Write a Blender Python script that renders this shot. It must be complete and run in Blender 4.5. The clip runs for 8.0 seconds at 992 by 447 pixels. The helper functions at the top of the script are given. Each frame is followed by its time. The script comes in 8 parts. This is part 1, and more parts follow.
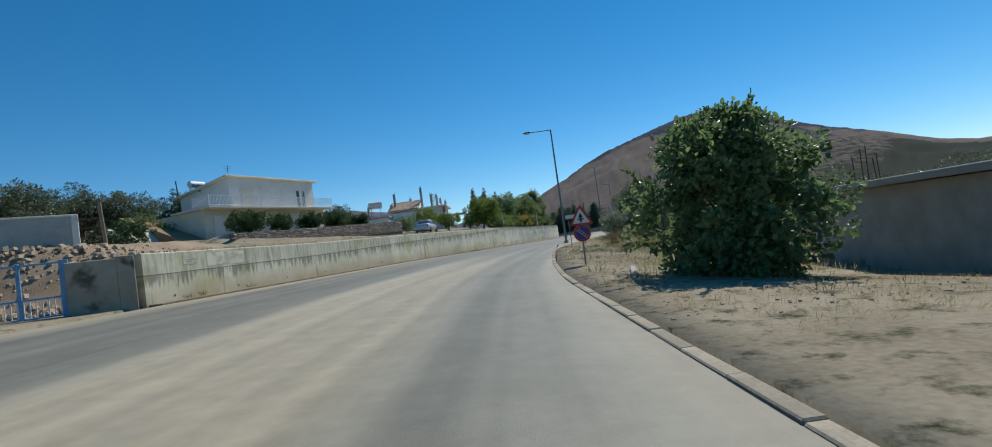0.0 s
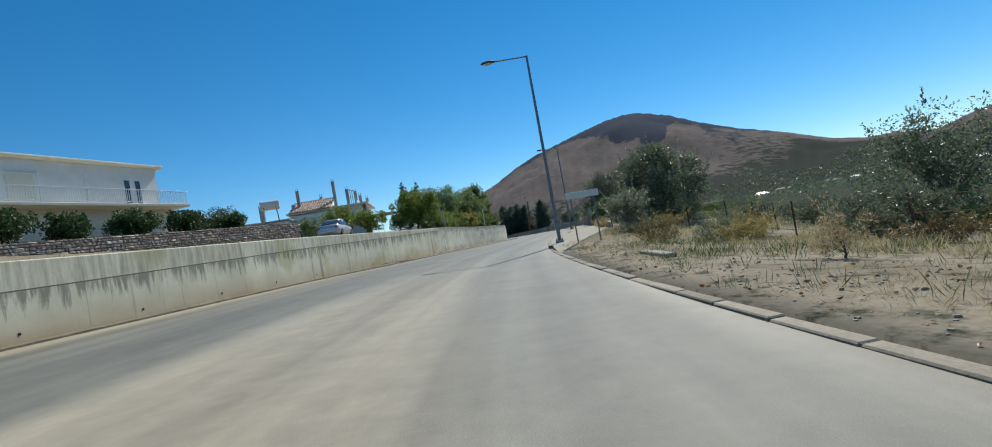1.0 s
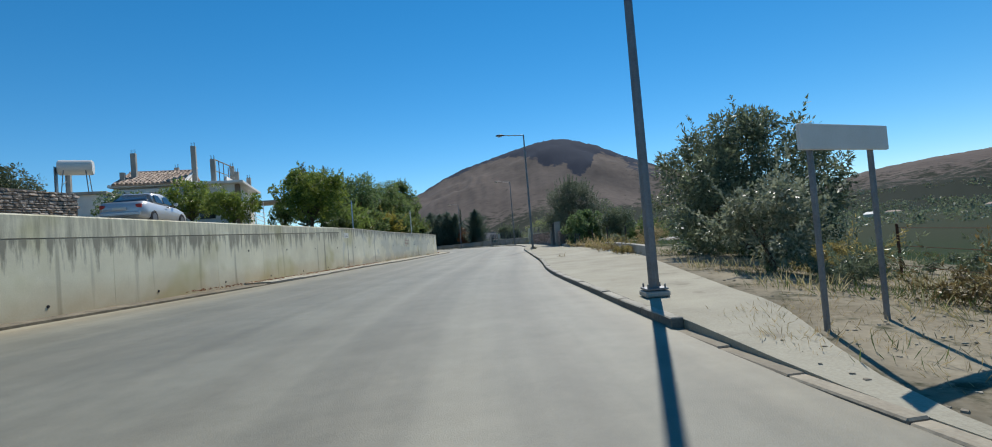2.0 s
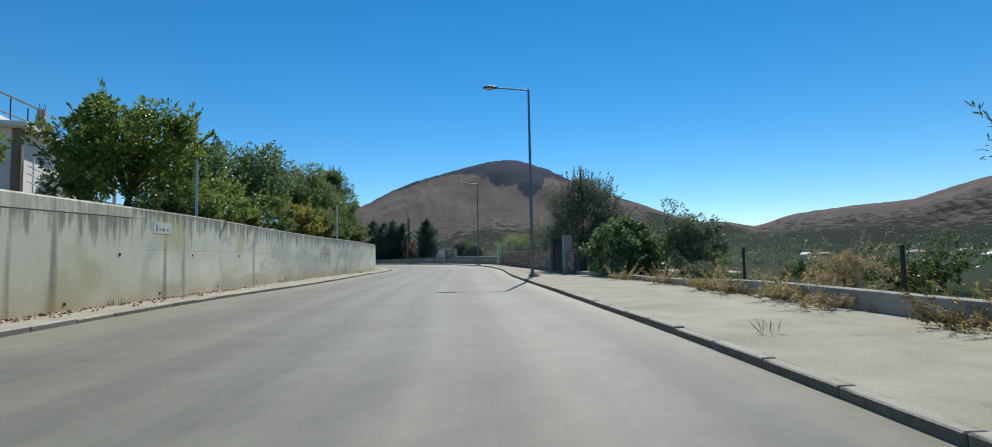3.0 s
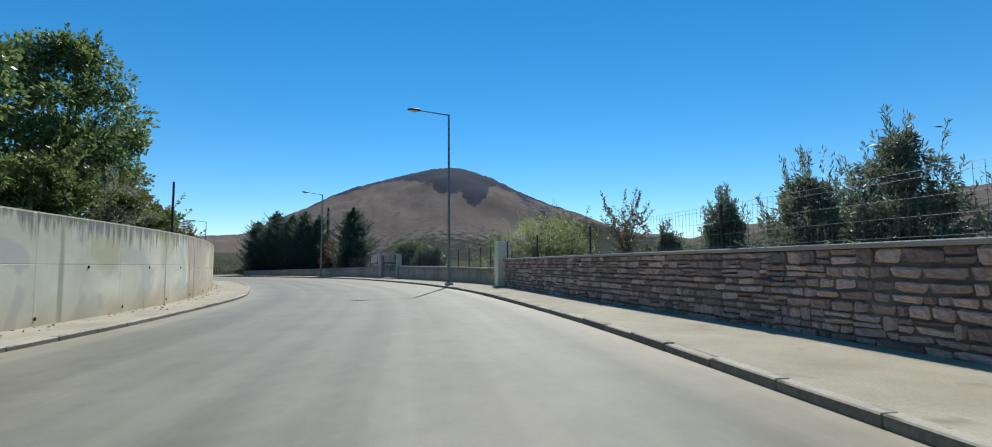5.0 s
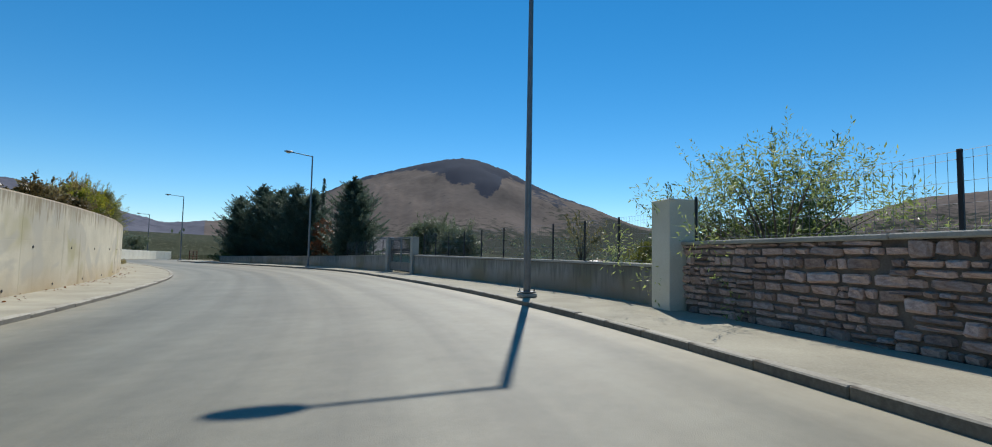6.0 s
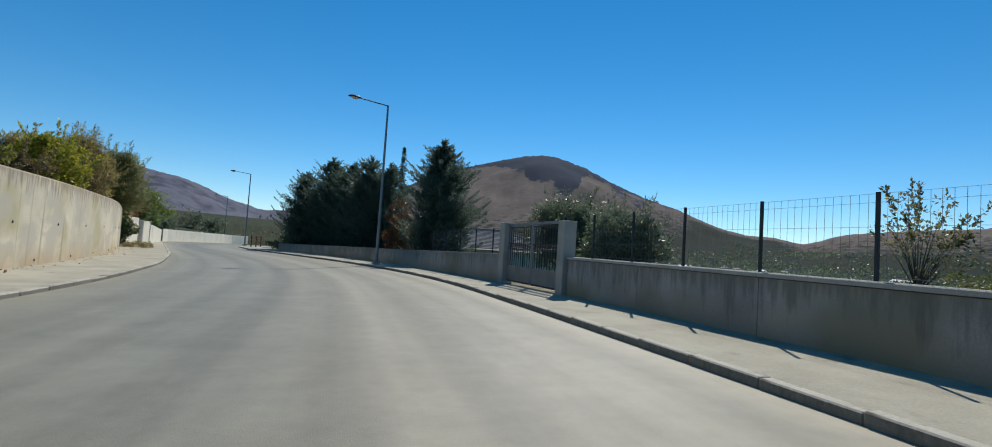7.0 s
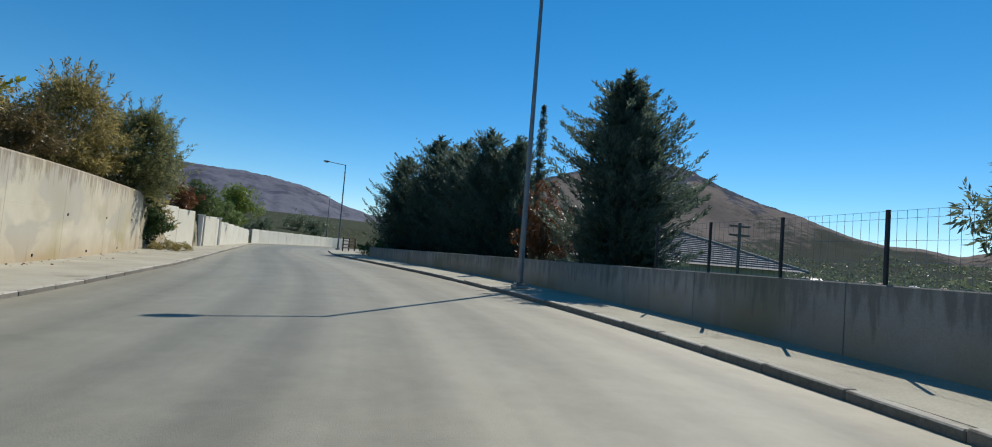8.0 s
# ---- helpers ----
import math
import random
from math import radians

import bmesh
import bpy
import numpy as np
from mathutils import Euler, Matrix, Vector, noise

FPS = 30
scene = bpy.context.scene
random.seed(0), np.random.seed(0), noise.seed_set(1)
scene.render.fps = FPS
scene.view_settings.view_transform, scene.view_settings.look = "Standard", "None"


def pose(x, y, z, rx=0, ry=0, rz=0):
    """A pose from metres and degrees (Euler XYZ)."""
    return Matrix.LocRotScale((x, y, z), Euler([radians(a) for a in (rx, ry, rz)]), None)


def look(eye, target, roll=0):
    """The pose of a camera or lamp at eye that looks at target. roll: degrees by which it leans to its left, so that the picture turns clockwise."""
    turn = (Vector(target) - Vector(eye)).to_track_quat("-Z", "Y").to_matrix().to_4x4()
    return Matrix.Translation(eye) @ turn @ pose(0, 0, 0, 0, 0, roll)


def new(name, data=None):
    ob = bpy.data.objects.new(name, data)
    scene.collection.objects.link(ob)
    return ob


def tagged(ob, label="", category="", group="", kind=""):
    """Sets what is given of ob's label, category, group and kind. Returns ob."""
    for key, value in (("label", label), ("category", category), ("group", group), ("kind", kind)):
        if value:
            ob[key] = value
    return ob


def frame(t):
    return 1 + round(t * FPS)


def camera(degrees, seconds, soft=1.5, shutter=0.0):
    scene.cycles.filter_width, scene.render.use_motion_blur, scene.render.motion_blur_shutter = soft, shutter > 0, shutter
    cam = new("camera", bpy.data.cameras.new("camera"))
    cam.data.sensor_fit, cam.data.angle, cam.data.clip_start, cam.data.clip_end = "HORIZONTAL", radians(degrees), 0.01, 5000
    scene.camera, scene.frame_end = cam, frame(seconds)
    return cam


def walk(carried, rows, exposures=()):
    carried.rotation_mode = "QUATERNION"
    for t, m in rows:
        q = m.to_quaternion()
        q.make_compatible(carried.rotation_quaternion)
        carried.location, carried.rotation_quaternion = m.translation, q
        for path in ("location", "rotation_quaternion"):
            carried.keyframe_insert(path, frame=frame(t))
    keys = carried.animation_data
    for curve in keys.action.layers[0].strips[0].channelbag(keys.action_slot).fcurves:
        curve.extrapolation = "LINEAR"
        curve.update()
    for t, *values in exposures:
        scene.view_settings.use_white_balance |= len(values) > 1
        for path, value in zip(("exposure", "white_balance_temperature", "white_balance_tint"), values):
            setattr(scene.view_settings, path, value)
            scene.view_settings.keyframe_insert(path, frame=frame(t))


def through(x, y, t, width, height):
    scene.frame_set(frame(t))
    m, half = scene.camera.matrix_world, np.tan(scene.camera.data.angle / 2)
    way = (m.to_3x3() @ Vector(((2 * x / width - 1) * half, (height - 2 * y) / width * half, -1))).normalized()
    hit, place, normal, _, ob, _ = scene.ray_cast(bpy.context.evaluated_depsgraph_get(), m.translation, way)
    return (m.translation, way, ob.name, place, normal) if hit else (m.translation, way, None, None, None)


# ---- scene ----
cam = camera(88.46, 8.0, soft=1.0)
EXPOSURE = 0.0
walk(cam, [
    (0.00, pose(-0.000, 0.000, 1.200, 92.020, 7.847, 0.283)),
    (0.20, pose(-0.273, 3.194, 1.166, 91.888, 8.334, -0.964)),
    (0.50, pose(-0.584, 7.978, 1.125, 91.856, 9.471, -3.367)),
    (0.80, pose(-0.702, 12.760, 1.108, 91.663, 9.901, -5.682)),
    (1.00, pose(-0.693, 15.950, 1.126, 91.477, 10.130, -7.304)),
    (1.20, pose(-0.620, 19.135, 1.177, 91.280, 10.692, -9.053)),
    (1.50, pose(-0.284, 23.910, 1.288, 90.966, 9.541, -11.871)),
    (1.70, pose(0.065, 27.110, 1.357, 91.353, 7.237, -13.724)),
    (2.25, pose(1.103, 35.824, 1.495, 92.146, 3.085, -17.922)),
    (2.80, pose(2.817, 44.209, 1.527, 93.236, 0.941, -21.114)),
    (3.00, pose(3.547, 47.180, 1.524, 93.497, 1.070, -22.337)),
    (3.20, pose(4.350, 50.110, 1.517, 93.729, 1.094, -23.305)),
    (3.50, pose(5.624, 54.430, 1.516, 94.051, 1.537, -24.388)),
    (4.00, pose(7.769, 61.441, 1.561, 94.265, 1.704, -26.423)),
    (4.20, pose(8.658, 64.229, 1.580, 94.113, 1.445, -27.179)),
    (4.50, pose(10.024, 68.335, 1.561, 94.370, 1.141, -27.915)),
    (4.80, pose(11.418, 72.404, 1.546, 94.346, 0.925, -28.135)),
    (5.00, pose(12.341, 75.095, 1.535, 94.457, 0.483, -28.820)),
    (5.20, pose(13.227, 77.768, 1.520, 94.153, 0.371, -28.943)),
    (5.75, pose(15.572, 85.178, 1.449, 93.768, -0.666, -28.684)),
    (6.30, pose(17.366, 92.688, 1.414, 93.336, -1.719, -25.802)),
    (6.50, pose(17.889, 95.466, 1.429, 93.228, -2.346, -24.345)),
    (6.70, pose(18.383, 98.208, 1.442, 93.163, -2.513, -22.716)),
    (6.90, pose(18.806, 100.932, 1.444, 93.056, -3.256, -20.417)),
    (7.10, pose(19.116, 103.653, 1.431, 92.895, -4.011, -18.068)),
    (7.30, pose(19.296, 106.375, 1.405, 92.881, -4.374, -15.969)),
    (7.50, pose(19.361, 109.081, 1.375, 92.931, -4.332, -13.805)),
    (7.70, pose(19.327, 111.781, 1.354, 92.692, -3.988, -11.590)),
    (8.00, pose(19.168, 115.817, 1.339, 92.900, -4.604, -8.157)),
], exposures=[(0.0, EXPOSURE - 0.14), (0.5, EXPOSURE - 0.08), (0.9, EXPOSURE - 0.02), (1.5, EXPOSURE), (3.0, EXPOSURE + 0.03), (4.0, EXPOSURE + 0.10), (4.6, EXPOSURE + 0.14), (5.2, EXPOSURE + 0.14), (6.3, EXPOSURE - 0.03), (7.3, EXPOSURE - 0.05), (8.0, EXPOSURE)])

# ---------------------------------------------------------------- sky and sun
SUN = Vector((4.2, 6.6, 8.85)).normalized()
SUN_EL = math.asin(SUN.z)
SUN_ROT = math.atan2(SUN.x, SUN.y)
world = bpy.data.worlds.new("sky")
scene.world = world
world.use_nodes = True
wn = world.node_tree.nodes
wn.clear()
sky = wn.new("ShaderNodeTexSky")
sky.sky_type = "NISHITA"
sky.sun_disc = False
sky.sun_elevation = SUN_EL
sky.sun_rotation = SUN_ROT
sky.altitude = 1500.0
sky.air_density = 1.0
sky.dust_density = 0.0
sky.ozone_density = 4.0
bg = wn.new("ShaderNodeBackground")
bg.inputs["Strength"].default_value = 0.117
wo = wn.new("ShaderNodeOutputWorld")
deep = wn.new("ShaderNodeHueSaturation")
deep.inputs["Saturation"].default_value = 1.315
deep.inputs["Hue"].default_value = 0.4915
world.node_tree.links.new(sky.outputs[0], deep.inputs["Color"])
world.node_tree.links.new(deep.outputs[0], bg.inputs[0])
world.node_tree.links.new(bg.outputs[0], wo.inputs[0])
sun_data = bpy.data.lights.new("sun", "SUN")
sun_data.energy = 4.6
sun_data.angle = radians(0.5)
sun_data.color = (1.0, 0.96, 0.89)
sun = new("sun", sun_data)
sun.matrix_world = look((0, 0, 60), Vector((0, 0, 60)) - SUN)

# ---------------------------------------------------------------- materials
def material(name, dark, light, scale=4.0, rough=0.8, fine=60.0, bump=0.15, metal=0.0, detail=6.0, per_piece=0.0, spec=0.3, stretch=(1, 1, 1), spots=None):
    """A surface with broad stains, fine grain and relief, in object space, so that sizes are real."""
    m = bpy.data.materials.new(name)
    m.use_nodes = True
    nt = m.node_tree
    n, l = nt.nodes, nt.links
    b = n["Principled BSDF"]
    co = n.new("ShaderNodeTexCoord")
    mp = n.new("ShaderNodeMapping")
    mp.inputs["Scale"].default_value = stretch
    l.new(co.outputs["Object"], mp.inputs["Vector"])
    big = n.new("ShaderNodeTexNoise")
    big.inputs["Scale"].default_value = scale
    big.inputs["Detail"].default_value = detail
    big.inputs["Roughness"].default_value = 0.6
    l.new(mp.outputs[0], big.inputs["Vector"])
    sm = n.new("ShaderNodeTexNoise")
    sm.inputs["Scale"].default_value = fine
    sm.inputs["Detail"].default_value = 4.0
    l.new(mp.outputs[0], sm.inputs["Vector"])
    mx = n.new("ShaderNodeMath")
    mx.operation = "MULTIPLY_ADD"
    mx.inputs[1].default_value = 0.35
    l.new(sm.outputs["Fac"], mx.inputs[0])
    sc = n.new("ShaderNodeMath")
    sc.operation = "MULTIPLY"
    sc.inputs[1].default_value = 0.65
    l.new(big.outputs["Fac"], sc.inputs[0])
    l.new(sc.outputs[0], mx.inputs[2])
    rp = n.new("ShaderNodeValToRGB")
    rp.color_ramp.elements[0].position, rp.color_ramp.elements[1].position = 0.33, 0.67
    rp.color_ramp.elements[0].color, rp.color_ramp.elements[1].color = (*dark, 1), (*light, 1)
    l.new(mx.outputs[0], rp.inputs[0])
    col = rp.outputs[0]
    if spots:
        vo = n.new("ShaderNodeTexNoise")
        vo.inputs["Scale"].default_value = spots[1]
        vo.inputs["Detail"].default_value = 3.0
        l.new(co.outputs["Object"], vo.inputs["Vector"])
        r2 = n.new("ShaderNodeValToRGB")
        r2.color_ramp.elements[0].position, r2.color_ramp.elements[1].position = spots[2], spots[2] + 0.12
        l.new(vo.outputs["Fac"], r2.inputs[0])
        mc = n.new("ShaderNodeMix")
        mc.data_type = "RGBA"
        l.new(r2.outputs[0], mc.inputs[0])
        l.new(col, mc.inputs[6])
        mc.inputs[7].default_value = (*spots[0], 1)
        col = mc.outputs[2]
    if per_piece:
        oi = n.new("ShaderNodeObjectInfo")
        ge = n.new("ShaderNodeNewGeometry")
        ad = n.new("ShaderNodeMath")
        l.new(oi.outputs["Random"], ad.inputs[0])
        l.new(ge.outputs["Random Per Island"], ad.inputs[1])
        fr = n.new("ShaderNodeMath")
        fr.operation = "FRACT"
        l.new(ad.outputs[0], fr.inputs[0])
        mr = n.new("ShaderNodeMapRange")
        mr.inputs["To Min"].default_value, mr.inputs["To Max"].default_value = 1 - per_piece, 1 + per_piece
        l.new(fr.outputs[0], mr.inputs["Value"])
        hs = n.new("ShaderNodeHueSaturation")
        l.new(mr.outputs[0], hs.inputs["Value"])
        l.new(col, hs.inputs["Color"])
        col = hs.outputs[0]
    l.new(col, b.inputs["Base Color"])
    b.inputs["Roughness"].default_value = rough
    b.inputs["Metallic"].default_value = metal
    b.inputs["Specular IOR Level"].default_value = spec
    if bump:
        bp = n.new("ShaderNodeBump")
        bp.inputs["Strength"].default_value = bump
        bp.inputs["Distance"].default_value = 0.02
        l.new(mx.outputs[0], bp.inputs["Height"])
        l.new(bp.outputs[0], b.inputs["Normal"])
    return m


def leaf_material(name, dark, light, through=0.35, rough=0.42):
    """Leaves: each one its own green, a little light passing through."""
    m = bpy.data.materials.new(name)
    m.use_nodes = True
    n, l = m.node_tree.nodes, m.node_tree.links
    b = n["Principled BSDF"]
    ge = n.new("ShaderNodeNewGeometry")
    rp = n.new("ShaderNodeValToRGB")
    rp.color_ramp.elements[0].color, rp.color_ramp.elements[1].color = (*dark, 1), (*light, 1)
    l.new(ge.outputs["Random Per Island"], rp.inputs[0])
    l.new(rp.outputs[0], b.inputs["Base Color"])
    b.inputs["Roughness"].default_value = rough
    b.inputs["Specular IOR Level"].default_value = 0.36
    tr = n.new("ShaderNodeBsdfTranslucent")
    l.new(rp.outputs[0], tr.inputs["Color"])
    mx = n.new("ShaderNodeMixShader")
    mx.inputs[0].default_value = through
    l.new(b.outputs[0], mx.inputs[1])
    l.new(tr.outputs[0], mx.inputs[2])
    l.new(mx.outputs[0], n["Material Output"].inputs["Surface"])
    return m


def concrete_material(name, dark, light, streak, amount=0.6, joint=(0.0, 0.0), skim=None, hang=0.19):
    """Cast concrete with dark rain streaks that hang from its top edge, board marks and an ochre splash zone at its foot."""
    m = material(name, dark, light, 0.7, 0.88, 45, 0.2, per_piece=0.06, spots=(tuple(0.93 * c for c in dark[:2]) + (dark[2] * 0.78,), 0.45, 0.53))
    nt = m.node_tree
    n, l = nt.nodes, nt.links
    b = n["Principled BSDF"]
    old = b.inputs["Base Color"].links[0].from_socket
    at = n.new("ShaderNodeAttribute")
    at.attribute_name = "wall_uv"
    sp = n.new("ShaderNodeSeparateXYZ")
    l.new(at.outputs["Vector"], sp.inputs[0])
    if skim:
        # broad skim-coated repairs of another grey
        sk = n.new("ShaderNodeTexNoise")
        sk.inputs["Scale"].default_value = 0.62
        sk.inputs["Detail"].default_value = 4.0
        sk.inputs["Roughness"].default_value = 0.45
        sk.inputs["Distortion"].default_value = 0.6
        l.new(at.outputs["Vector"], sk.inputs["Vector"])
        rk = n.new("ShaderNodeValToRGB")
        rk.color_ramp.elements[0].position, rk.color_ramp.elements[1].position = 0.49, 0.56
        rk.color_ramp.elements[1].color = (0.7, 0.7, 0.7, 1)
        l.new(sk.outputs["Fac"], rk.inputs[0])
        ms = n.new("ShaderNodeMix")
        ms.data_type = "RGBA"
        l.new(rk.outputs[0], ms.inputs[0])
        l.new(old, ms.inputs[6])
        ms.inputs[7].default_value = (*skim, 1)
        old = ms.outputs[2]
    cb = n.new("ShaderNodeCombineXYZ")
    mu = n.new("ShaderNodeMath")
    mu.operation = "MULTIPLY"
    mu.inputs[1].default_value = 0.13
    l.new(sp.outputs[1], mu.inputs[0])
    l.new(sp.outputs[0], cb.inputs[0])
    l.new(mu.outputs[0], cb.inputs[1])
    st = n.new("ShaderNodeTexNoise")
    st.inputs["Scale"].default_value = 5.5
    st.inputs["Detail"].default_value = 5.0
    st.inputs["Roughness"].default_value = 0.65
    l.new(cb.outputs[0], st.inputs["Vector"])
    # streaks hang from the top edge, on the first stretch from the pour joint below it, and fade downwards
    jt = n.new("ShaderNodeMapRange")
    jt.inputs["From Min"].default_value, jt.inputs["From Max"].default_value = 20.0, 65.0
    jt.inputs["To Min"].default_value, jt.inputs["To Max"].default_value = joint[0], joint[1]
    l.new(sp.outputs[0], jt.inputs["Value"])
    ys = n.new("ShaderNodeMath")
    ys.operation = "LESS_THAN"
    ys.inputs[1].default_value = 65.5
    l.new(sp.outputs[0], ys.inputs[0])
    jy = n.new("ShaderNodeMath")
    jy.operation = "MULTIPLY"
    l.new(jt.outputs[0], jy.inputs[0])
    l.new(ys.outputs[0], jy.inputs[1])
    below = n.new("ShaderNodeMath")
    below.operation = "SUBTRACT"
    l.new(sp.outputs[1], below.inputs[0])
    l.new(jy.outputs[0], below.inputs[1])
    gt = n.new("ShaderNodeMath")
    gt.operation = "GREATER_THAN"
    gt.inputs[1].default_value = -0.004
    l.new(below.outputs[0], gt.inputs[0])
    dp = n.new("ShaderNodeMapRange")
    dp.inputs["From Min"].default_value, dp.inputs["From Max"].default_value = 0.0, 1.1
    dp.inputs["To Min"].default_value, dp.inputs["To Max"].default_value = hang, -0.17
    l.new(below.outputs[0], dp.inputs["Value"])
    ad = n.new("ShaderNodeMath")
    l.new(st.outputs["Fac"], ad.inputs[0])
    l.new(dp.outputs[0], ad.inputs[1])
    rp = n.new("ShaderNodeValToRGB")
    rp.color_ramp.elements[0].position, rp.color_ramp.elements[1].position = 0.555, 0.69
    l.new(ad.outputs[0], rp.inputs[0])
    am = n.new("ShaderNodeMath")
    am.operation = "MULTIPLY"
    am.inputs[1].default_value = amount
    l.new(rp.outputs[0], am.inputs[0])
    mc = n.new("ShaderNodeMix")
    mc.data_type = "RGBA"
    l.new(am.outputs[0], mc.inputs[0])
    l.new(old, mc.inputs[6])
    mc.inputs[7].default_value = (*streak, 1)
    on = n.new("ShaderNodeMath")
    on.operation = "MULTIPLY"
    l.new(am.outputs[0], on.inputs[0])
    l.new(gt.outputs[0], on.inputs[1])
    # blotchy grime on the band above the joint, and the dark joint itself
    up = n.new("ShaderNodeMath")
    up.operation = "SUBTRACT"
    up.inputs[0].default_value = 1.0
    l.new(gt.outputs[0], up.inputs[1])
    bl = n.new("ShaderNodeMapRange")
    bl.inputs["From Min"].default_value, bl.inputs["From Max"].default_value = 0.40, 0.68
    bl.inputs["To Max"].default_value = 0.55
    l.new(st.outputs["Fac"], bl.inputs["Value"])
    gr = n.new("ShaderNodeMath")
    gr.operation = "MULTIPLY"
    l.new(up.outputs[0], gr.inputs[0])
    l.new(bl.outputs[0], gr.inputs[1])
    jl = n.new("ShaderNodeMath")
    jl.operation = "COMPARE"
    jl.inputs[1].default_value, jl.inputs[2].default_value = 0.0, 0.016
    l.new(below.outputs[0], jl.inputs[0])
    jw = n.new("ShaderNodeMath")
    jw.operation = "MULTIPLY"
    jw.inputs[1].default_value = 0.75
    l.new(jl.outputs[0], jw.inputs[0])
    both = n.new("ShaderNodeMath")
    both.operation = "MAXIMUM"
    l.new(gr.outputs[0], both.inputs[0])
    l.new(jw.outputs[0], both.inputs[1])
    am = n.new("ShaderNodeMath")
    am.operation = "MAXIMUM"
    l.new(on.outputs[0], am.inputs[0])
    l.new(both.outputs[0], am.inputs[1])
    # a few long stains that run the whole height
    cl = n.new("ShaderNodeCombineXYZ")
    ml = n.new("ShaderNodeMath")
    ml.operation = "MULTIPLY"
    ml.inputs[1].default_value = 0.05
    l.new(sp.outputs[1], ml.inputs[0])
    l.new(sp.outputs[0], cl.inputs[0])
    l.new(ml.outputs[0], cl.inputs[1])
    lo2 = n.new("ShaderNodeTexNoise")
    lo2.inputs["Scale"].default_value = 2.1
    lo2.inputs["Detail"].default_value = 6.0
    l.new(cl.outputs[0], lo2.inputs["Vector"])
    r4 = n.new("ShaderNodeValToRGB")
    r4.color_ramp.elements[0].position, r4.color_ramp.elements[1].position = 0.60, 0.70
    r4.color_ramp.elements[1].color = (0.62, 0.62, 0.62, 1)
    l.new(lo2.outputs["Fac"], r4.inputs[0])
    mm = n.new("ShaderNodeMath")
    mm.operation = "MAXIMUM"
    l.new(am.outputs[0], mm.inputs[0])
    l.new(r4.outputs[0], mm.inputs[1])
    l.new(mm.outputs[0], mc.inputs[0])
    # ochre mud splashed on the lowest half metre
    lo = n.new("ShaderNodeMapRange")
    lo.inputs["From Min"].default_value, lo.inputs["From Max"].default_value = 0.75, 0.0
    l.new(sp.outputs[2], lo.inputs["Value"])
    oc = n.new("ShaderNodeMath")
    oc.operation = "MULTIPLY"
    l.new(lo.outputs[0], oc.inputs[0])
    n2 = n.new("ShaderNodeTexNoise")
    n2.inputs["Scale"].default_value = 0.8
    l.new(at.outputs["Vector"], n2.inputs["Vector"])
    l.new(n2.outputs["Fac"], oc.inputs[1])
    mo = n.new("ShaderNodeMix")
    mo.data_type = "RGBA"
    l.new(oc.outputs[0], mo.inputs[0])
    l.new(mc.outputs[2], mo.inputs[6])
    mo.inputs[7].default_value = (0.42, 0.26, 0.10, 1)
    l.new(mo.outputs[2], b.inputs["Base Color"])
    return m


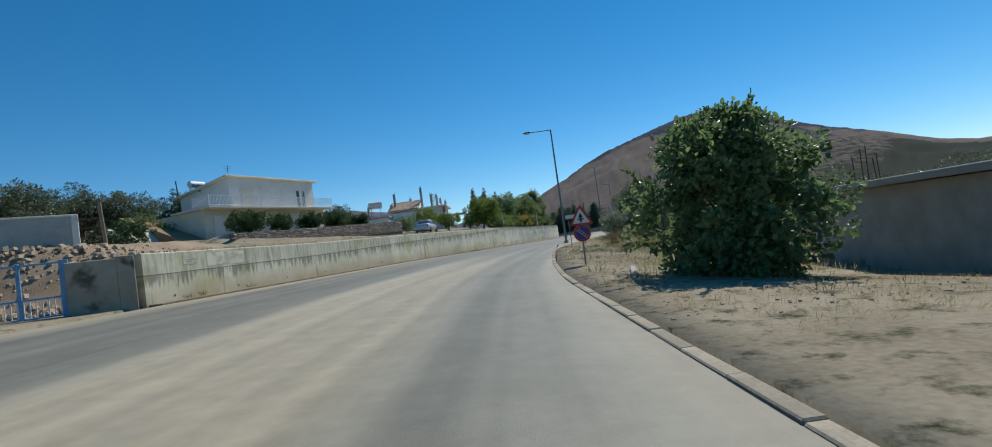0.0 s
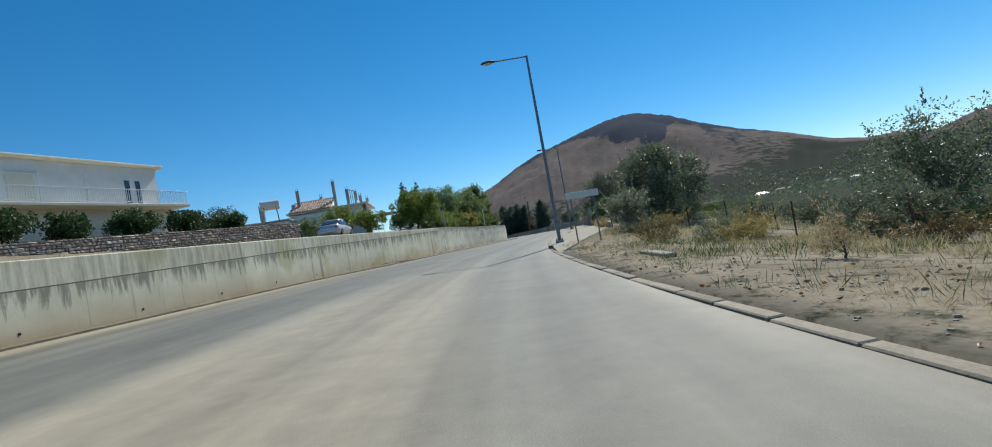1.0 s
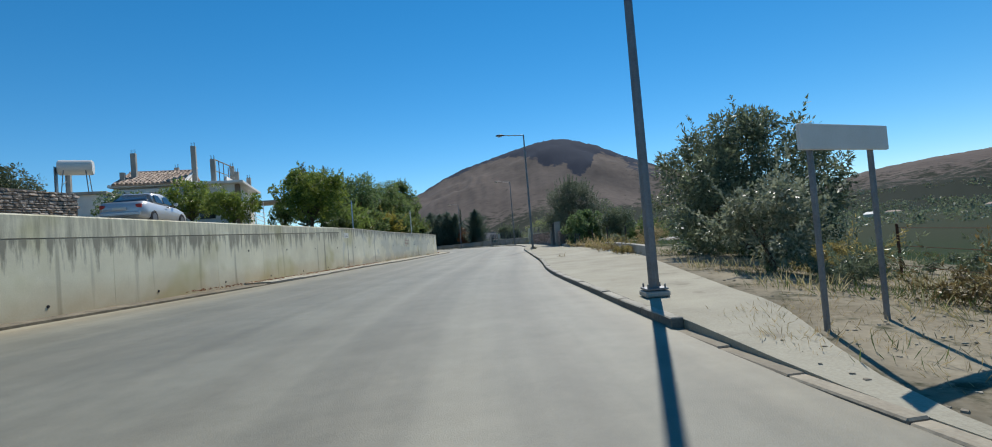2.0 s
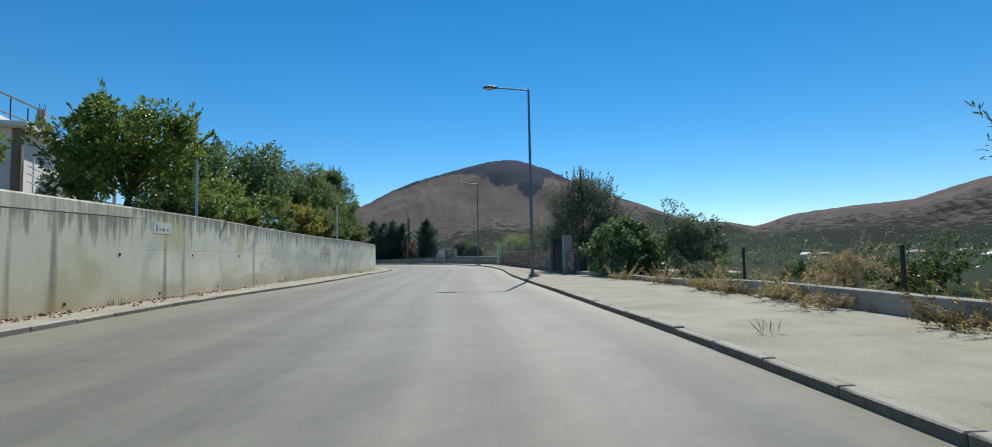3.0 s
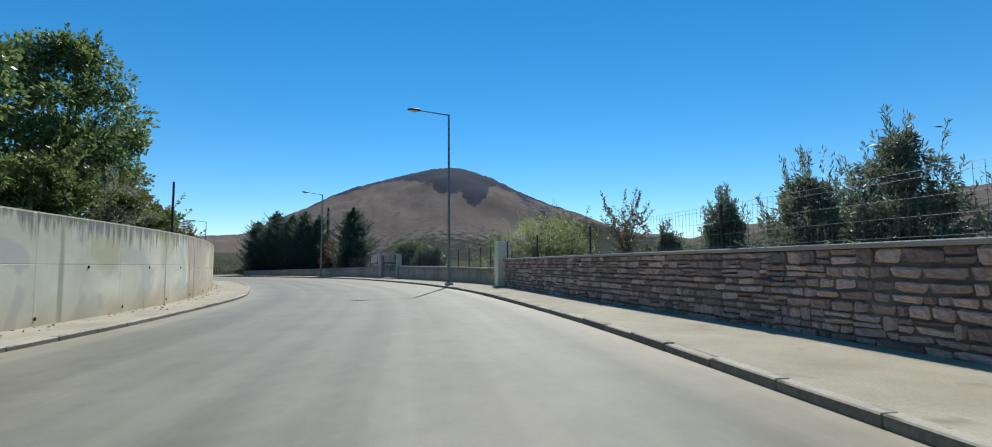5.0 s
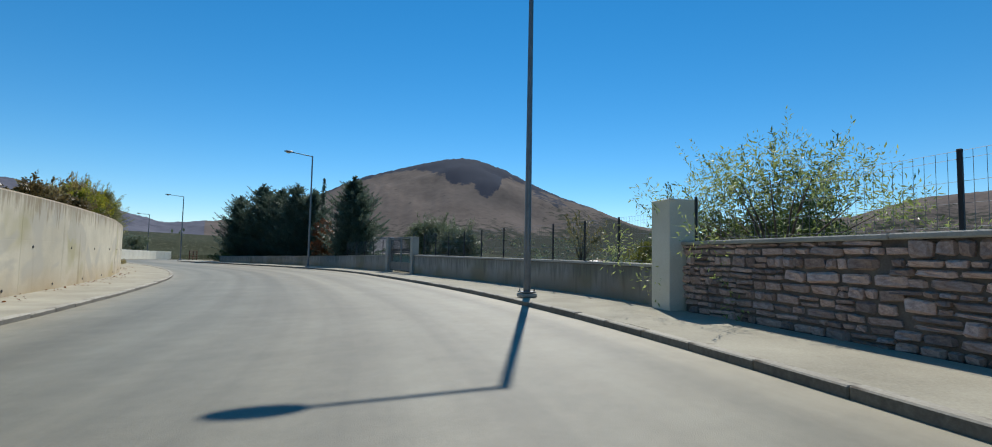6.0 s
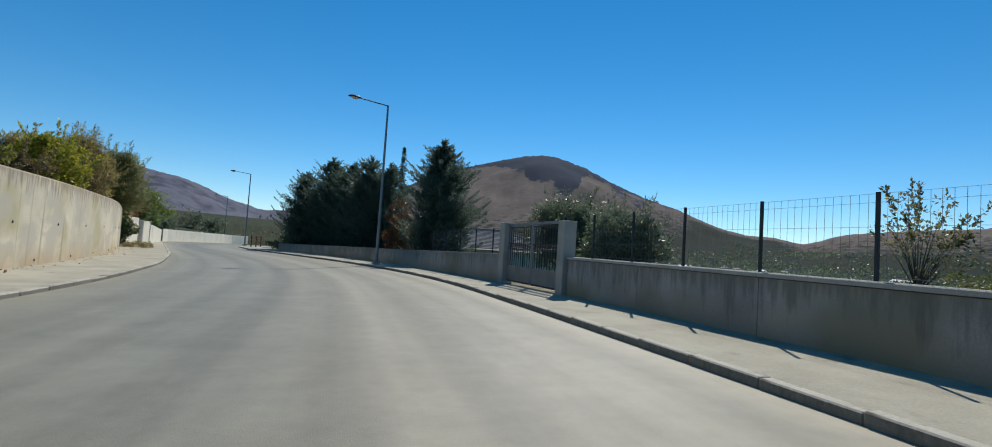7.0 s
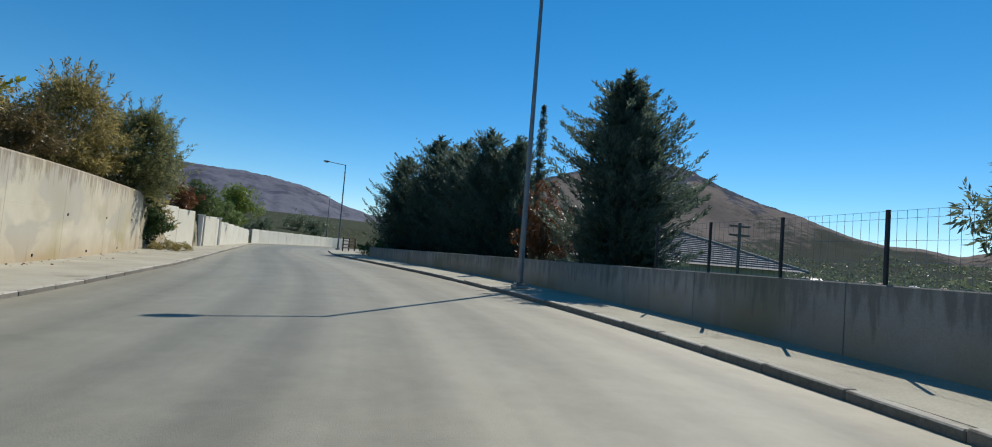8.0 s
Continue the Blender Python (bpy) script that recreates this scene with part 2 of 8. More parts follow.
def road_material():
    """Pale worn asphalt; sand lies in long bands between the wheel tracks, at the edges and at the junction."""
    m = material("worn_asphalt", (0.127, 0.126, 0.098), (0.199, 0.196, 0.154), 0.5, 0.62, 90, 0.35, spec=0.35, detail=9.0)
    n, l = m.node_tree.nodes, m.node_tree.links
    b = n["Principled BSDF"]
    old = b.inputs["Base Color"].links[0].from_socket
    at = n.new("ShaderNodeAttribute")
    at.attribute_name = "wall_uv"
    mp = n.new("ShaderNodeMapping")
    mp.inputs["Scale"].default_value = (1.0, 0.07, 1.0)
    l.new(at.outputs["Vector"], mp.inputs["Vector"])
    bands = n.new("ShaderNodeTexNoise")
    bands.inputs["Scale"].default_value = 0.75
    bands.inputs["Detail"].default_value = 6.0
    bands.inputs["Roughness"].default_value = 0.6
    l.new(mp.outputs[0], bands.inputs["Vector"])
    sp = n.new("ShaderNodeSeparateXYZ")
    l.new(at.outputs["Vector"], sp.inputs[0])
    half = n.new("ShaderNodeMath")
    half.operation = "MULTIPLY_ADD"
    half.inputs[1].default_value, half.inputs[2].default_value = 0.22, 0.39
    l.new(bands.outputs["Fac"], half.inputs[0])
    ad = n.new("ShaderNodeMath")
    l.new(half.outputs[0], ad.inputs[0])
    l.new(sp.outputs[2], ad.inputs[1])
    rp = n.new("ShaderNodeValToRGB")
    rp.color_ramp.elements[0].position, rp.color_ramp.elements[1].position = 0.52, 0.98
    l.new(ad.outputs[0], rp.inputs[0])
    grit = n.new("ShaderNodeTexNoise")
    grit.inputs["Scale"].default_value = 1.7
    grit.inputs["Detail"].default_value = 8.0
    l.new(at.outputs["Vector"], grit.inputs["Vector"])
    gr = n.new("ShaderNodeMapRange")
    gr.inputs["From Min"].default_value, gr.inputs["From Max"].default_value = 0.25, 0.7
    gr.inputs["To Min"].default_value = 0.72
    l.new(grit.outputs["Fac"], gr.inputs["Value"])
    mu = n.new("ShaderNodeMath")
    mu.operation = "MULTIPLY"
    l.new(rp.outputs[0], mu.inputs[0])
    l.new(gr.outputs[0], mu.inputs[1])
    mc = n.new("ShaderNodeMix")
    mc.data_type = "RGBA"
    l.new(mu.outputs[0], mc.inputs[0])
    l.new(old, mc.inputs[6])
    mc.inputs[7].default_value = (0.375, 0.325, 0.225, 1)
    # wheel tracks: long dark streaks of rubber and oil, and small patches of coarser stone
    mt = n.new("ShaderNodeMapping")
    mt.inputs["Scale"].default_value = (1.0, 0.012, 1.0)
    mt.inputs["Location"].default_value = (7.0, 3.0, 0.0)
    l.new(at.outputs["Vector"], mt.inputs["Vector"])
    tracks = n.new("ShaderNodeTexNoise")
    tracks.inputs["Scale"].default_value = 1.15
    tracks.inputs["Detail"].default_value = 5.0
    l.new(mt.outputs[0], tracks.inputs["Vector"])
    blot = n.new("ShaderNodeTexNoise")
    blot.inputs["Scale"].default_value = 3.2
    blot.inputs["Detail"].default_value = 9.0
    blot.inputs["Roughness"].default_value = 0.7
    l.new(at.outputs["Vector"], blot.inputs["Vector"])
    sm = n.new("ShaderNodeMath")
    sm.operation = "MULTIPLY_ADD"
    sm.inputs[1].default_value = 0.45
    l.new(blot.outputs["Fac"], sm.inputs[0])
    l.new(tracks.outputs["Fac"], sm.inputs[2])
    vr = n.new("ShaderNodeMapRange")
    vr.inputs["From Min"].default_value, vr.inputs["From Max"].default_value = 0.52, 0.92
    vr.inputs["To Min"].default_value, vr.inputs["To Max"].default_value = 0.74, 1.19
    l.new(sm.outputs[0], vr.inputs["Value"])
    hs = n.new("ShaderNodeHueSaturation")
    l.new(vr.outputs[0], hs.inputs["Value"])
    l.new(mc.outputs[2], hs.inputs["Color"])
    l.new(hs.outputs[0], b.inputs["Base Color"])
    return m


def cover_material(name, bare, pale, rock, scrub, field, scale, fine, bump):
    """Open land: bare soil, rock, scrub and green fields, each where the land's own cover says, broken up by noise."""
    m = material(name, bare, pale, scale, 0.95, fine, bump, detail=9, spec=0.06)
    n, l = m.node_tree.nodes, m.node_tree.links
    b = n["Principled BSDF"]
    col = b.inputs["Base Color"].links[0].from_socket
    at = n.new("ShaderNodeAttribute")
    at.attribute_name = "wall_uv"
    sp = n.new("ShaderNodeSeparateXYZ")
    l.new(at.outputs["Vector"], sp.inputs[0])
    co = n.new("ShaderNodeTexCoord")
    for i, (c, sc) in enumerate(((field, scale * 1.3), (scrub, scale * 6), (rock, scale * 3))):
        nz = n.new("ShaderNodeTexNoise")
        nz.inputs["Scale"].default_value = sc
        nz.inputs["Detail"].default_value = 8.0
        nz.inputs["Roughness"].default_value = 0.68
        l.new(co.outputs["Object"], nz.inputs["Vector"])
        ad = n.new("ShaderNodeMath")
        l.new(nz.outputs["Fac"], ad.inputs[0])
        l.new(sp.outputs[2 - i], ad.inputs[1])
        rp = n.new("ShaderNodeValToRGB")
        rp.color_ramp.elements[0].position, rp.color_ramp.elements[1].position = 0.72, 0.86
        l.new(ad.outputs[0], rp.inputs[0])
        mc = n.new("ShaderNodeMix")
        mc.data_type = "RGBA"
        l.new(rp.outputs[0], mc.inputs[0])
        l.new(col, mc.inputs[6])
        mc.inputs[7].default_value = (*c, 1)
        col = mc.outputs[2]
    l.new(col, b.inputs["Base Color"])
    return m


ASPHALT = road_material()
PAVING = material("dusty_paving", (0.27, 0.247, 0.185), (0.42, 0.39, 0.30), 0.9, 0.9, 40, 0.4, spots=((0.24, 0.215, 0.16), 1.7, 0.63))
KERB = material("kerb_concrete", (0.30, 0.275, 0.22), (0.50, 0.465, 0.385), 1.6, 0.9, 30, 0.5, per_piece=0.12, spots=((0.17, 0.145, 0.11), 5.0, 0.56))
# darker than KERB: the shade on the kerb's upright face, with dirt, as colour
KERBFACE = material("shaded_dirty_kerb_face", (0.13, 0.118, 0.095), (0.27, 0.25, 0.205), 1.6, 0.9, 30, 0.5, per_piece=0.15)
GUTTER = material("gutter_dirt", (0.10, 0.085, 0.06), (0.27, 0.23, 0.165), 2.5, 0.95, 30, 0.8)
PEBBLE = material("dusty_pebble", (0.19, 0.16, 0.115), (0.38, 0.33, 0.25), 3.0, 0.9, 30, 0.4, per_piece=0.3)
SANDKERB = material("sandy_kerb", (0.25, 0.215, 0.16), (0.40, 0.355, 0.27), 2.0, 0.95, 30, 0.5, per_piece=0.18, spots=((0.42, 0.35, 0.25), 2.2, 0.50))
CONCRETE = concrete_material("wall_concrete", (0.60, 0.56, 0.41), (0.82, 0.775, 0.585), (0.10, 0.094, 0.078), 0.66, (0.80, 0.27))
CONCRETE_GREY = concrete_material("skimmed_wall_concrete", (0.60, 0.565, 0.43), (0.84, 0.80, 0.625), (0.12, 0.115, 0.095), 0.72, skim=(0.54, 0.535, 0.46), hang=0.21)
CONCRETE_WARM = concrete_material("warm_wall_concrete", (0.48, 0.425, 0.31), (0.68, 0.61, 0.46), (0.20, 0.135, 0.075), 0.6, skim=(0.47, 0.43, 0.345))
# stained roadside walls; also the dark tone of the wedge beside the white house
CONCRETE_DARK = concrete_material("stained_wall_and_shade_tone", (0.22, 0.215, 0.195), (0.36, 0.35, 0.31), (0.10, 0.10, 0.092), 0.55)
BLOCKWORK = material("grey_blockwork", (0.34, 0.335, 0.305), (0.50, 0.49, 0.45), 2.2, 0.9, 40, 0.3)
BEAMCRETE = material("pale_cast_concrete", (0.64, 0.61, 0.54), (0.84, 0.80, 0.71), 2.0, 0.9, 40, 0.3, spots=((0.36, 0.32, 0.26), 3.0, 0.56))
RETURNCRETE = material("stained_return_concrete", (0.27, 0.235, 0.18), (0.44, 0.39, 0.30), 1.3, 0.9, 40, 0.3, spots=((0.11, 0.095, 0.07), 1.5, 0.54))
RUBBLE = material("tan_rubble", (0.30, 0.22, 0.145), (0.56, 0.45, 0.33), 3.0, 0.95, 30, 0.5)
CONCRETE_PLAIN = material("plain_concrete", (0.27, 0.26, 0.23), (0.42, 0.405, 0.36), 1.5, 0.88, 45, 0.25)
SOIL = cover_material("dry_earth", (0.19, 0.158, 0.106), (0.37, 0.325, 0.238), (0.38, 0.35, 0.29), (0.036, 0.043, 0.022), (0.022, 0.043, 0.014), 0.35, 12, 0.6)
REDSOIL = material("red_earth", (0.20, 0.14, 0.088), (0.39, 0.30, 0.205), 0.8, 0.95, 16, 0.6)
# greyed slopes and blue rock carry the air's haze in their base colour
HILL = cover_material("hazed_dry_hillside", (0.098, 0.080, 0.070), (0.165, 0.134, 0.116), (0.012, 0.025, 0.050), (0.022, 0.029, 0.020), (0.03, 0.05, 0.022), 0.006, 0.05, 0.0)
# distance haze is mixed into these colours: lighter and bluer than the land
HILL_FAR = cover_material("hazed_mountainside", (0.085, 0.088, 0.115), (0.145, 0.147, 0.178), (0.060, 0.065, 0.088), (0.05, 0.058, 0.062), (0.06, 0.085, 0.045), 0.004, 0.05, 0.0)
PLASTER = material("white_plaster", (0.66, 0.65, 0.60), (0.82, 0.81, 0.77), 0.8, 0.85, 40, 0.1)
CREAM = material("cream_plaster", (0.62, 0.58, 0.46), (0.76, 0.72, 0.60), 0.8, 0.85, 40, 0.1)
STONE = material("rubble_stone", (0.28, 0.215, 0.17), (0.56, 0.48, 0.40), 3.0, 0.9, 30, 0.5, per_piece=0.35)
REDSTONE = material("reddish_stone", (0.24, 0.15, 0.125), (0.60, 0.465, 0.40), 4.0, 0.9, 30, 0.6, per_piece=0.45)
MORTAR = material("mortar", (0.09, 0.075, 0.065), (0.19, 0.165, 0.14), 4.0, 0.95, 40, 0.3)
TILE = material("clay_tile", (0.24, 0.16, 0.12), (0.50, 0.40, 0.32), 2.0, 0.85, 30, 0.3, per_piece=0.3)
PALETILE = material("pale_tile", (0.50, 0.42, 0.36), (0.72, 0.66, 0.60), 2.0, 0.85, 30, 0.2, per_piece=0.15)
GREYTILE = material("grey_tile", (0.16, 0.15, 0.145), (0.28, 0.26, 0.25), 2.0, 0.85, 30, 0.3, per_piece=0.2)
STEEL = material("galvanised_steel", (0.16, 0.165, 0.17), (0.26, 0.265, 0.27), 3.0, 0.5, 40, 0.05, metal=0.6)
DARKSTEEL = material("dark_painted_steel", (0.018, 0.02, 0.024), (0.035, 0.038, 0.042), 3.0, 0.5, 40, 0.05)
WHITESTEEL = material("white_painted_steel", (0.68, 0.68, 0.68), (0.80, 0.80, 0.80), 3.0, 0.4, 40, 0.03)
GATESTEEL = material("blue_black_sheet_steel", (0.007, 0.013, 0.021), (0.015, 0.025, 0.036), 2.0, 0.6, 40, 0.05, spec=0.2)
PANELSTEEL = material("dull_tan_sheet", (0.17, 0.155, 0.13), (0.27, 0.25, 0.215), 2.0, 0.7, 40, 0.1)
PALEBLUE = material("pale_blue_paint", (0.30, 0.42, 0.54), (0.40, 0.52, 0.64), 3.0, 0.5, 40, 0.05)
BLUESTEEL = material("blue_painted_steel", (0.10, 0.24, 0.42), (0.20, 0.38, 0.58), 3.0, 0.5, 40, 0.1)
RUST = material("rusty_steel", (0.06, 0.03, 0.02), (0.14, 0.07, 0.04), 8.0, 0.85, 60, 0.3)
BARK = material("bark", (0.07, 0.05, 0.035), (0.17, 0.135, 0.10), 6.0, 0.95, 40, 0.6, stretch=(1, 1, 0.3))
WOOD = material("weathered_wood", (0.14, 0.10, 0.07), (0.30, 0.24, 0.18), 3.0, 0.85, 40, 0.3, stretch=(1, 1, 0.15))
CARPAINT = material("silver_car_paint", (0.52, 0.53, 0.54), (0.60, 0.61, 0.62), 1.0, 0.28, 200, 0.0, metal=0.3, spec=0.6)
RUBBER = material("black_rubber", (0.012, 0.012, 0.013), (0.025, 0.025, 0.027), 6.0, 0.7, 80, 0.1)
GLASS = material("dark_glass", (0.02, 0.025, 0.03), (0.03, 0.035, 0.04), 1.0, 0.08, 10, 0.0, spec=0.8)
LAMPGLASS = material("lamp_glass", (0.55, 0.52, 0.45), (0.7, 0.68, 0.6), 4.0, 0.25, 40, 0.0, spec=0.6)
SIGNRED = material("sign_red", (0.42, 0.045, 0.035), (0.50, 0.06, 0.045), 2.0, 0.45, 60, 0.02)
SIGNWHITE = material("sign_white", (0.66, 0.64, 0.58), (0.76, 0.74, 0.69), 2.0, 0.45, 60, 0.02)
SIGNBLUE = material("sign_blue", (0.025, 0.06, 0.22), (0.035, 0.08, 0.27), 2.0, 0.45, 60, 0.02)
SIGNBLACK = material("sign_black", (0.015, 0.015, 0.015), (0.03, 0.03, 0.03), 2.0, 0.5, 60, 0.02)
LEAF_CITRUS = leaf_material("citrus_leaves", (0.08, 0.13, 0.025), (0.29, 0.355, 0.07), 0.5)
LEAF_DARK = leaf_material("dark_citrus_leaves", (0.022, 0.05, 0.016), (0.08, 0.135, 0.04), 0.35)
LEAF_FIG = leaf_material("fig_leaves", (0.08, 0.13, 0.052), (0.23, 0.32, 0.13), 0.5)
LEAF_OLIVE = leaf_material("olive_leaves", (0.08, 0.108, 0.062), (0.235, 0.275, 0.165), 0.42)
LEAF_WOOD = leaf_material("dusky_olive_leaves", (0.05, 0.072, 0.038), (0.165, 0.195, 0.105), 0.4)
LEAF_YELLOW = leaf_material("yellow_green_leaves", (0.10, 0.13, 0.02), (0.26, 0.25, 0.05))
LEAF_PINE = leaf_material("conifer_needles", (0.06, 0.092, 0.07), (0.17, 0.225, 0.16), 0.48)
LEAF_RED = leaf_material("rusty_leaves", (0.13, 0.05, 0.02), (0.27, 0.12, 0.05))
LEAF_AUTUMN = leaf_material("browning_leaves", (0.10, 0.085, 0.035), (0.26, 0.19, 0.08))
LEAF_DRY = leaf_material("dry_grass_blades", (0.28, 0.21, 0.10), (0.52, 0.43, 0.25), 0.5, 0.8)
LEAF_TAMARISK = leaf_material("tamarisk_sprays", (0.20, 0.17, 0.055), (0.46, 0.38, 0.15), 0.52)
LEAF_TAMGREEN = leaf_material("green_tamarisk_sprays", (0.13, 0.145, 0.06), (0.33, 0.33, 0.14), 0.5)
LEAF_BROOM = leaf_material("broom_sprays", (0.20, 0.26, 0.07), (0.46, 0.52, 0.18), 0.5)
LEAF_STRAW = leaf_material("straw_blades", (0.26, 0.22, 0.11), (0.50, 0.44, 0.24), 0.5, 0.8)
LEAF_SHOOT = leaf_material("grey_green_shoots", (0.10, 0.13, 0.085), (0.27, 0.31, 0.20), 0.48)
LEAF_PALE = leaf_material("pale_grey_leaves", (0.14, 0.17, 0.10), (0.36, 0.38, 0.27), 0.4)
LEAF_GOLD = leaf_material("golden_green_leaves", (0.16, 0.19, 0.02), (0.44, 0.40, 0.05), 0.5)
LEAF_GREEN = leaf_material("green_weeds", (0.05, 0.085, 0.022), (0.15, 0.19, 0.06))
LEAF_PEAR = leaf_material("dull_pear_leaves", (0.07, 0.095, 0.062), (0.21, 0.24, 0.165), 0.5, 0.6)
LEAF_POPLAR = leaf_material("poplar_leaves", (0.09, 0.135, 0.045), (0.25, 0.325, 0.11), 0.5)
LEAF_BUSH = leaf_material("fresh_green_leaves", (0.10, 0.15, 0.035), (0.29, 0.37, 0.09), 0.5)
LEAF_OCHRE = leaf_material("ochre_leaves", (0.22, 0.20, 0.04), (0.52, 0.45, 0.10), 0.55)
LEAF_SAPLING = leaf_material("thin_browning_leaves", (0.12, 0.12, 0.05), (0.30, 0.26, 0.12), 0.45)

# ---------------------------------------------------------------- building helpers
def line(*pairs):
    """A function y -> value through (value, y) pairs, smooth enough when sampled."""
    ys = [p[1] for p in pairs]
    vs = [p[0] for p in pairs]

    def at(y):
        s = 0.0
        for o in (-2.0, -1.0, 0.0, 1.0, 2.0):
            s += float(np.interp(y + o, ys, vs))
        return s / 5.0

    return at


wall_x = line((-14.0, 10), (-12.5, 17.8), (-9.82, 28.4), (-6.26, 40.8), (-0.47, 59.9), (3.2, 71.45), (5.35, 77.3), (7.55, 82.5), (8.8, 86.5), (10.25, 90.7), (11.3, 95.5), (12.0, 101), (12.3, 108), (12.2, 115), (11.5, 122), (10.2, 130), (7.84, 138.2), (7.02, 141.2), (6.25, 146.8), (5.5, 152.4), (4.0, 160.0), (2.45, 168.0), (1.8, 171.5), (2.9, 185), (4.4, 200), (9.4, 212.5), (21, 224), (59, 238), (120, 258))
left_x = line((-13.5, 0), (-12.1, 17.8), (-9.45, 28.4), (-5.9, 40.8), (-2.6, 50), (-0.9, 53.5), (0.75, 59.9), (2.5, 65.1), (4.0, 68.6), (7.3, 78), (8.3, 81.3), (10.7, 87.4), (11.7, 91.2), (12.6, 94.5), (13.5, 98.4), (14.1, 106), (14.35, 112), (14.3, 117), (13.6, 124), (11.8, 133), (7.4, 150), (3.0, 167), (2.5, 172), (3.5, 185), (5.0, 200), (10.0, 212), (22, 223), (60, 236), (120, 254))
right_x = line((1.7, -60), (1.6, 6), (1.6, 14), (2.1, 21.5), (3.0, 29.5), (4.0, 36.5), (6.4, 46.5), (8.2, 51.5), (9.8, 56.7), (11.4, 61.8), (13.0, 67), (14.9, 72.9), (16.6, 77.4), (18.4, 82.3), (20.1, 88.2), (21.6, 94), (22.5, 100), (22.9, 105), (23.1, 111), (23.2, 118), (22.9, 122), (22.2, 126), (21.2, 130), (19.2, 136), (13.5, 150), (10.8, 163), (11.3, 172), (13.5, 180), (18, 190), (28, 200), (66, 214), (125, 232))
pave_x = line((4.0, 30), (5.4, 36.5), (8.9, 44.0), (11.3, 49), (12.9, 54), (14.6, 59), (16.0, 64.5), (17.0, 70.4), (17.8, 73.4), (20.0, 80), (21.6, 87.0), (23.6, 94), (24.8, 99), (25.1, 106.5), (25.1, 113.5), (24.9, 119), (24.2, 125), (23.2, 130), (21.3, 136), (15.7, 150), (13.0, 163), (13.5, 172), (15.7, 180), (20.2, 190), (30.0, 199), (68, 212), (127, 229))
left_z = line((0.55, -60), (0.58, 17), (0.60, 40), (0.47, 55), (0.36, 70), (0.30, 84), (0.22, 94), (0.15, 105), (0.10, 118), (0.06, 140), (-0.15, 172), (-0.5, 200), (-0.9, 230))
right_z = line((-0.12, -60), (-0.10, 5), (0.0, 20), (0.20, 38), (0.31, 55), (0.32, 70), (0.32, 85), (0.31, 97), (0.26, 108), (0.17, 122), (0.06, 150), (-0.15, 172), (-0.5, 200), (-0.9, 230))
top_z = line((2.48, 17), (2.47, 28), (2.66, 40), (2.75, 53), (2.86, 65), (2.68, 78), (2.60, 90), (2.70, 105), (2.66, 120), (2.50, 138), (2.0, 150), (1.6, 165), (1.25, 175), (0.9, 200))


def road_z(x, y):
    a, b = left_x(y), right_x(y)
    f = (x - a) / (b - a)
    return left_z(y) + (right_z(y) - left_z(y)) * f


def smooth(a, b, x):
    t = min(max((x - a) / (b - a), 0.0), 1.0)
    return t * t * (3 - 2 * t)


def edge_x(y):
    """The outer edge of what is paved on the right: the kerb, then the pavement that opens out of it."""
    k = right_x(y) + 0.2
    return k + max(pave_x(y) - k, 0.0) * smooth(33.0, 37.4, y)


def ground_z(x, y):
    """The height of the open ground away from the road."""
    wx, px = wall_x(y), edge_x(y)
    wob = 0.12 * noise.noise(Vector((x * 0.13, y * 0.13, 0)))
    if x < wx:
        d = wx - x
        low = left_z(y) + 0.05 + 0.05 * min(d, 12)
        high = top_z(y) - 0.12 + 0.085 * min(d, 30) + 0.03 * max(d - 30, 0) + 0.09 * min(d, 5) * smooth(66, 76, y) * (1 - smooth(102, 112, y))
        if d > 9.6 and 34 < y < 62:
            high += 0.55 * smooth(10.3, 11.4, d) * (1 - smooth(57.0, 60.0, y)) * smooth(36.0, 37.5, y)
        # the filling starts behind the return wall; beyond its end a rubble bank climbs more gently
        p = 0.8 * ((y - 17.6) - 0.75 * (x + 12.65))
        g = smooth(14.4, 15.6, -x)
        f = smooth(0.9, 2.0, p) * (1 - g) + smooth(0.3, 2.6, p) * g
        high += 0.45 * g * smooth(1.5, 2.8, p) * (1 - smooth(9.0, 14.0, p))
        high -= 0.5 * smooth(139, 150, y) * (1 - smooth(4, 20, d))
        return low + (high - low) * f + wob * smooth(0.6, 3, d)
    d = max(x - px, 0.0)
    base = right_z(y) + 0.03 + 0.12 * smooth(34.0, 37.4, y)
    fall = -0.02 * min(d, 10) - 0.16 * max(min(d, 32) - 8, 0) - 0.008 * max(min(d, 250) - 32, 0)
    field_fall = -0.02 * min(d, 1.2) - 0.125 * max(min(d, 36) - 1.2, 0) - 0.008 * max(min(d, 250) - 36, 0)
    k = smooth(2, 13, y) * (1 - smooth(41, 48, y))
    return base + fall * (1 - k) + field_fall * k + wob * smooth(0.5, 3, d)


def mesh_object(name, verts, faces, mat, parent=None, smooth_faces=False, attr=None):
    me = bpy.data.meshes.new(name)
    me.from_pydata(verts, [], faces)
    me.materials.append(mat)
    if attr is not None:
        a = me.attributes.new("wall_uv", "FLOAT_VECTOR", "POINT")
        a.data.foreach_set("vector", np.array(attr, dtype=np.float32).ravel())
    if smooth_faces:
        me.polygons.foreach_set("use_smooth", [True] * len(me.polygons))
    me.update()
    ob = new(name, me)
    if parent:
        ob.parent = parent
    return ob


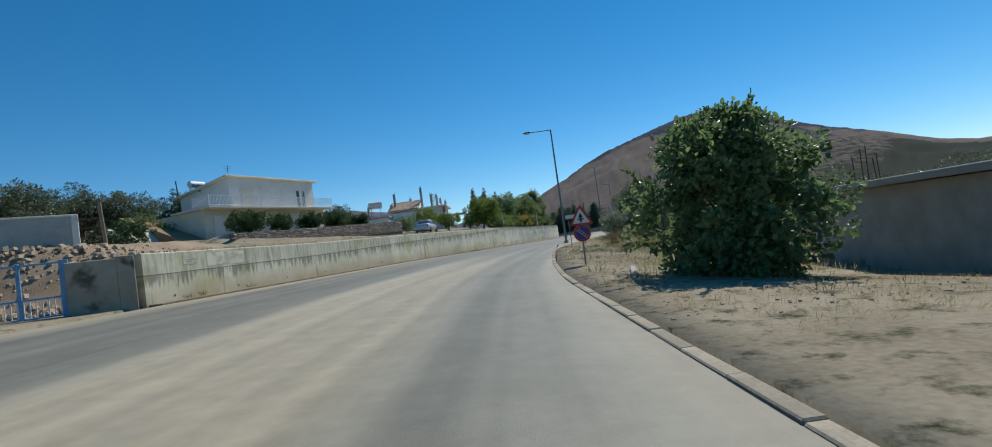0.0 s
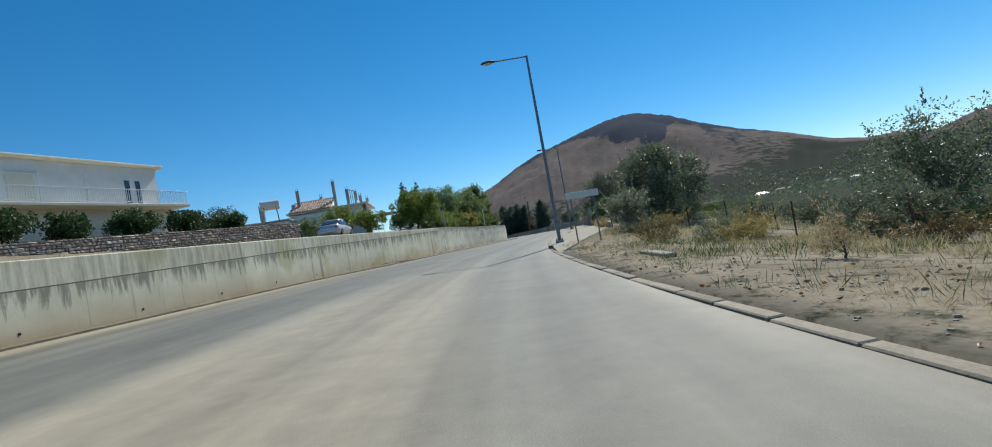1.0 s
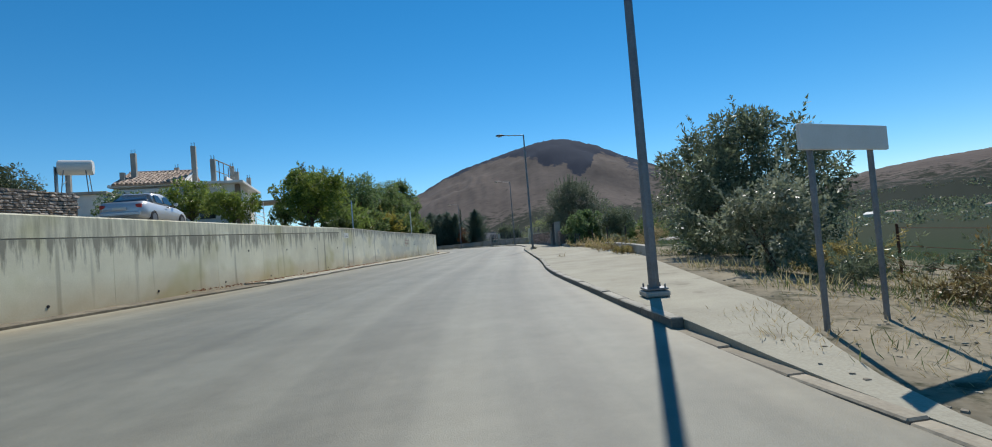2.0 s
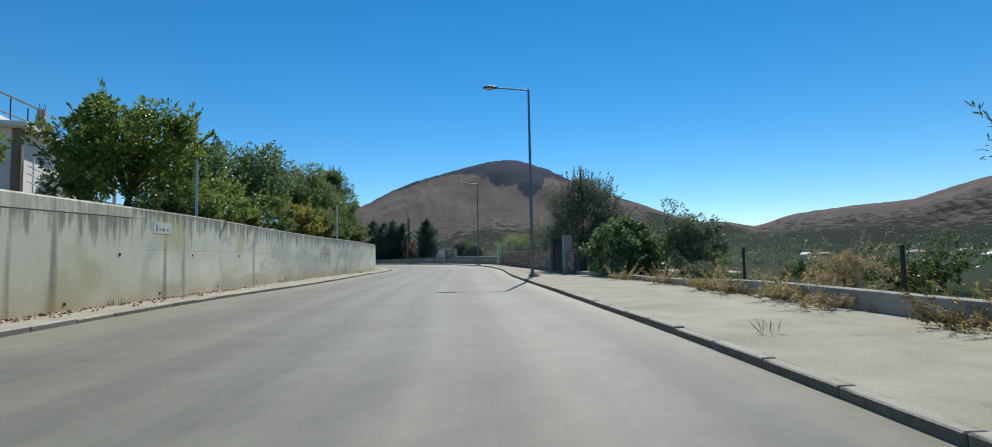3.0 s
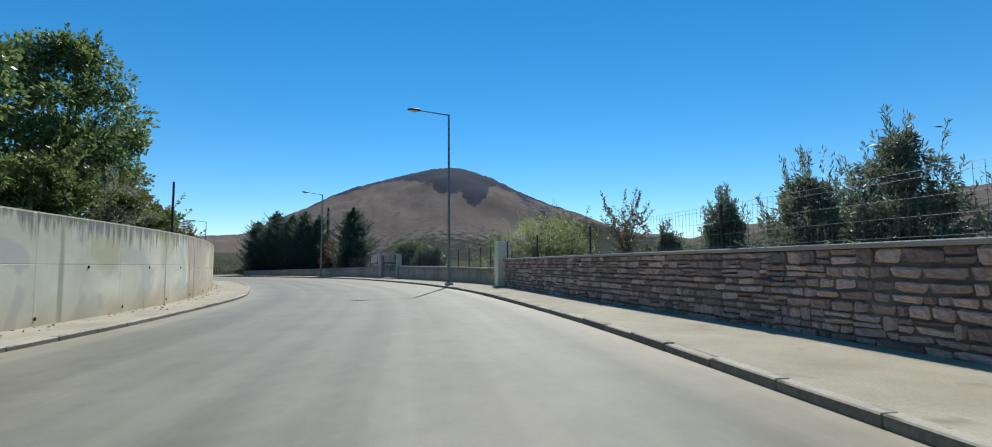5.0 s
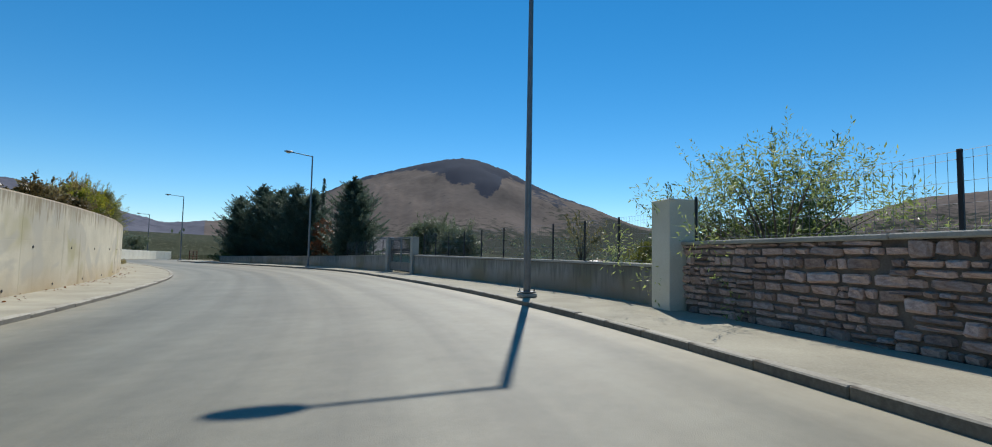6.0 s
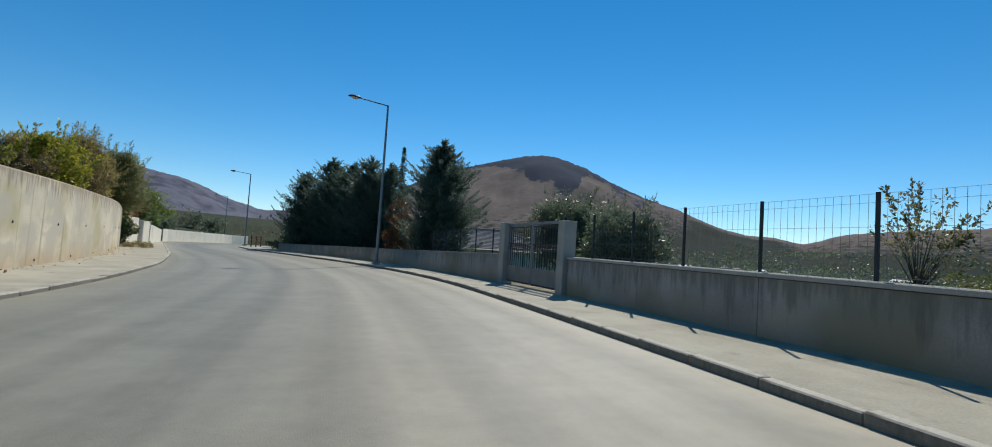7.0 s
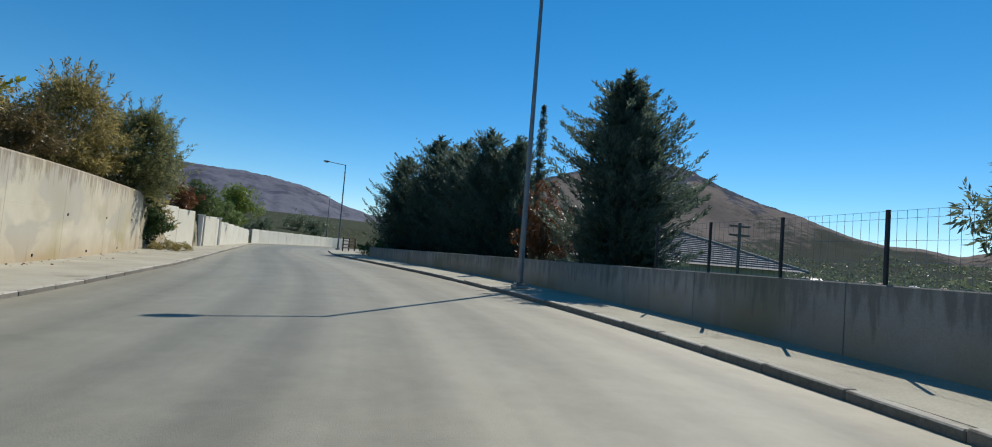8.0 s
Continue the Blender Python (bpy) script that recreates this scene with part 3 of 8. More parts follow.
def part(name, bm, mat, parent=None, label=""):
    """Link a bmesh as one mesh object under a thing or a part."""
    me = bpy.data.meshes.new(name)
    bmesh.ops.recalc_face_normals(bm, faces=bm.faces)
    bm.to_mesh(me)
    bm.free()
    me.materials.append(mat)
    ob = new(name, me)
    if parent:
        ob.parent = parent
    if label:
        tagged(ob, label)
    return ob


def thing(name, m, label, category, group="", kind=""):
    ob = new(name)
    ob.matrix_world = m
    ob.empty_display_size = 0.2
    return tagged(ob, label, category, group, kind)


def box(bm, c, s, m=None, bevel=0.0):
    """A box of size s about c, its edges rounded."""
    r = bmesh.ops.create_cube(bm, size=1.0)
    vs = r["verts"]
    bmesh.ops.scale(bm, vec=s, verts=vs)
    bmesh.ops.translate(bm, vec=c, verts=vs)
    if bevel:
        es = list({e for v in vs for e in v.link_edges})
        out = bmesh.ops.bevel(bm, geom=es, offset=bevel, segments=1, affect="EDGES")
        vs = list({v for f in out["faces"] for v in f.verts} | {v for v in vs if v.is_valid})
    if m is not None:
        bmesh.ops.transform(bm, matrix=m, verts=vs)
    return vs


def tube(bm, a, b, r0, r1=None, seg=8, cap=True):
    """A round bar from a to b."""
    a, b = Vector(a), Vector(b)
    r1 = r0 if r1 is None else r1
    m = Matrix.Translation((a + b) / 2) @ (b - a).to_track_quat("Z", "Y").to_matrix().to_4x4()
    return bmesh.ops.create_cone(bm, cap_ends=cap, segments=seg, radius1=r0, radius2=r1, depth=(b - a).length, matrix=m)["verts"]


def B():
    return bmesh.new()


def boxpart(name, c, s, mat, parent, bevel=0.0, label="", m=None):
    bm = B()
    box(bm, c, s, m, bevel)
    return part(name, bm, mat, parent, label)


def tubepart(name, pts, r, mat, parent, seg=8, label=""):
    bm = B()
    for a, b in zip(pts[:-1], pts[1:]):
        tube(bm, a, b, r, seg=seg)
    return part(name, bm, mat, parent, label)


# ---------------------------------------------------------------- ground, road and pavements
def build_ground():
    ys = [-1500, -700, -300, -120, -60, -30] + [v * 3.0 for v in range(-6, 5)] + [15.2 + i * 1.0 for i in range(4)] + [20 + 2.5 * i for i in range(5)] + [32.5 + 0.7 * i for i in range(8)] + [40 + 2.5 * i for i in range(74)] + [230, 260, 300, 360, 450, 600, 900, 1500, 2600, 4200]
    dl = [0.17, 1.2, 2.0, 2.8, 3.6, 4.5, 5.6, 7, 9.4, 10.2, 10.8, 11.6, 14, 18, 24, 32, 45, 65, 100, 180, 350, 700, 1500, 3000]
    dr = [0.02, 0.7, 1.6, 3, 5, 7.5, 10, 13, 17, 22, 28, 36, 50, 75, 120, 200, 350, 700, 1400, 2600]
    verts, faces = [], []
    for y in ys:
        wx = wall_x(y)
        px = edge_x(y)
        for d in reversed(dl):
            verts.append((wx - d, y, ground_z(wx - d, y)))
        for f in (0.0, 0.33, 0.66, 1.0):
            x = wx + (px - wx) * f
            verts.append((x, y, min(left_z(y), right_z(y)) - 0.35 if y > 17 else road_z(x, y) - 0.25))
        for d in dr:
            verts.append((px + d, y, ground_z(px + d, y)))
    n = len(dl) + 4 + len(dr)
    for j in range(len(ys) - 1):
        for i in range(n - 1):
            a = j * n + i
            faces.append((a, a + 1, a + n + 1, a + n))
    cover = []
    for x, yy, z in verts:
        if x > edge_x(yy):
            d = x - edge_x(yy)
            green = 0.46 * smooth(1.0, 4.0 if yy > 44 else 18.0, d) if yy > 36 else 0.10 * smooth(2, 8, d) + 0.28 * smooth(16, 32, d)
            cover.append((0.08, 0.20 + 0.25 * smooth(20, 90, d), green))
        else:
            cover.append((0.1, 0.16 + 0.26 * smooth(135, 165, yy), 0.12 + 0.05 * smooth(150, 190, yy)))
    ob = mesh_object("ground", verts, faces, SOIL, None, True, attr=cover)
    return tagged(ob, "dry brown earth with patches of green and stones", "ground", kind="structure")


def strip(name, xa, xb, za, zb, ys, n, mat, label, category, depth=0.3):
    """A slab between two edge lines, with real thickness at its sides."""
    verts, faces = [], []
    for y in ys:
        for i in range(n + 1):
            f = i / n
            verts.append((xa(y) + (xb(y) - xa(y)) * f, y, za(y) + (zb(y) - za(y)) * f))
        verts.append((xb(y), y, zb(y) - depth))
        verts.append((xa(y), y, za(y) - depth))
    k = n + 3
    for j in range(len(ys) - 1):
        for i in range(k):
            a, b = j * k + i, j * k + (i + 1) % k
            faces.append((a, b, b + k, a + k))
    faces.append(tuple(range(k))[::-1])
    faces.append(tuple((len(ys) - 1) * k + i for i in range(k)))
    attr = []
    for x, y, z in verts:
        w = xb(y) - xa(y)
        d = min(abs(x - xa(y)), abs(xb(y) - x))
        sand = 0.18 * (1 - smooth(0.1, 0.8, d)) + 0.08 * (1 - smooth(30, 62, y)) + 0.09 * smooth(44, 60, y) + 0.11 * smooth(84, 102, y) * smooth(0.3, 0.6, (x - xa(y)) / max(w, 0.1))
        sand += 0.62 * (1 - smooth(14, 40, y)) * (1 - smooth(0.7, 2.2, abs((x - xa(y)) / max(w, 0.1) * 12 - 7.9))) + 0.34 * (1 - smooth(36, 60, y)) * (1 - smooth(0.5, 1.7, x - xa(y)))
        attr.append((x - (xa(y) + xb(y)) / 2, y, sand))
    ob = mesh_object(name, verts, faces, mat, attr=attr)
    return tagged(ob, label, category, kind="structure")


ground = build_ground()
road_ys = [-60, -40, -25] + [-15 + 1.5 * i for i in range(144)] + [205, 215, 225, 240, 258]
road = strip("road", left_x, right_x, lambda y: left_z(y) + 0.035 * smooth(48, 53, y), lambda y: right_z(y) + 0.045 * smooth(34, 38, y), road_ys, 24, ASPHALT, "pale worn asphalt road dusted with sand", "road")
pave_ys = [33.2 + 0.7 * i for i in range(6)] + [37.4 + 1.0 * i for i in range(165)]
pavement_right = strip("pavement_east", lambda y: right_x(y) + 0.16, lambda y: edge_x(y), lambda y: right_z(y) + 0.02 + 0.12 * smooth(34.0, 37.4, y), lambda y: right_z(y) + 0.04 + 0.13 * smooth(34.0, 37.4, y), pave_ys, 3, PAVING, "dusty pale concrete pavement beside the road", "pavement", 0.5)
left_ys = [51.5 + 1.0 * i for i in range(150)]
pavement_left = strip("pavement_west", lambda y: wall_x(y) - 0.05, lambda y: left_x(y) - 0.16, lambda y: left_z(y) + 0.13, lambda y: left_z(y) + 0.10, left_ys, 2, PAVING, "narrow dusty pavement at the foot of the wall", "pavement", 0.5)
gutter_ys = [17.9 + 1.0 * i for i in range(35)]
gutter = strip("footing", lambda y: wall_x(y) - 0.05, lambda y: left_x(y) + 0.02, lambda y: left_z(y) + 0.07, lambda y: left_z(y) + 0.05, gutter_ys, 1, GUTTER, "narrow dirt-covered concrete footing along the wall", "footing", 0.4)


# ---------------------------------------------------------------- the long retaining wall, panel by panel
def wall_panel(y0, y1, parent, thick=0.32):
    """One cast panel: two lifts with a shadow joint, a chamfered cap and slightly open ends."""
    m = 4
    ts = [y0 + 0.004 + (y1 - y0 - 0.008) * i / m for i in range(m + 1)]
    verts, attr, faces = [], [], []
    for y in ts:
        e = 0.5
        tx, ty = wall_x(y + e) - wall_x(y - e), 2 * e
        l = math.hypot(tx, ty)
        nx, ny = -ty / l, tx / l
        base, top = left_z(y) + 0.05, top_z(y)
        drop = 0.80 - 0.53 * min(max((y * 1.06 - 20) / 45, 0), 1)
        j = 1 - drop / (top - base) if y0 < 61.0 else 0.555
        k = 0.012 / (top - base)
        cut = 0.012 if y0 < 61.0 else 0.006 if y0 < 96 else 0.001
        prof = [(0.0, -0.25), (0.0, 0.0), (0.0, j * 0.5), (0.0, j - k), (cut, j - 0.4 * k), (cut, j + 0.4 * k), (0.0, j + k), (0.0, (j + 0.985) / 2), (0.0, 0.985), (0.03, 1.0), (thick - 0.03, 1.0), (thick, 0.985), (thick, -0.25)]
        for d, f in prof:
            z = base + (top - base) * f if f >= 0 else base + f
            verts.append((wall_x(y) + nx * d, y + ny * d, z))
            attr.append((y * 1.06, top - z, z - base))
    k = len(prof)
    for j in range(m):
        for i in range(k):
            a, b = j * k + i, j * k + (i + 1) % k
            faces.append((a, a + k, b + k, b))
    faces.append(tuple(range(k)))
    faces.append(tuple(m * k + i for i in range(k))[::-1])
    return mesh_object("panel", verts, faces, CONCRETE if y0 < 61 else CONCRETE_GREY if y0 < 96 else CONCRETE_WARM, parent, attr=attr)


wall_west = tagged(new("wall_west"), "long pale concrete retaining wall with dark streaks", "wall", kind="structure")
y = 17.8
lengths = random.Random(12)
while y < 137.5:
    y1 = min(y + lengths.choice((2.6, 3.0, 3.0, 4.2, 5.0)), 138.2)
    if 138.2 - y1 < 1.5:
        y1 = 138.2
    wall_panel(y, y1, wall_west)
    y = y1
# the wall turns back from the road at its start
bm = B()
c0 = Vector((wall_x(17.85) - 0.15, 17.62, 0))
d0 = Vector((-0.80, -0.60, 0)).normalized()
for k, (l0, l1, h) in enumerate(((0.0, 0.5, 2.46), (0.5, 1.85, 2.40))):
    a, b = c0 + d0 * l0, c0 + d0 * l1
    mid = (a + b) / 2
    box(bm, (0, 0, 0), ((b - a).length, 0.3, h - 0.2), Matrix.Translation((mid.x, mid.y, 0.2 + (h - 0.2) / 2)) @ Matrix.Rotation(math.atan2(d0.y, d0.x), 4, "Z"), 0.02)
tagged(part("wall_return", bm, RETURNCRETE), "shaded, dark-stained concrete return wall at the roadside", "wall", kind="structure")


# ---------------------------------------------------------------- far hills
def skyline(az):
    a = (-180, -120, -60, -35, -23, -18, -11.8, -8.4, -5.4, -2, 2.5, 6, 8.4, 10.4, 13, 15.1, 17.5, 20, 22, 24, 25.6, 28.2, 31.2, 34.8, 38.5, 42, 44.8, 46.8, 49.6, 52.7, 57.5, 62, 67, 75, 90, 130, 180)
    e = (2.5, 3.5, 4.5, 5.1, 5.75, 5.6, 4.7, 3.3, 2.5, 2.8, 3.1, 4.9, 5.9, 7.1, 8.15, 8.75, 9.45, 10.1, 10.55, 10.65, 10.4, 9.5, 8.0, 6.5, 5.2, 3.7, 3.0, 3.0, 2.35, 3.4, 3.9, 4.1, 5.6, 6.2, 5.0, 3.0, 2.5)
    return sum(float(np.interp(az + o, a, e)) for o in (-0.5, -0.25, 0, 0.25, 0.5)) / 5


def build_hills(first, last, mat, label):
    cx, cy, eye = 12.0, 62.0, 1.4
    verts, faces, cover = [], [], []
    az = [-180 + 1.5 * i for i in range(75)] + [-67.5 + 0.25 * i for i in range(592)] + [80.5 + 1.99 * i for i in range(51)]
    az = [a for a in az if first <= a <= last]
    rs = [850 + 200 * i for i in range(4)] + [1600 + 45 * i for i in range(20)] + [2500, 2530, 2580, 2680, 2850, 3100]
    for a in az:
        top = 2500 * math.tan(radians(skyline(a))) / 1.037 + eye
        for r in rs:
            x, yy = cx + r * math.sin(radians(a)), cy + r * math.cos(radians(a))
            f = smooth(850, 2500, r) ** 1.15 if r <= 2500 else 1 - 0.9 * smooth(2500, 3200, r)
            rough = noise.fractal(Vector((x * 0.0026, yy * 0.0026, 3.1)), 1.0, 2.0, 7) * 60
            # gullies that run down the slope
            bend = 2.4 * noise.noise(Vector((r * 0.004, a * 0.2, 1)))
            gully = abs(noise.noise(Vector((a * 0.34 + bend, r * 0.0022, 7)))) * 26 + abs(noise.noise(Vector((a * 0.9 + bend, r * 0.004, 2)))) * 12
            edge = math.sin(math.pi * min(f, 1)) if r <= 2500 else 0.2
            fine = (5 * noise.noise(Vector((a * 1.6, r * 0.01, 1))) + 3 * noise.noise(Vector((a * 5.0, r * 0.02, 5)))) * (1 - 0.6 * smooth(32, 42, a))
            verts.append((x, yy, -10 + (top + 10) * f + (rough - gully + 20) * edge * 0.6 * min(1, top / 200) + fine * f))
            e = f * 2500 / r
            # crags hang down from the skyline, deepest east of the summit
            under = skyline(a) - math.degrees(math.atan2(verts[-1][2] - eye, r))
            crag = float(np.interp(a, (6, 14, 18.5, 19.5, 21, 22, 22.6, 23.2, 24.5, 25.5, 26.6, 27.4, 28, 30, 33, 40), (0.05, 0.15, 0.4, 1.0, 1.6, 2.2, 3.0, 2.4, 2.9, 3.5, 3.6, 2.5, 1.0, 0.5, 0.3, 0.05)))
            crag *= 1 + 0.3 * noise.noise(Vector((a * 0.9, 0.7, 4))) + 0.22 * noise.noise(Vector((a * 1.7, r * 0.006, 6)))
            rock = 0.53 * (1 - smooth(crag - 0.6, crag + 0.6, under)) * smooth(4, 10, a) * (1 - smooth(36, 40, a))
            rock += 0.30 * smooth(30.5, 32, a) * (1 - smooth(34.5, 36, a)) * smooth(0.4, 0.7, under) * (1 - smooth(1.1, 1.5, under))
            rock += 0.14 * smooth(0.3, 0.6, f) * abs(noise.noise(Vector((a * 0.6, r * 0.002, 9))))
            rock += 0.22 * (1 - smooth(-10, 0, a)) * smooth(0.1, 0.4, f)
            scrub = 0.42 * smooth(36, 44, a) * (1 - smooth(46, 51, a)) * (1 - smooth(0.45, 0.8, e)) + 0.42 * smooth(46, 51, a) * (1 - smooth(0.20, 0.38, e)) + 0.36 * smooth(38.5, 40.5, a) * (1 - smooth(46, 49, a)) * smooth(0.25, 0.5, under) + 0.34 * (1 - smooth(0.06, 0.34, f)) + 0.22 * smooth(29, 36, a) * (1 - smooth(0.5, 0.9, f)) + 0.08
            field = 0.3 * smooth(34, 44, a) * (1 - smooth(0.02, 0.10, f))
            cover.append((rock, scrub, field))
    n = len(rs)
    for j in range(len(az) - 1):
        k = j + 1
        for i in range(n - 1):
            faces.append((j * n + i, k * n + i, k * n + i + 1, j * n + i + 1))
    ob = mesh_object("hills", verts, faces, mat, None, True, attr=cover)
    return tagged(ob, label, "mountain", kind="structure")


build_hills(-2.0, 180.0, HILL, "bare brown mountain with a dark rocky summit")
build_hills(-180.0, -2.0, HILL_FAR, "mountain ridge far across the valley, tinted grey-violet for haze")

# rubble bank of red earth beside the blue gate
vs, fs = [], []
for j in range(15):
    for i in range(21):
        x = -26.0 + 0.62 * i
        p = 0.35 + 0.62 * j + 0.3 * noise.noise(Vector((i * 0.7, j * 0.7, 2)))
        yy = 17.6 + 0.75 * (x + 12.65) + p / 0.8
        vs.append((x, yy, ground_z(x, yy) + 0.10 + 0.14 * noise.noise(Vector((x * 1.3, yy * 1.3, 0))) * (1 if 0 < i < 20 and 0 < j < 14 else 0) - (0.2 if j in (0, 14) or i in (0, 20) else 0)))
for j in range(14):
    for i in range(20):
        k = j * 21 + i
        fs.append((k, k + 1, k + 22, k + 21))
red_bank = tagged(mesh_object("bank", vs, fs, REDSOIL, None, True), "rough bank of reddish earth and rubble", "bank", kind="structure")

# ---------------------------------------------------------------- street lamps
def street_lamp(x, y, height, aim):
    """Tapered steel pole on a bolted foot, one arm over the road and a flat luminaire."""
    z = road_z(right_x(y), y) + 0.15
    ob = thing("street_lamp", pose(x, y, z, 0, 0, aim), "grey steel street lamp with a single flat head over the road", "street lamp", "street lamps along the road")
    bm = B()
    tube(bm, (0, 0, 0.1), (0, 0, height), 0.085, 0.05, 12)
    part("pole", bm, STEEL, ob)
    bm = B()
    box(bm, (0, 0, 0.05), (0.38, 0.38, 0.09), None, 0.02)
    part("base", bm, CONCRETE_PLAIN, ob, "square concrete footing")
    bm = B()
    box(bm, (0, 0, 0.125), (0.34, 0.34, 0.03), None, 0.004)
    for k in range(4):
        tube(bm, (0.13 * (1 if k % 2 else -1), 0.13 * (1 if k > 1 else -1), 0.13), (0.13 * (1 if k % 2 else -1), 0.13 * (1 if k > 1 else -1), 0.2), 0.015, seg=6)
    part("foot_plate", bm, STEEL, ob)
    boxpart("hatch", (0, -0.083, 0.9), (0.09, 0.02, 0.35), STEEL, ob, 0.004)
    bm = B()
    tube(bm, (0, 0, height - 0.03), (-1.5, 0, height + 0.06), 0.035, 0.03, 8)
    part("arm", bm, STEEL, ob)
    bm = B()
    r = bmesh.ops.create_uvsphere(bm, u_segments=14, v_segments=8, radius=1.0)
    bmesh.ops.scale(bm, vec=(0.36, 0.15, 0.10), verts=r["verts"])
    bmesh.ops.bisect_plane(bm, geom=bm.verts[:] + bm.edges[:] + bm.faces[:], plane_co=(0, 0, -0.02), plane_no=(0, 0, -1), clear_outer=True)
    bmesh.ops.holes_fill(bm, edges=[e for e in bm.edges if e.is_boundary])
    bmesh.ops.translate(bm, vec=(-1.82, 0, height + 0.07), verts=bm.verts)
    head = part("head", bm, DARKSTEEL, ob, "dark grey luminaire housing")
    bm = B()
    r = bmesh.ops.create_uvsphere(bm, u_segments=12, v_segments=6, radius=1.0)
    bmesh.ops.scale(bm, vec=(0.2, 0.11, 0.09), verts=r["verts"])
    bmesh.ops.translate(bm, vec=(-1.85, 0, height + 0.035), verts=bm.verts)
    part("lens", bm, LAMPGLASS, head, "pale glass bowl")
    return ob


for x, y, h, a in ((5.1, 38.74, 8.75, -16), (14.15, 68.55, 8.85, -17), (22.83, 99.15, 8.85, -8), (21.95, 130.0, 8.55, 15), (10.95, 167.5, 8.4, 22), (2.9, 205.1, 8.4, 28)):
    street_lamp(x, y, h, a)

# ---------------------------------------------------------------- plants
def leaf_mesh(name, pts, dirs, size, ratio, rng, mat, parent=None, jitter=0.4):
    """Single leaves: folded blades of four corners at pts, pointing roughly along dirs."""
    n = len(pts)
    d = dirs + rng.normal(0, jitter, (n, 3))
    d /= np.linalg.norm(d, axis=1)[:, None] + 1e-9
    s = np.cross(d, rng.normal(0, 1, (n, 3)))
    s /= np.linalg.norm(s, axis=1)[:, None] + 1e-9
    up = np.cross(s, d)
    l = (size * rng.uniform(0.6, 1.35, n))[:, None]
    w = l * ratio * 0.5
    broad = ratio >= 0.6
    if broad:
        # two halves folded along the midrib, wide above the stalk
        v = np.stack([pts, pts + d * l * 0.22 + s * w * 0.85 + up * l * 0.10, pts + d * l * 0.68 + s * w * 0.8 + up * l * 0.07, pts + d * l - up * l * 0.08, pts + d * l * 0.68 - s * w * 0.8 + up * l * 0.07, pts + d * l * 0.22 - s * w * 0.85 + up * l * 0.10], 1).reshape(-1, 3)
        loops = (np.arange(n, dtype=np.int32)[:, None] * 6 + np.array([0, 1, 2, 3, 0, 3, 4, 5], dtype=np.int32)).ravel()
    else:
        v = np.stack([pts, pts + d * l * 0.5 + s * w + up * l * 0.06, pts + d * l, pts + d * l * 0.5 - s * w + up * l * 0.06], 1).reshape(-1, 3)
        loops = np.arange(4 * n, dtype=np.int32)
    me = bpy.data.meshes.new(name)
    me.vertices.add(len(v))
    me.vertices.foreach_set("co", v.astype(np.float32).ravel())
    me.loops.add(len(loops))
    me.loops.foreach_set("vertex_index", loops)
    me.polygons.add(len(loops) // 4)
    me.polygons.foreach_set("loop_start", np.arange(0, len(loops), 4, dtype=np.int32))
    me.update(calc_edges=True)
    me.materials.append(mat)
    ob = new(name, me)
    if parent:
        ob.parent = parent
    return ob


def clump_points(centres, radii, per, rng, shell=0.55):
    """Points near the outside of many small clumps, and the way outward at each."""
    k = len(centres)
    i = rng.integers(0, k, per * k)
    u = rng.normal(0, 1, (len(i), 3))
    u /= np.linalg.norm(u, axis=1)[:, None]
    r = (shell + (1 - shell) * rng.random(len(i)) ** 0.6)[:, None] * radii[i][:, None]
    return centres[i] + u * r, u


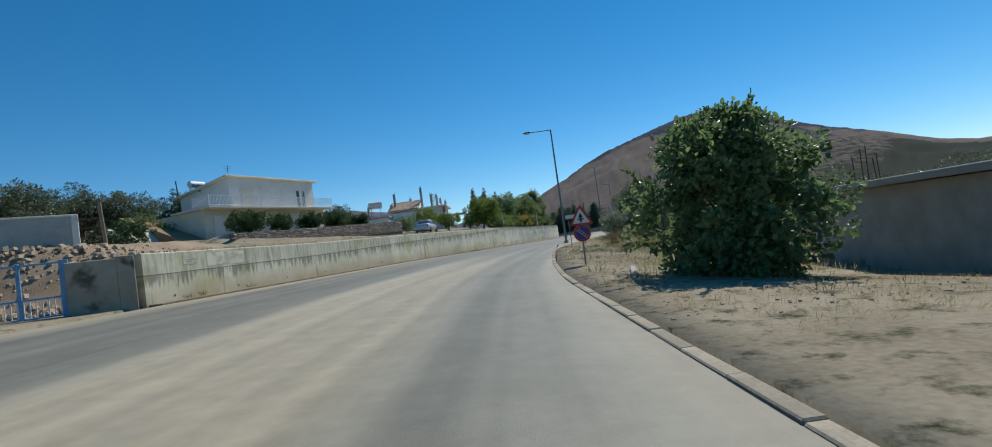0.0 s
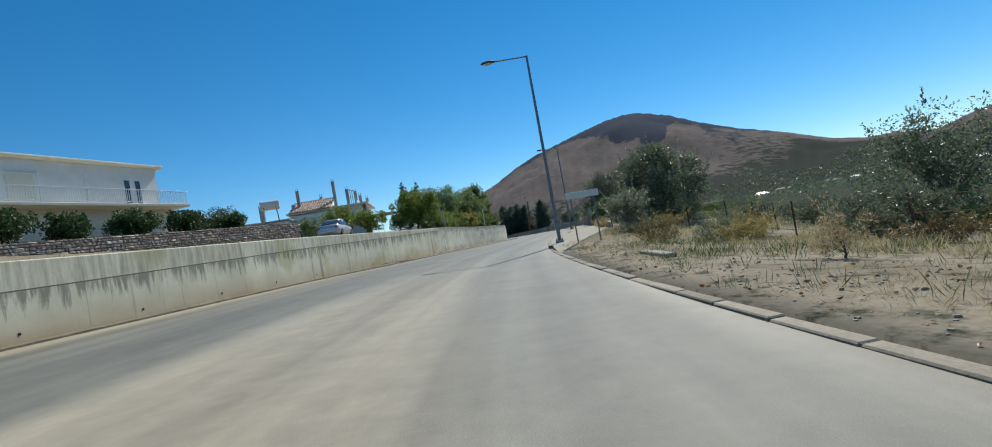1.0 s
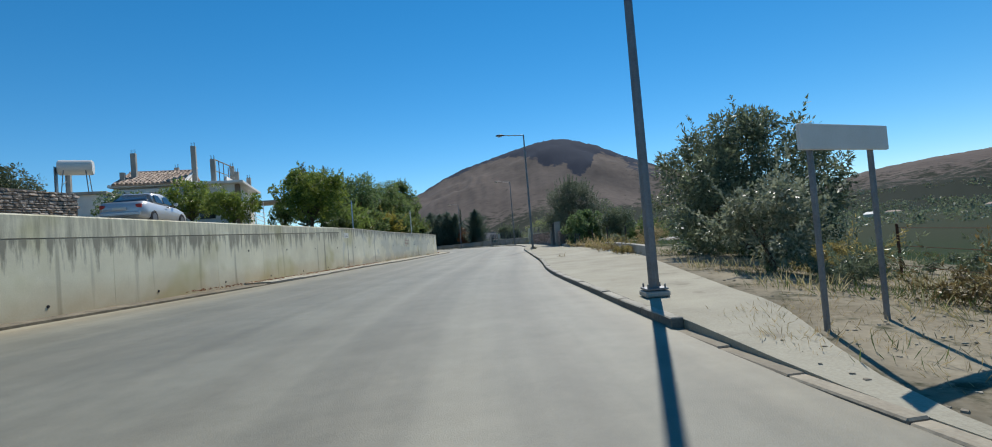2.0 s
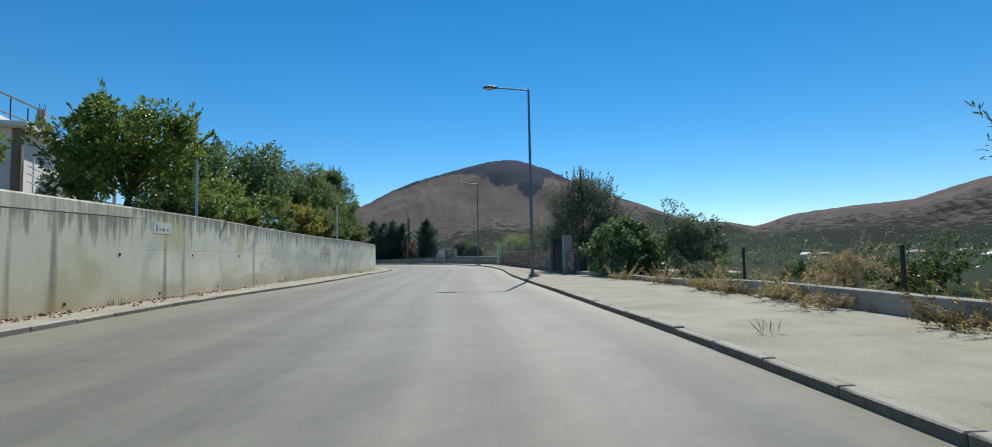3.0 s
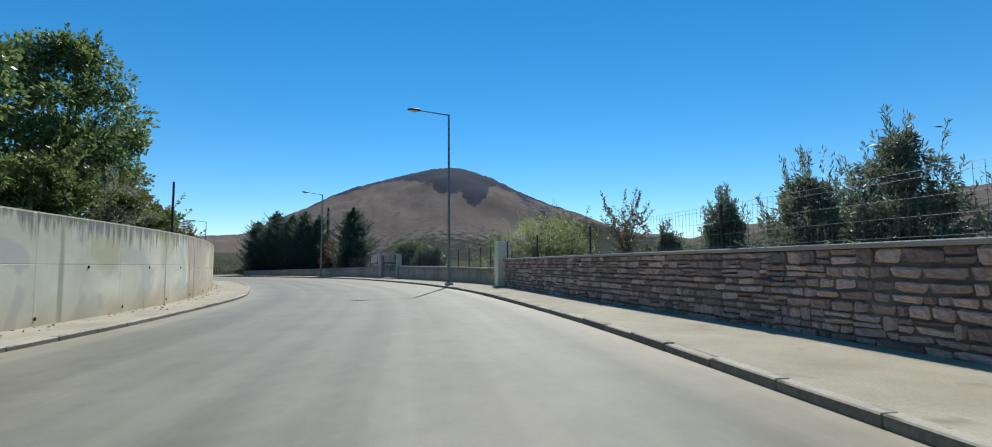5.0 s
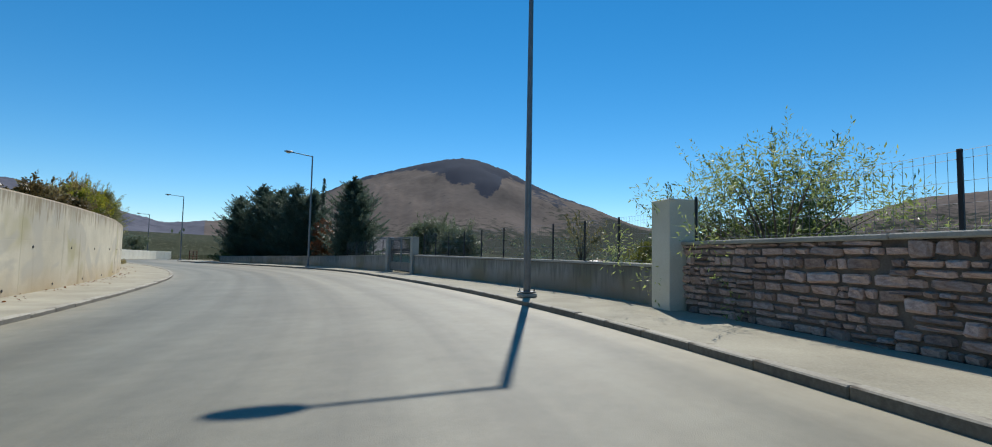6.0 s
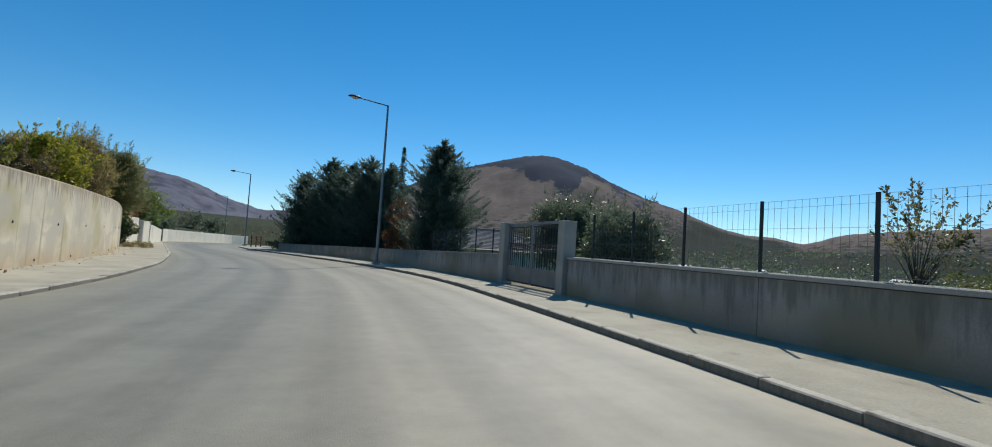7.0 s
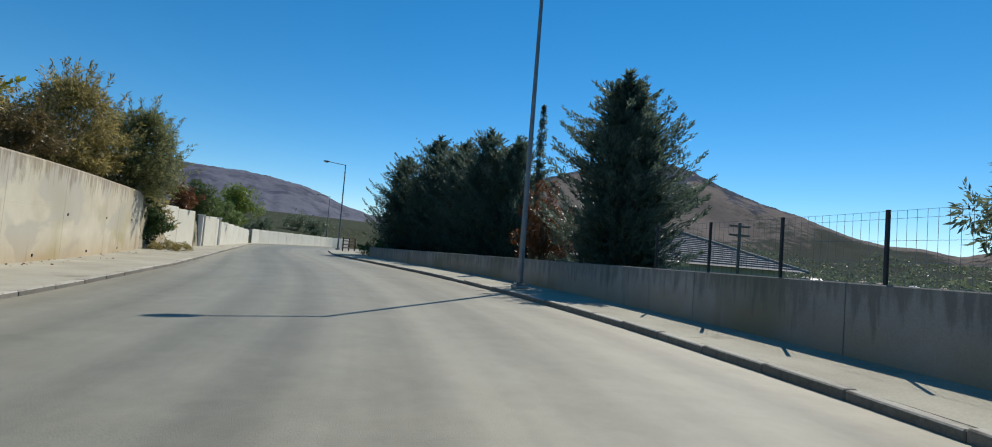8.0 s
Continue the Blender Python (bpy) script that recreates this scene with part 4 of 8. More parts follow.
def tree(x, y, height, rx, name, label, category, mat, seed, leaf=0.13, ratio=0.5, clumps=42, per=150, low=0.25, style="round", trunk=0.12, z=None, group="", sprigs=0.0, ry=None, bark=None, most=10500):
    """A tapered trunk that forks into limbs, and a crown of leaf clumps with gaps and an uneven outline."""
    trunk = min(trunk, height * 0.028)
    rng = np.random.default_rng(seed)
    gz = ground_z(x, y) if z is None else z
    ob = thing(name, pose(x, y, gz - 0.05, 0, 0, rng.uniform(0, 360)), label, category, group)
    ry = rx if ry is None else ry
    base = height * low
    leaf = leaf * 1.25
    area = math.pi * rx * (height - base) / 2 * (0.7 if style == "cone" else 1.0)
    total = int(min(most, max(700, per / 29.0 * area / (0.5 * leaf * leaf * ratio))))
    cs = []
    if style == "cone":
        # boughs that spread from the stem, each a ragged fan of needles
        k = int(clumps * 1.5)
        h = rng.random(k) ** 1.25
        az = rng.uniform(0, 6.283, k)
        reach = rx * ((1 - h) ** (0.42 if group else 0.56 if rx > 2 else 0.6) * (0.7 + 0.3 * np.minimum(1, h * 4)) + 0.04) * rng.uniform(0.6, 1.12, k)
        root = np.stack([np.zeros(k), np.zeros(k), base + h * (height - base) * 0.96], 1)
        tip = root + np.stack([np.cos(az) * reach, np.sin(az) * reach * ry / rx, reach * rng.uniform(0.2, 0.85, k)], 1)
        i = rng.choice(k, total, p=(reach + 0.15) / (reach + 0.15).sum())
        q = rng.random(total) ** 0.7
        along = (tip - root)[i]
        wide = (0.13 * reach[i] + 0.05) * (1.12 - q)
        side = np.stack([-np.sin(az[i]), np.cos(az[i]), np.zeros(total)], 1)
        pts = root[i] + along * q[:, None] + side * (rng.normal(0, 1, total) * wide)[:, None]
        pts[:, 2] += rng.normal(0, 0.55, total) * wide + reach[i] * 0.22 * (q * q - q)
        # a tapering leading shoot, and larger sprays close to the stem
        lead = rng.random(total) < 0.012
        up = rng.random(lead.sum())
        pts[lead] = np.stack([rng.normal(0, 0.12, lead.sum()) * (1 - up), rng.normal(0, 0.12, lead.sum()) * (1 - up), height * (0.84 + 0.18 * up)], 1)
        leaf = np.where(q < 0.55, leaf * 1.7, leaf * 0.85)
        dirs = along / (np.linalg.norm(along, axis=1)[:, None] + 1e-6) + side * rng.normal(0, 0.5, total)[:, None] + np.array([0, 0, 0.35])
        cs = tip
    else:
        rs = []
        clumps = int(clumps * 2.3)
        while len(cs) < clumps:
            u = rng.normal(0, 1, 3)
            u /= np.linalg.norm(u)
            f = rng.random() ** 0.42
            if style == "dome":
                q = rng.random()
                w = rx * (1 - q ** 3.6) ** 0.5 * (0.72 + 0.28 * min(1.0, q * 4)) * f * rng.uniform(0.8, 1.08)
                t = rng.uniform(0, 6.283)
                cs.append(np.array([w * math.cos(t), w * math.sin(t), base + (height - base) * q * 0.97]))
                rs.append(min(rx, height * 0.5) * rng.uniform(0.11, 0.25))
                continue
            wob = 1 + 0.16 * math.sin(3 * math.atan2(u[1], u[0]) + seed) + 0.13 * rng.normal()
            cs.append(np.array([u[0] * rx * f * wob * 0.88, u[1] * ry * f * wob * 0.88, base + (height - base) * (0.5 + 0.46 * u[2] * f * (0.95 + 0.12 * rng.normal()))]))
            rs.append(min(rx, height * 0.5) * rng.uniform(0.11, 0.28))
        cs, rs = np.array(cs), np.array(rs)
        pts, dirs = clump_points(cs, rs, max(4, total // clumps), rng, 0.35)
        dirs = dirs * 0.8 + np.array([0, 0, -0.05])
        if sprigs:
            # shoots that break the outline
            for k in range(int(16 * sprigs)):
                c = cs[rng.integers(0, len(cs))]
                o = c - np.array([0, 0, base + (height - base) * 0.4])
                o = o / (np.linalg.norm(o) + 1e-6) + np.array([0, 0, 0.8])
                o /= np.linalg.norm(o)
                q = np.arange(30)[:, None] * 0.02 * min(rx, 1.5) + 0.15
                pts = np.concatenate([pts, c + o * q + rng.normal(0, 0.02, (30, 3))])
                dirs = np.concatenate([dirs, np.repeat(o[None], 30, 0) + rng.normal(0, 0.4, (30, 3))])
    keep = pts[:, 2] > 0.04
    leaf_mesh("crown", pts[keep], dirs[keep], leaf[keep] if style == "cone" else leaf, ratio, rng, mat, ob)
    bm = B()
    fork = Vector((0.05 * rx, 0.0, max(base * 1.05, height * 0.16)))
    tube(bm, (0, 0, -0.3), (fork.x * 0.5, 0.02, fork.z * 0.55), trunk * 1.25, trunk, 8)
    tube(bm, (fork.x * 0.5, 0.02, fork.z * 0.55), fork, trunk, trunk * 0.85, 8)
    if style == "cone":
        tube(bm, fork, (0, 0, height * 0.95), trunk * 0.8, 0.015, 7)
        for c, r in zip(cs[::4], root[::4]):
            tube(bm, Vector(r), Vector(r).lerp(Vector(c), 0.8), 0.03, 0.012, 5)
    else:
        for c in cs[:: max(1, len(cs) // (26 if height > 2.5 else 10))]:
            e = fork.lerp(Vector(c), 0.9)
            mid = fork.lerp(e, 0.5) + Vector((0, 0, 0.08 * rx))
            tube(bm, fork, mid, trunk * 0.36, trunk * 0.2, 6)
            tube(bm, mid, e, trunk * 0.2, trunk * 0.06, 5)
    part("trunk", bm, bark or BARK, ob)
    return ob


def tufts(name, spots, blades, size, mat, seed, label, category, lean=0.5):
    """Many separate blades of grass, rooted on the ground, as one stuff object."""
    rng = np.random.default_rng(seed)
    pts, dirs = [], []
    for x, y, z, r, h in spots:
        n = max(4, int(blades * h))
        a, q = rng.uniform(0, 6.283, n), r * np.sqrt(rng.random(n))
        for ai, qi in zip(a, q):
            pts.append((x + math.cos(ai) * qi, y + math.sin(ai) * qi, z - 0.02))
            dirs.append((math.cos(ai) * lean, math.sin(ai) * lean, 1.0))
    ob = leaf_mesh(name, np.array(pts), np.array(dirs), size, 0.05, rng, mat, None, 0.3)
    return tagged(ob, label, category, kind="stuff")


# trees and bushes behind the long wall
tree(-1.7, 68.6, 4.4, 2.5, "citrus_tree", "bright green citrus tree with yellowing leaves behind the wall", "tree", LEAF_CITRUS, 11, 0.13, 0.5, 46, 190, 0.12, sprigs=1.2, most=16000)
tree(-6.2, 67.0, 2.7, 1.8, "citrus_tree", "bushy green citrus tree beside the unfinished house", "tree", LEAF_CITRUS, 12, 0.12, 0.5, 34, 150, 0.15)
tree(-3.6, 70.5, 2.2, 1.1, "shrub", "low dark green shrub below the house", "shrub", LEAF_FIG, 13, 0.12, 0.6, 20, 120, 0.08)
tree(1.6, 82.6, 5.65, 2.8, "fig_tree", "large dark green fig tree with broad leaves", "tree", LEAF_FIG, 14, 0.12, 0.72, 64, 230, 0.15, trunk=0.16)
tree(-1.2, 77.5, 4.6, 2.2, "fig_tree", "dark green fig tree behind the wall", "tree", LEAF_FIG, 15, 0.12, 0.72, 46, 220, 0.12)
tree(5.0, 89.6, 5.3, 3.1, "poplar_tree", "leafy green tree above the wall", "tree", LEAF_POPLAR, 16, 0.125, 0.58, 60, 230, 0.15, sprigs=1.5, most=22000)
tree(7.5, 98.2, 6.5, 2.55, "poplar_tree", "leafy green tree above the wall", "tree", LEAF_POPLAR, 17, 0.125, 0.58, 90, 260, 0.02, sprigs=1.5, most=30000, style="dome")
tree(4.2, 79.0, 1.75, 1.3, "shrub", "ochre-yellow shrub on the bank above the wall", "shrub", LEAF_OCHRE, 18, 0.085, 0.45, 40, 240, 0.02, style="dome", sprigs=1.5, most=14000)
tree(1.0, 70.0, 1.8, 1.5, "shrub", "fresh green shrub on the bank above the wall", "shrub", LEAF_BUSH, 19, 0.10, 0.5, 40, 200, 0.02, style="dome", sprigs=1.2, most=14000)
tree(0.3, 67.4, 1.5, 1.2, "shrub", "fresh green shrub on the bank above the wall", "shrub", LEAF_BUSH, 37, 0.10, 0.5, 34, 200, 0.02, style="dome", sprigs=1.2, most=12000)
tree(2.6, 74.4, 1.7, 1.4, "shrub", "yellowing green shrub on the bank above the wall", "shrub", LEAF_POPLAR, 38, 0.10, 0.5, 34, 200, 0.02, style="dome", sprigs=1.2, most=12000)
tree(6.8, 85.9, 1.65, 1.5, "shrub", "fresh green shrub on the bank above the wall", "shrub", LEAF_BUSH, 20, 0.09, 0.45, 40, 240, 0.02, style="dome", sprigs=1.5, most=16000)
tree(5.6, 82.4, 1.9, 1.5, "shrub", "yellowing green shrub on the bank above the wall", "shrub", LEAF_POPLAR, 35, 0.10, 0.5, 34, 200, 0.02, style="dome", sprigs=1.2, most=12000)
tree(8.4, 90.6, 1.3, 1.2, "shrub", "fresh green shrub on the bank above the wall", "shrub", LEAF_POPLAR, 39, 0.09, 0.45, 34, 200, 0.02, style="dome", sprigs=1.2, most=12000)
tree(9.5, 94.6, 1.35, 1.1, "shrub", "thin pale green shrub on the bank above the wall", "shrub", LEAF_PALE, 21, 0.07, 0.4, 34, 40, 0.02, style="dome", sprigs=2.5, most=5000)
tree(9.9, 101.0, 1.6, 1.2, "shrub", "browning shrub on the bank above the wall", "shrub", LEAF_AUTUMN, 22, 0.08, 0.4, 22, 130, 0.05)
tree(10.4, 104.5, 1.2, 0.9, "shrub", "browning shrub on the bank above the wall", "shrub", LEAF_AUTUMN, 23, 0.08, 0.4, 18, 110, 0.05)
tree(8.8, 126.9, 2.15, 1.35, "shrub", "yellow-green leafy shrub on top of the wall", "shrub", LEAF_GOLD, 24, 0.11, 0.5, 44, 240, 0.0, most=18000, style="dome", sprigs=1.0)
tree(7.9, 131.6, 1.7, 1.2, "shrub", "browning feathery shrub above the wall", "shrub", LEAF_AUTUMN, 25, 0.09, 0.25, 26, 150, 0.05, sprigs=1.5)
tree(6.5, 135.6, 3.45, 1.7, "tamarisk", "feathery yellow-brown tamarisk leaning over the wall end", "tree", LEAF_TAMARISK, 26, 0.13, 0.2, 110, 420, 0.0, sprigs=7.0, most=30000, style="dome")
tree(7.3, 138.4, 3.4, 1.7, "tamarisk", "feathery grey-green tamarisk over the wall end", "tree", LEAF_TAMGREEN, 36, 0.13, 0.2, 100, 420, 0.0, sprigs=5.0, most=30000, style="dome")
tree(5.4, 132.5, 2.9, 1.4, "tamarisk", "thin feathery tamarisk with yellowing twigs", "tree", LEAF_TAMARISK, 27, 0.14, 0.25, 50, 300, 0.03, sprigs=2.0, most=20000)
tree(5.9, 146.0, 1.95, 0.9, "creeper", "rusty red creeper hanging over the low wall", "shrub", LEAF_RED, 28, 0.09, 0.6, 24, 130, 0.03)
tree(5.0, 149.6, 2.8, 1.35, "shrub", "green shrub hanging over the low wall", "shrub", LEAF_GREEN, 29, 0.10, 0.5, 28, 140, 0.03)
tree(3.9, 155.0, 2.5, 1.7, "shrub", "green shrub hanging over the low wall", "shrub", LEAF_POPLAR, 30, 0.10, 0.5, 28, 140, 0.03)
tree(0.6, 169.0, 4.8, 2.3, "round_tree", "round dark green tree beyond the walls", "tree", LEAF_CITRUS, 31, 0.16, 0.5, 44, 150, 0.12)
tree(-1.5, 184.0, 2.4, 2.2, "shrub", "dull green shrub near the bend", "shrub", LEAF_OLIVE, 32, 0.14, 0.4, 22, 100, 0.05)
tree(1.6, 203.0, 3.6, 2.6, "shrub", "dull green shrub beyond the far wall", "shrub", LEAF_OLIVE, 33, 0.18, 0.4, 24, 90, 0.05)
tree(-4.0, 214.0, 3.0, 2.8, "shrub", "dull green shrub beyond the far wall", "shrub", LEAF_OLIVE, 34, 0.18, 0.4, 24, 90, 0.05)

# citrus bushes on the terrace of the white house
for i, (x, y, r, h) in enumerate(((-19.75, 40.9, 1.95, 2.4), (-18.4, 44.2, 0.95, 2.05), (-17.1, 47.4, 1.4, 2.2), (-15.9, 50.9, 1.35, 2.2), (-14.5, 54.6, 1.3, 2.0))):
    tree(x, y, h, r, "citrus_bush", "rounded dark green citrus bush on the terrace", "bush", LEAF_DARK, 40 + i, 0.11, 0.5, 46, 260, 0.2, most=15000, group="citrus bushes on the terrace")

# the olive wood behind the first house
for i, (x, y, h, r) in enumerate(((-34, 36, 4.2, 3.3), (-39, 41, 4.0, 3.4), (-33.5, 46, 3.9, 2.8), (-31.5, 51, 3.7, 2.6), (-37.0, 45, 4.4, 3.0), (-46, 40, 4.6, 3.6), (-52, 48, 4.4, 3.6), (-43, 52, 4.0, 3.2), (-58, 42, 5.0, 4.0), (-33, 58, 4.2, 3.0), (-27, 66, 3.6, 2.8), (-24, 78, 3.6, 2.8), (-32, 80, 4.0, 3.2))):
    tree(x, y, h * 1.3, r * 1.1, "olive_tree", "grey-green olive tree on the slope", "tree", LEAF_WOOD, 60 + i, 0.17, 0.4, 60, 200, 0.03, group="olive trees on the slope", most=13000)
tree(-29.6, 42.5, 2.6, 2.4, "shrub", "dark scrub beside the white house", "shrub", LEAF_FIG, 75, 0.12, 0.5, 26, 110, 0.02)
# low dark crown added where the cut bank lies in shadow under its scrub
tree(-27.6, 37.2, 1.7, 2.3, "shrub", "dark scrub mass standing in for the shadow on the cut bank", "shrub", LEAF_DARK, 76, 0.12, 0.5, 46, 200, 0.0, style="dome", most=16000)

# trees round the unfinished house
tree(-9.4, 70.6, 3.4, 2.0, "citrus_tree", "green citrus tree in front of the unfinished house", "tree", LEAF_CITRUS, 80, 0.12, 0.5, 34, 130, 0.15)
tree(-11.6, 66.2, 2.2, 1.6, "shrub", "dark green shrub beside the parked car", "shrub", LEAF_FIG, 81, 0.12, 0.5, 24, 110, 0.08)
tree(-3.2, 86.0, 6.6, 1.5, "cypress", "dark pointed cypress behind the unfinished house", "tree", LEAF_PINE, 82, 0.14, 0.3, 40, 110, 0.05, style="cone")
tree(-1.4, 90.0, 6.8, 1.5, "cypress", "dark pointed cypress behind the unfinished house", "tree", LEAF_PINE, 83, 0.14, 0.3, 40, 110, 0.05, style="cone")
tree(0.6, 93.5, 6.4, 1.5, "cypress", "dark pointed cypress behind the unfinished house", "tree", LEAF_PINE, 84, 0.14, 0.3, 40, 110, 0.05, style="cone")

# the road's other side
tree(5.55, 12.1, 3.85, 2.25, "fig_tree", "broad green fig tree on the roadside verge", "tree", LEAF_FIG, 101, 0.11, 0.72, 110, 300, 0.03, trunk=0.14, most=40000, style="dome", sprigs=0.5)
tree(13.5, 45.8, 4.6, 3.15, "olive_tree", "big dark olive tree behind the pavement", "tree", LEAF_OLIVE, 102, 0.12, 0.35, 90, 260, 0.03, trunk=0.22, most=34000, style="dome", sprigs=1.5)
tree(9.3, 40.6, 2.3, 1.4, "shrub", "pale leafy shrub beside the pavement", "shrub", LEAF_PALE, 103, 0.08, 0.5, 28, 120, 0.03, sprigs=1.0)
tree(22.9, 36.4, 5.4, 3.4, "olive_tree", "grey-green olive tree in the dry field", "tree", LEAF_OLIVE, 104, 0.13, 0.4, 54, 220, 0.12, sprigs=1.0)
tree(14.5, 31.0, 1.9, 2.0, "shrub", "dark dry shrub on the verge", "shrub", LEAF_OLIVE, 105, 0.08, 0.3, 26, 120, 0.02)
tree(5.7, 23.3, 0.8, 0.6, "dead_shrub", "small dead shrub on the bare verge", "shrub", LEAF_DRY, 106, 0.05, 0.2, 14, 30, 0.1, sprigs=0.6)
tree(16.2, 50.4, 4.3, 1.75, "olive_tree", "slim grey-green olive tree behind the low wall", "tree", LEAF_OLIVE, 107, 0.11, 0.25, 44, 190, 0.05, sprigs=2.0)
tree(17.75, 66.2, 2.55, 2.0, "fig_shrub", "broad-leaved green fig shrub behind the low wall", "shrub", LEAF_FIG, 108, 0.105, 0.72, 60, 240, 0.03, style="dome")
tree(18.3, 63.0, 3.1, 1.25, "privet_shrub", "tall thin dark shrub behind the low wall", "shrub", LEAF_OLIVE, 109, 0.09, 0.4, 44, 170, 0.03, sprigs=0.8)
tree(17.0, 60.8, 0.9, 0.9, "shrub", "grey-green leafy shrub at the low wall", "shrub", LEAF_SHOOT, 110, 0.07, 0.2, 18, 100, 0.02, sprigs=1.0)
tree(15.9, 55.4, 1.15, 1.1, "dry_shrub", "straw-brown feathery dry shrub at the low wall", "shrub", LEAF_DRY, 111, 0.07, 0.15, 24, 60, 0.02, sprigs=1.4)
tree(18.9, 55.5, 1.0, 1.2, "shrub", "green leafy weeds behind the low wall", "shrub", LEAF_GREEN, 112, 0.08, 0.4, 24, 120, 0.02, sprigs=1.2)
tree(20.0, 73.4, 5.4, 2.75, "pear_tree", "spreading dark tree with small leaves behind the gate", "tree", LEAF_PEAR, 113, 0.085, 0.42, 110, 330, 0.10, trunk=0.16, sprigs=14.0, most=46000, style="dome")
tree(25.6, 94.8, 3.3, 2.9, "broom_shrub", "bright yellow-green broom behind the wall", "shrub", LEAF_BROOM, 114, 0.07, 0.25, 80, 260, 0.03, style="dome", sprigs=1.0)
tree(24.3, 87.9, 3.3, 0.85, "small_tree", "small tree with thin browning leaves", "tree", LEAF_AUTUMN, 115, 0.075, 0.4, 18, 32, 0.35, trunk=0.05, sprigs=2.0)
for i, (x, y, h, r) in enumerate(((21.0, 78.7, 3.0, 0.75), (21.6, 80.3, 2.6, 0.85), (22.2, 82.5, 2.5, 0.5), (23.2, 85.0, 1.9, 0.5), (20.4, 76.9, 1.8, 0.9))):
    tree(x, y, h, r, "oleander", "upright grey-green shrub behind the stone wall", "shrub", LEAF_SHOOT, 120 + i, 0.08, 0.2, 80, 330, 0.03, sprigs=5.0, style="dome", most=26000, group="upright shrubs behind the stone wall")
tree(28.2, 96.2, 3.6, 1.8, "almond_tree", "half-bare almond tree with thin leaves", "tree", LEAF_GREEN, 130, 0.11, 0.28, 34, 70, 0.15, trunk=0.12, sprigs=1.2)
tree(28.6, 121.4, 3.8, 1.55, "olive_tree", "grey-green olive tree behind the iron gate", "tree", LEAF_OLIVE, 131, 0.12, 0.27, 80, 300, 0.15, sprigs=2.2, most=22000)
tree(28.9, 117.5, 3.0, 1.45, "olive_tree", "grey-green olive tree behind the iron gate", "tree", LEAF_OLIVE, 132, 0.12, 0.27, 80, 300, 0.12, sprigs=2.2, most=22000)
tree(25.8, 132.6, 7.5, 3.2, "cedar", "tall dark conifer with ragged branches", "tree", LEAF_PINE, 133, 0.135, 0.24, 210, 210, 0.03, most=60000, style="cone", trunk=0.18, sprigs=2.0)
tree(24.45, 140.0, 8.7, 0.26, "slim_cypress", "very slim dark cypress", "tree", LEAF_PINE, 134, 0.085, 0.3, 120, 160, 0.05, style="dome", most=9000)
tree(24.6, 138.4, 4.6, 1.5, "rusty_tree", "rusty red tree between the conifers", "tree", LEAF_RED, 135, 0.10, 0.4, 34, 130, 0.1)
for i, (x, y, h, r) in enumerate(((19.8, 152.0, 8.7, 3.3), (17.6, 154.0, 7.4, 3.1), (21.6, 149.5, 8.1, 3.3), (22.8, 146.6, 8.4, 3.1), (24.2, 145.0, 7.7, 2.9), (20.8, 156.0, 8.4, 3.2))):
    tree(x, y, h, r, "cypress_tree", "dark green bushy cypress in a dense row", "tree", LEAF_PINE, 140 + i, 0.145, 0.24, 190, 200, 0.02, style="cone", trunk=0.16, group="row of dark cypresses", sprigs=1.5, most=38000)
tree(15.9, 151.8, 1.2, 1.3, "hedge", "low green hedge beside the bend", "hedge", LEAF_GREEN, 150, 0.10, 0.4, 26, 120, 0.02, ry=2.2)
tree(40.0, 112.0, 3.0, 2.2, "shrub", "yellowing shrub in the field beyond the fence", "shrub", LEAF_YELLOW, 151, 0.12, 0.3, 24, 100, 0.03)
tree(33.4, 111.0, 3.5, 1.15, "small_tree", "thin browning sapling beyond the fence", "tree", LEAF_SAPLING, 152, 0.095, 0.45, 16, 17, 0.25, sprigs=1.6, trunk=0.05)
tree(28.8, 99.4, 2.9, 1.3, "almond_tree", "half-bare green almond tree behind the wire fence", "tree", LEAF_GREEN, 153, 0.08, 0.35, 26, 80, 0.25, trunk=0.08, sprigs=1.0)
tree(29.2, 100.8, 1.9, 1.3, "broom_shrub", "yellow-green broom behind the wire fence", "shrub", LEAF_YELLOW, 154, 0.08, 0.3, 26, 170, 0.03)

# bushes behind the low parapet, and the valley beyond
for i, (x, y, h, r) in enumerate(((22.0, 66.5, 1.7, 1.6), (23.5, 61.5, 0.8, 1.5), (25.5, 69.5, 2.2, 1.8), (21.5, 57.5, 0.7, 1.3), (27.0, 64.5, 1.0, 1.6))):
    tree(x, y, h, r, "shrub", "green shrub in the garden behind the parapet", "shrub", LEAF_GREEN if i % 2 else LEAF_POPLAR, 170 + i, 0.07, 0.45, 34, 170, 0.03, sprigs=0.4)
rng = np.random.default_rng(300)
pts, sizes = [], []
for i in range(5200):
    right = i < 4500
    a = radians(rng.uniform(28, 100) if right else rng.uniform(-75, -2))
    r = rng.uniform(150, 1150) if right else rng.uniform(170, 900)
    x, yy = 12 + r * math.sin(a), 62 + r * math.cos(a)
    if noise.noise(Vector((x * 0.012, yy * 0.012, 5.0))) < (-0.3 if r > 300 else 0.1):
        continue
    zz = ground_z(x, yy) + (max(0.0, r - 850) * 0.02 if right else 0.0)
    w = rng.uniform(1.2, 3.0)
    near = r < 380
    for k in range(14 if near else 8):
        pts.append((x + rng.normal(0, w * 0.5), yy + rng.normal(0, w * 0.5), zz + abs(rng.normal(0.25, 0.5)) * w))
        sizes.append(w * (0.5 if near else 0.8))
pts = np.array(pts)
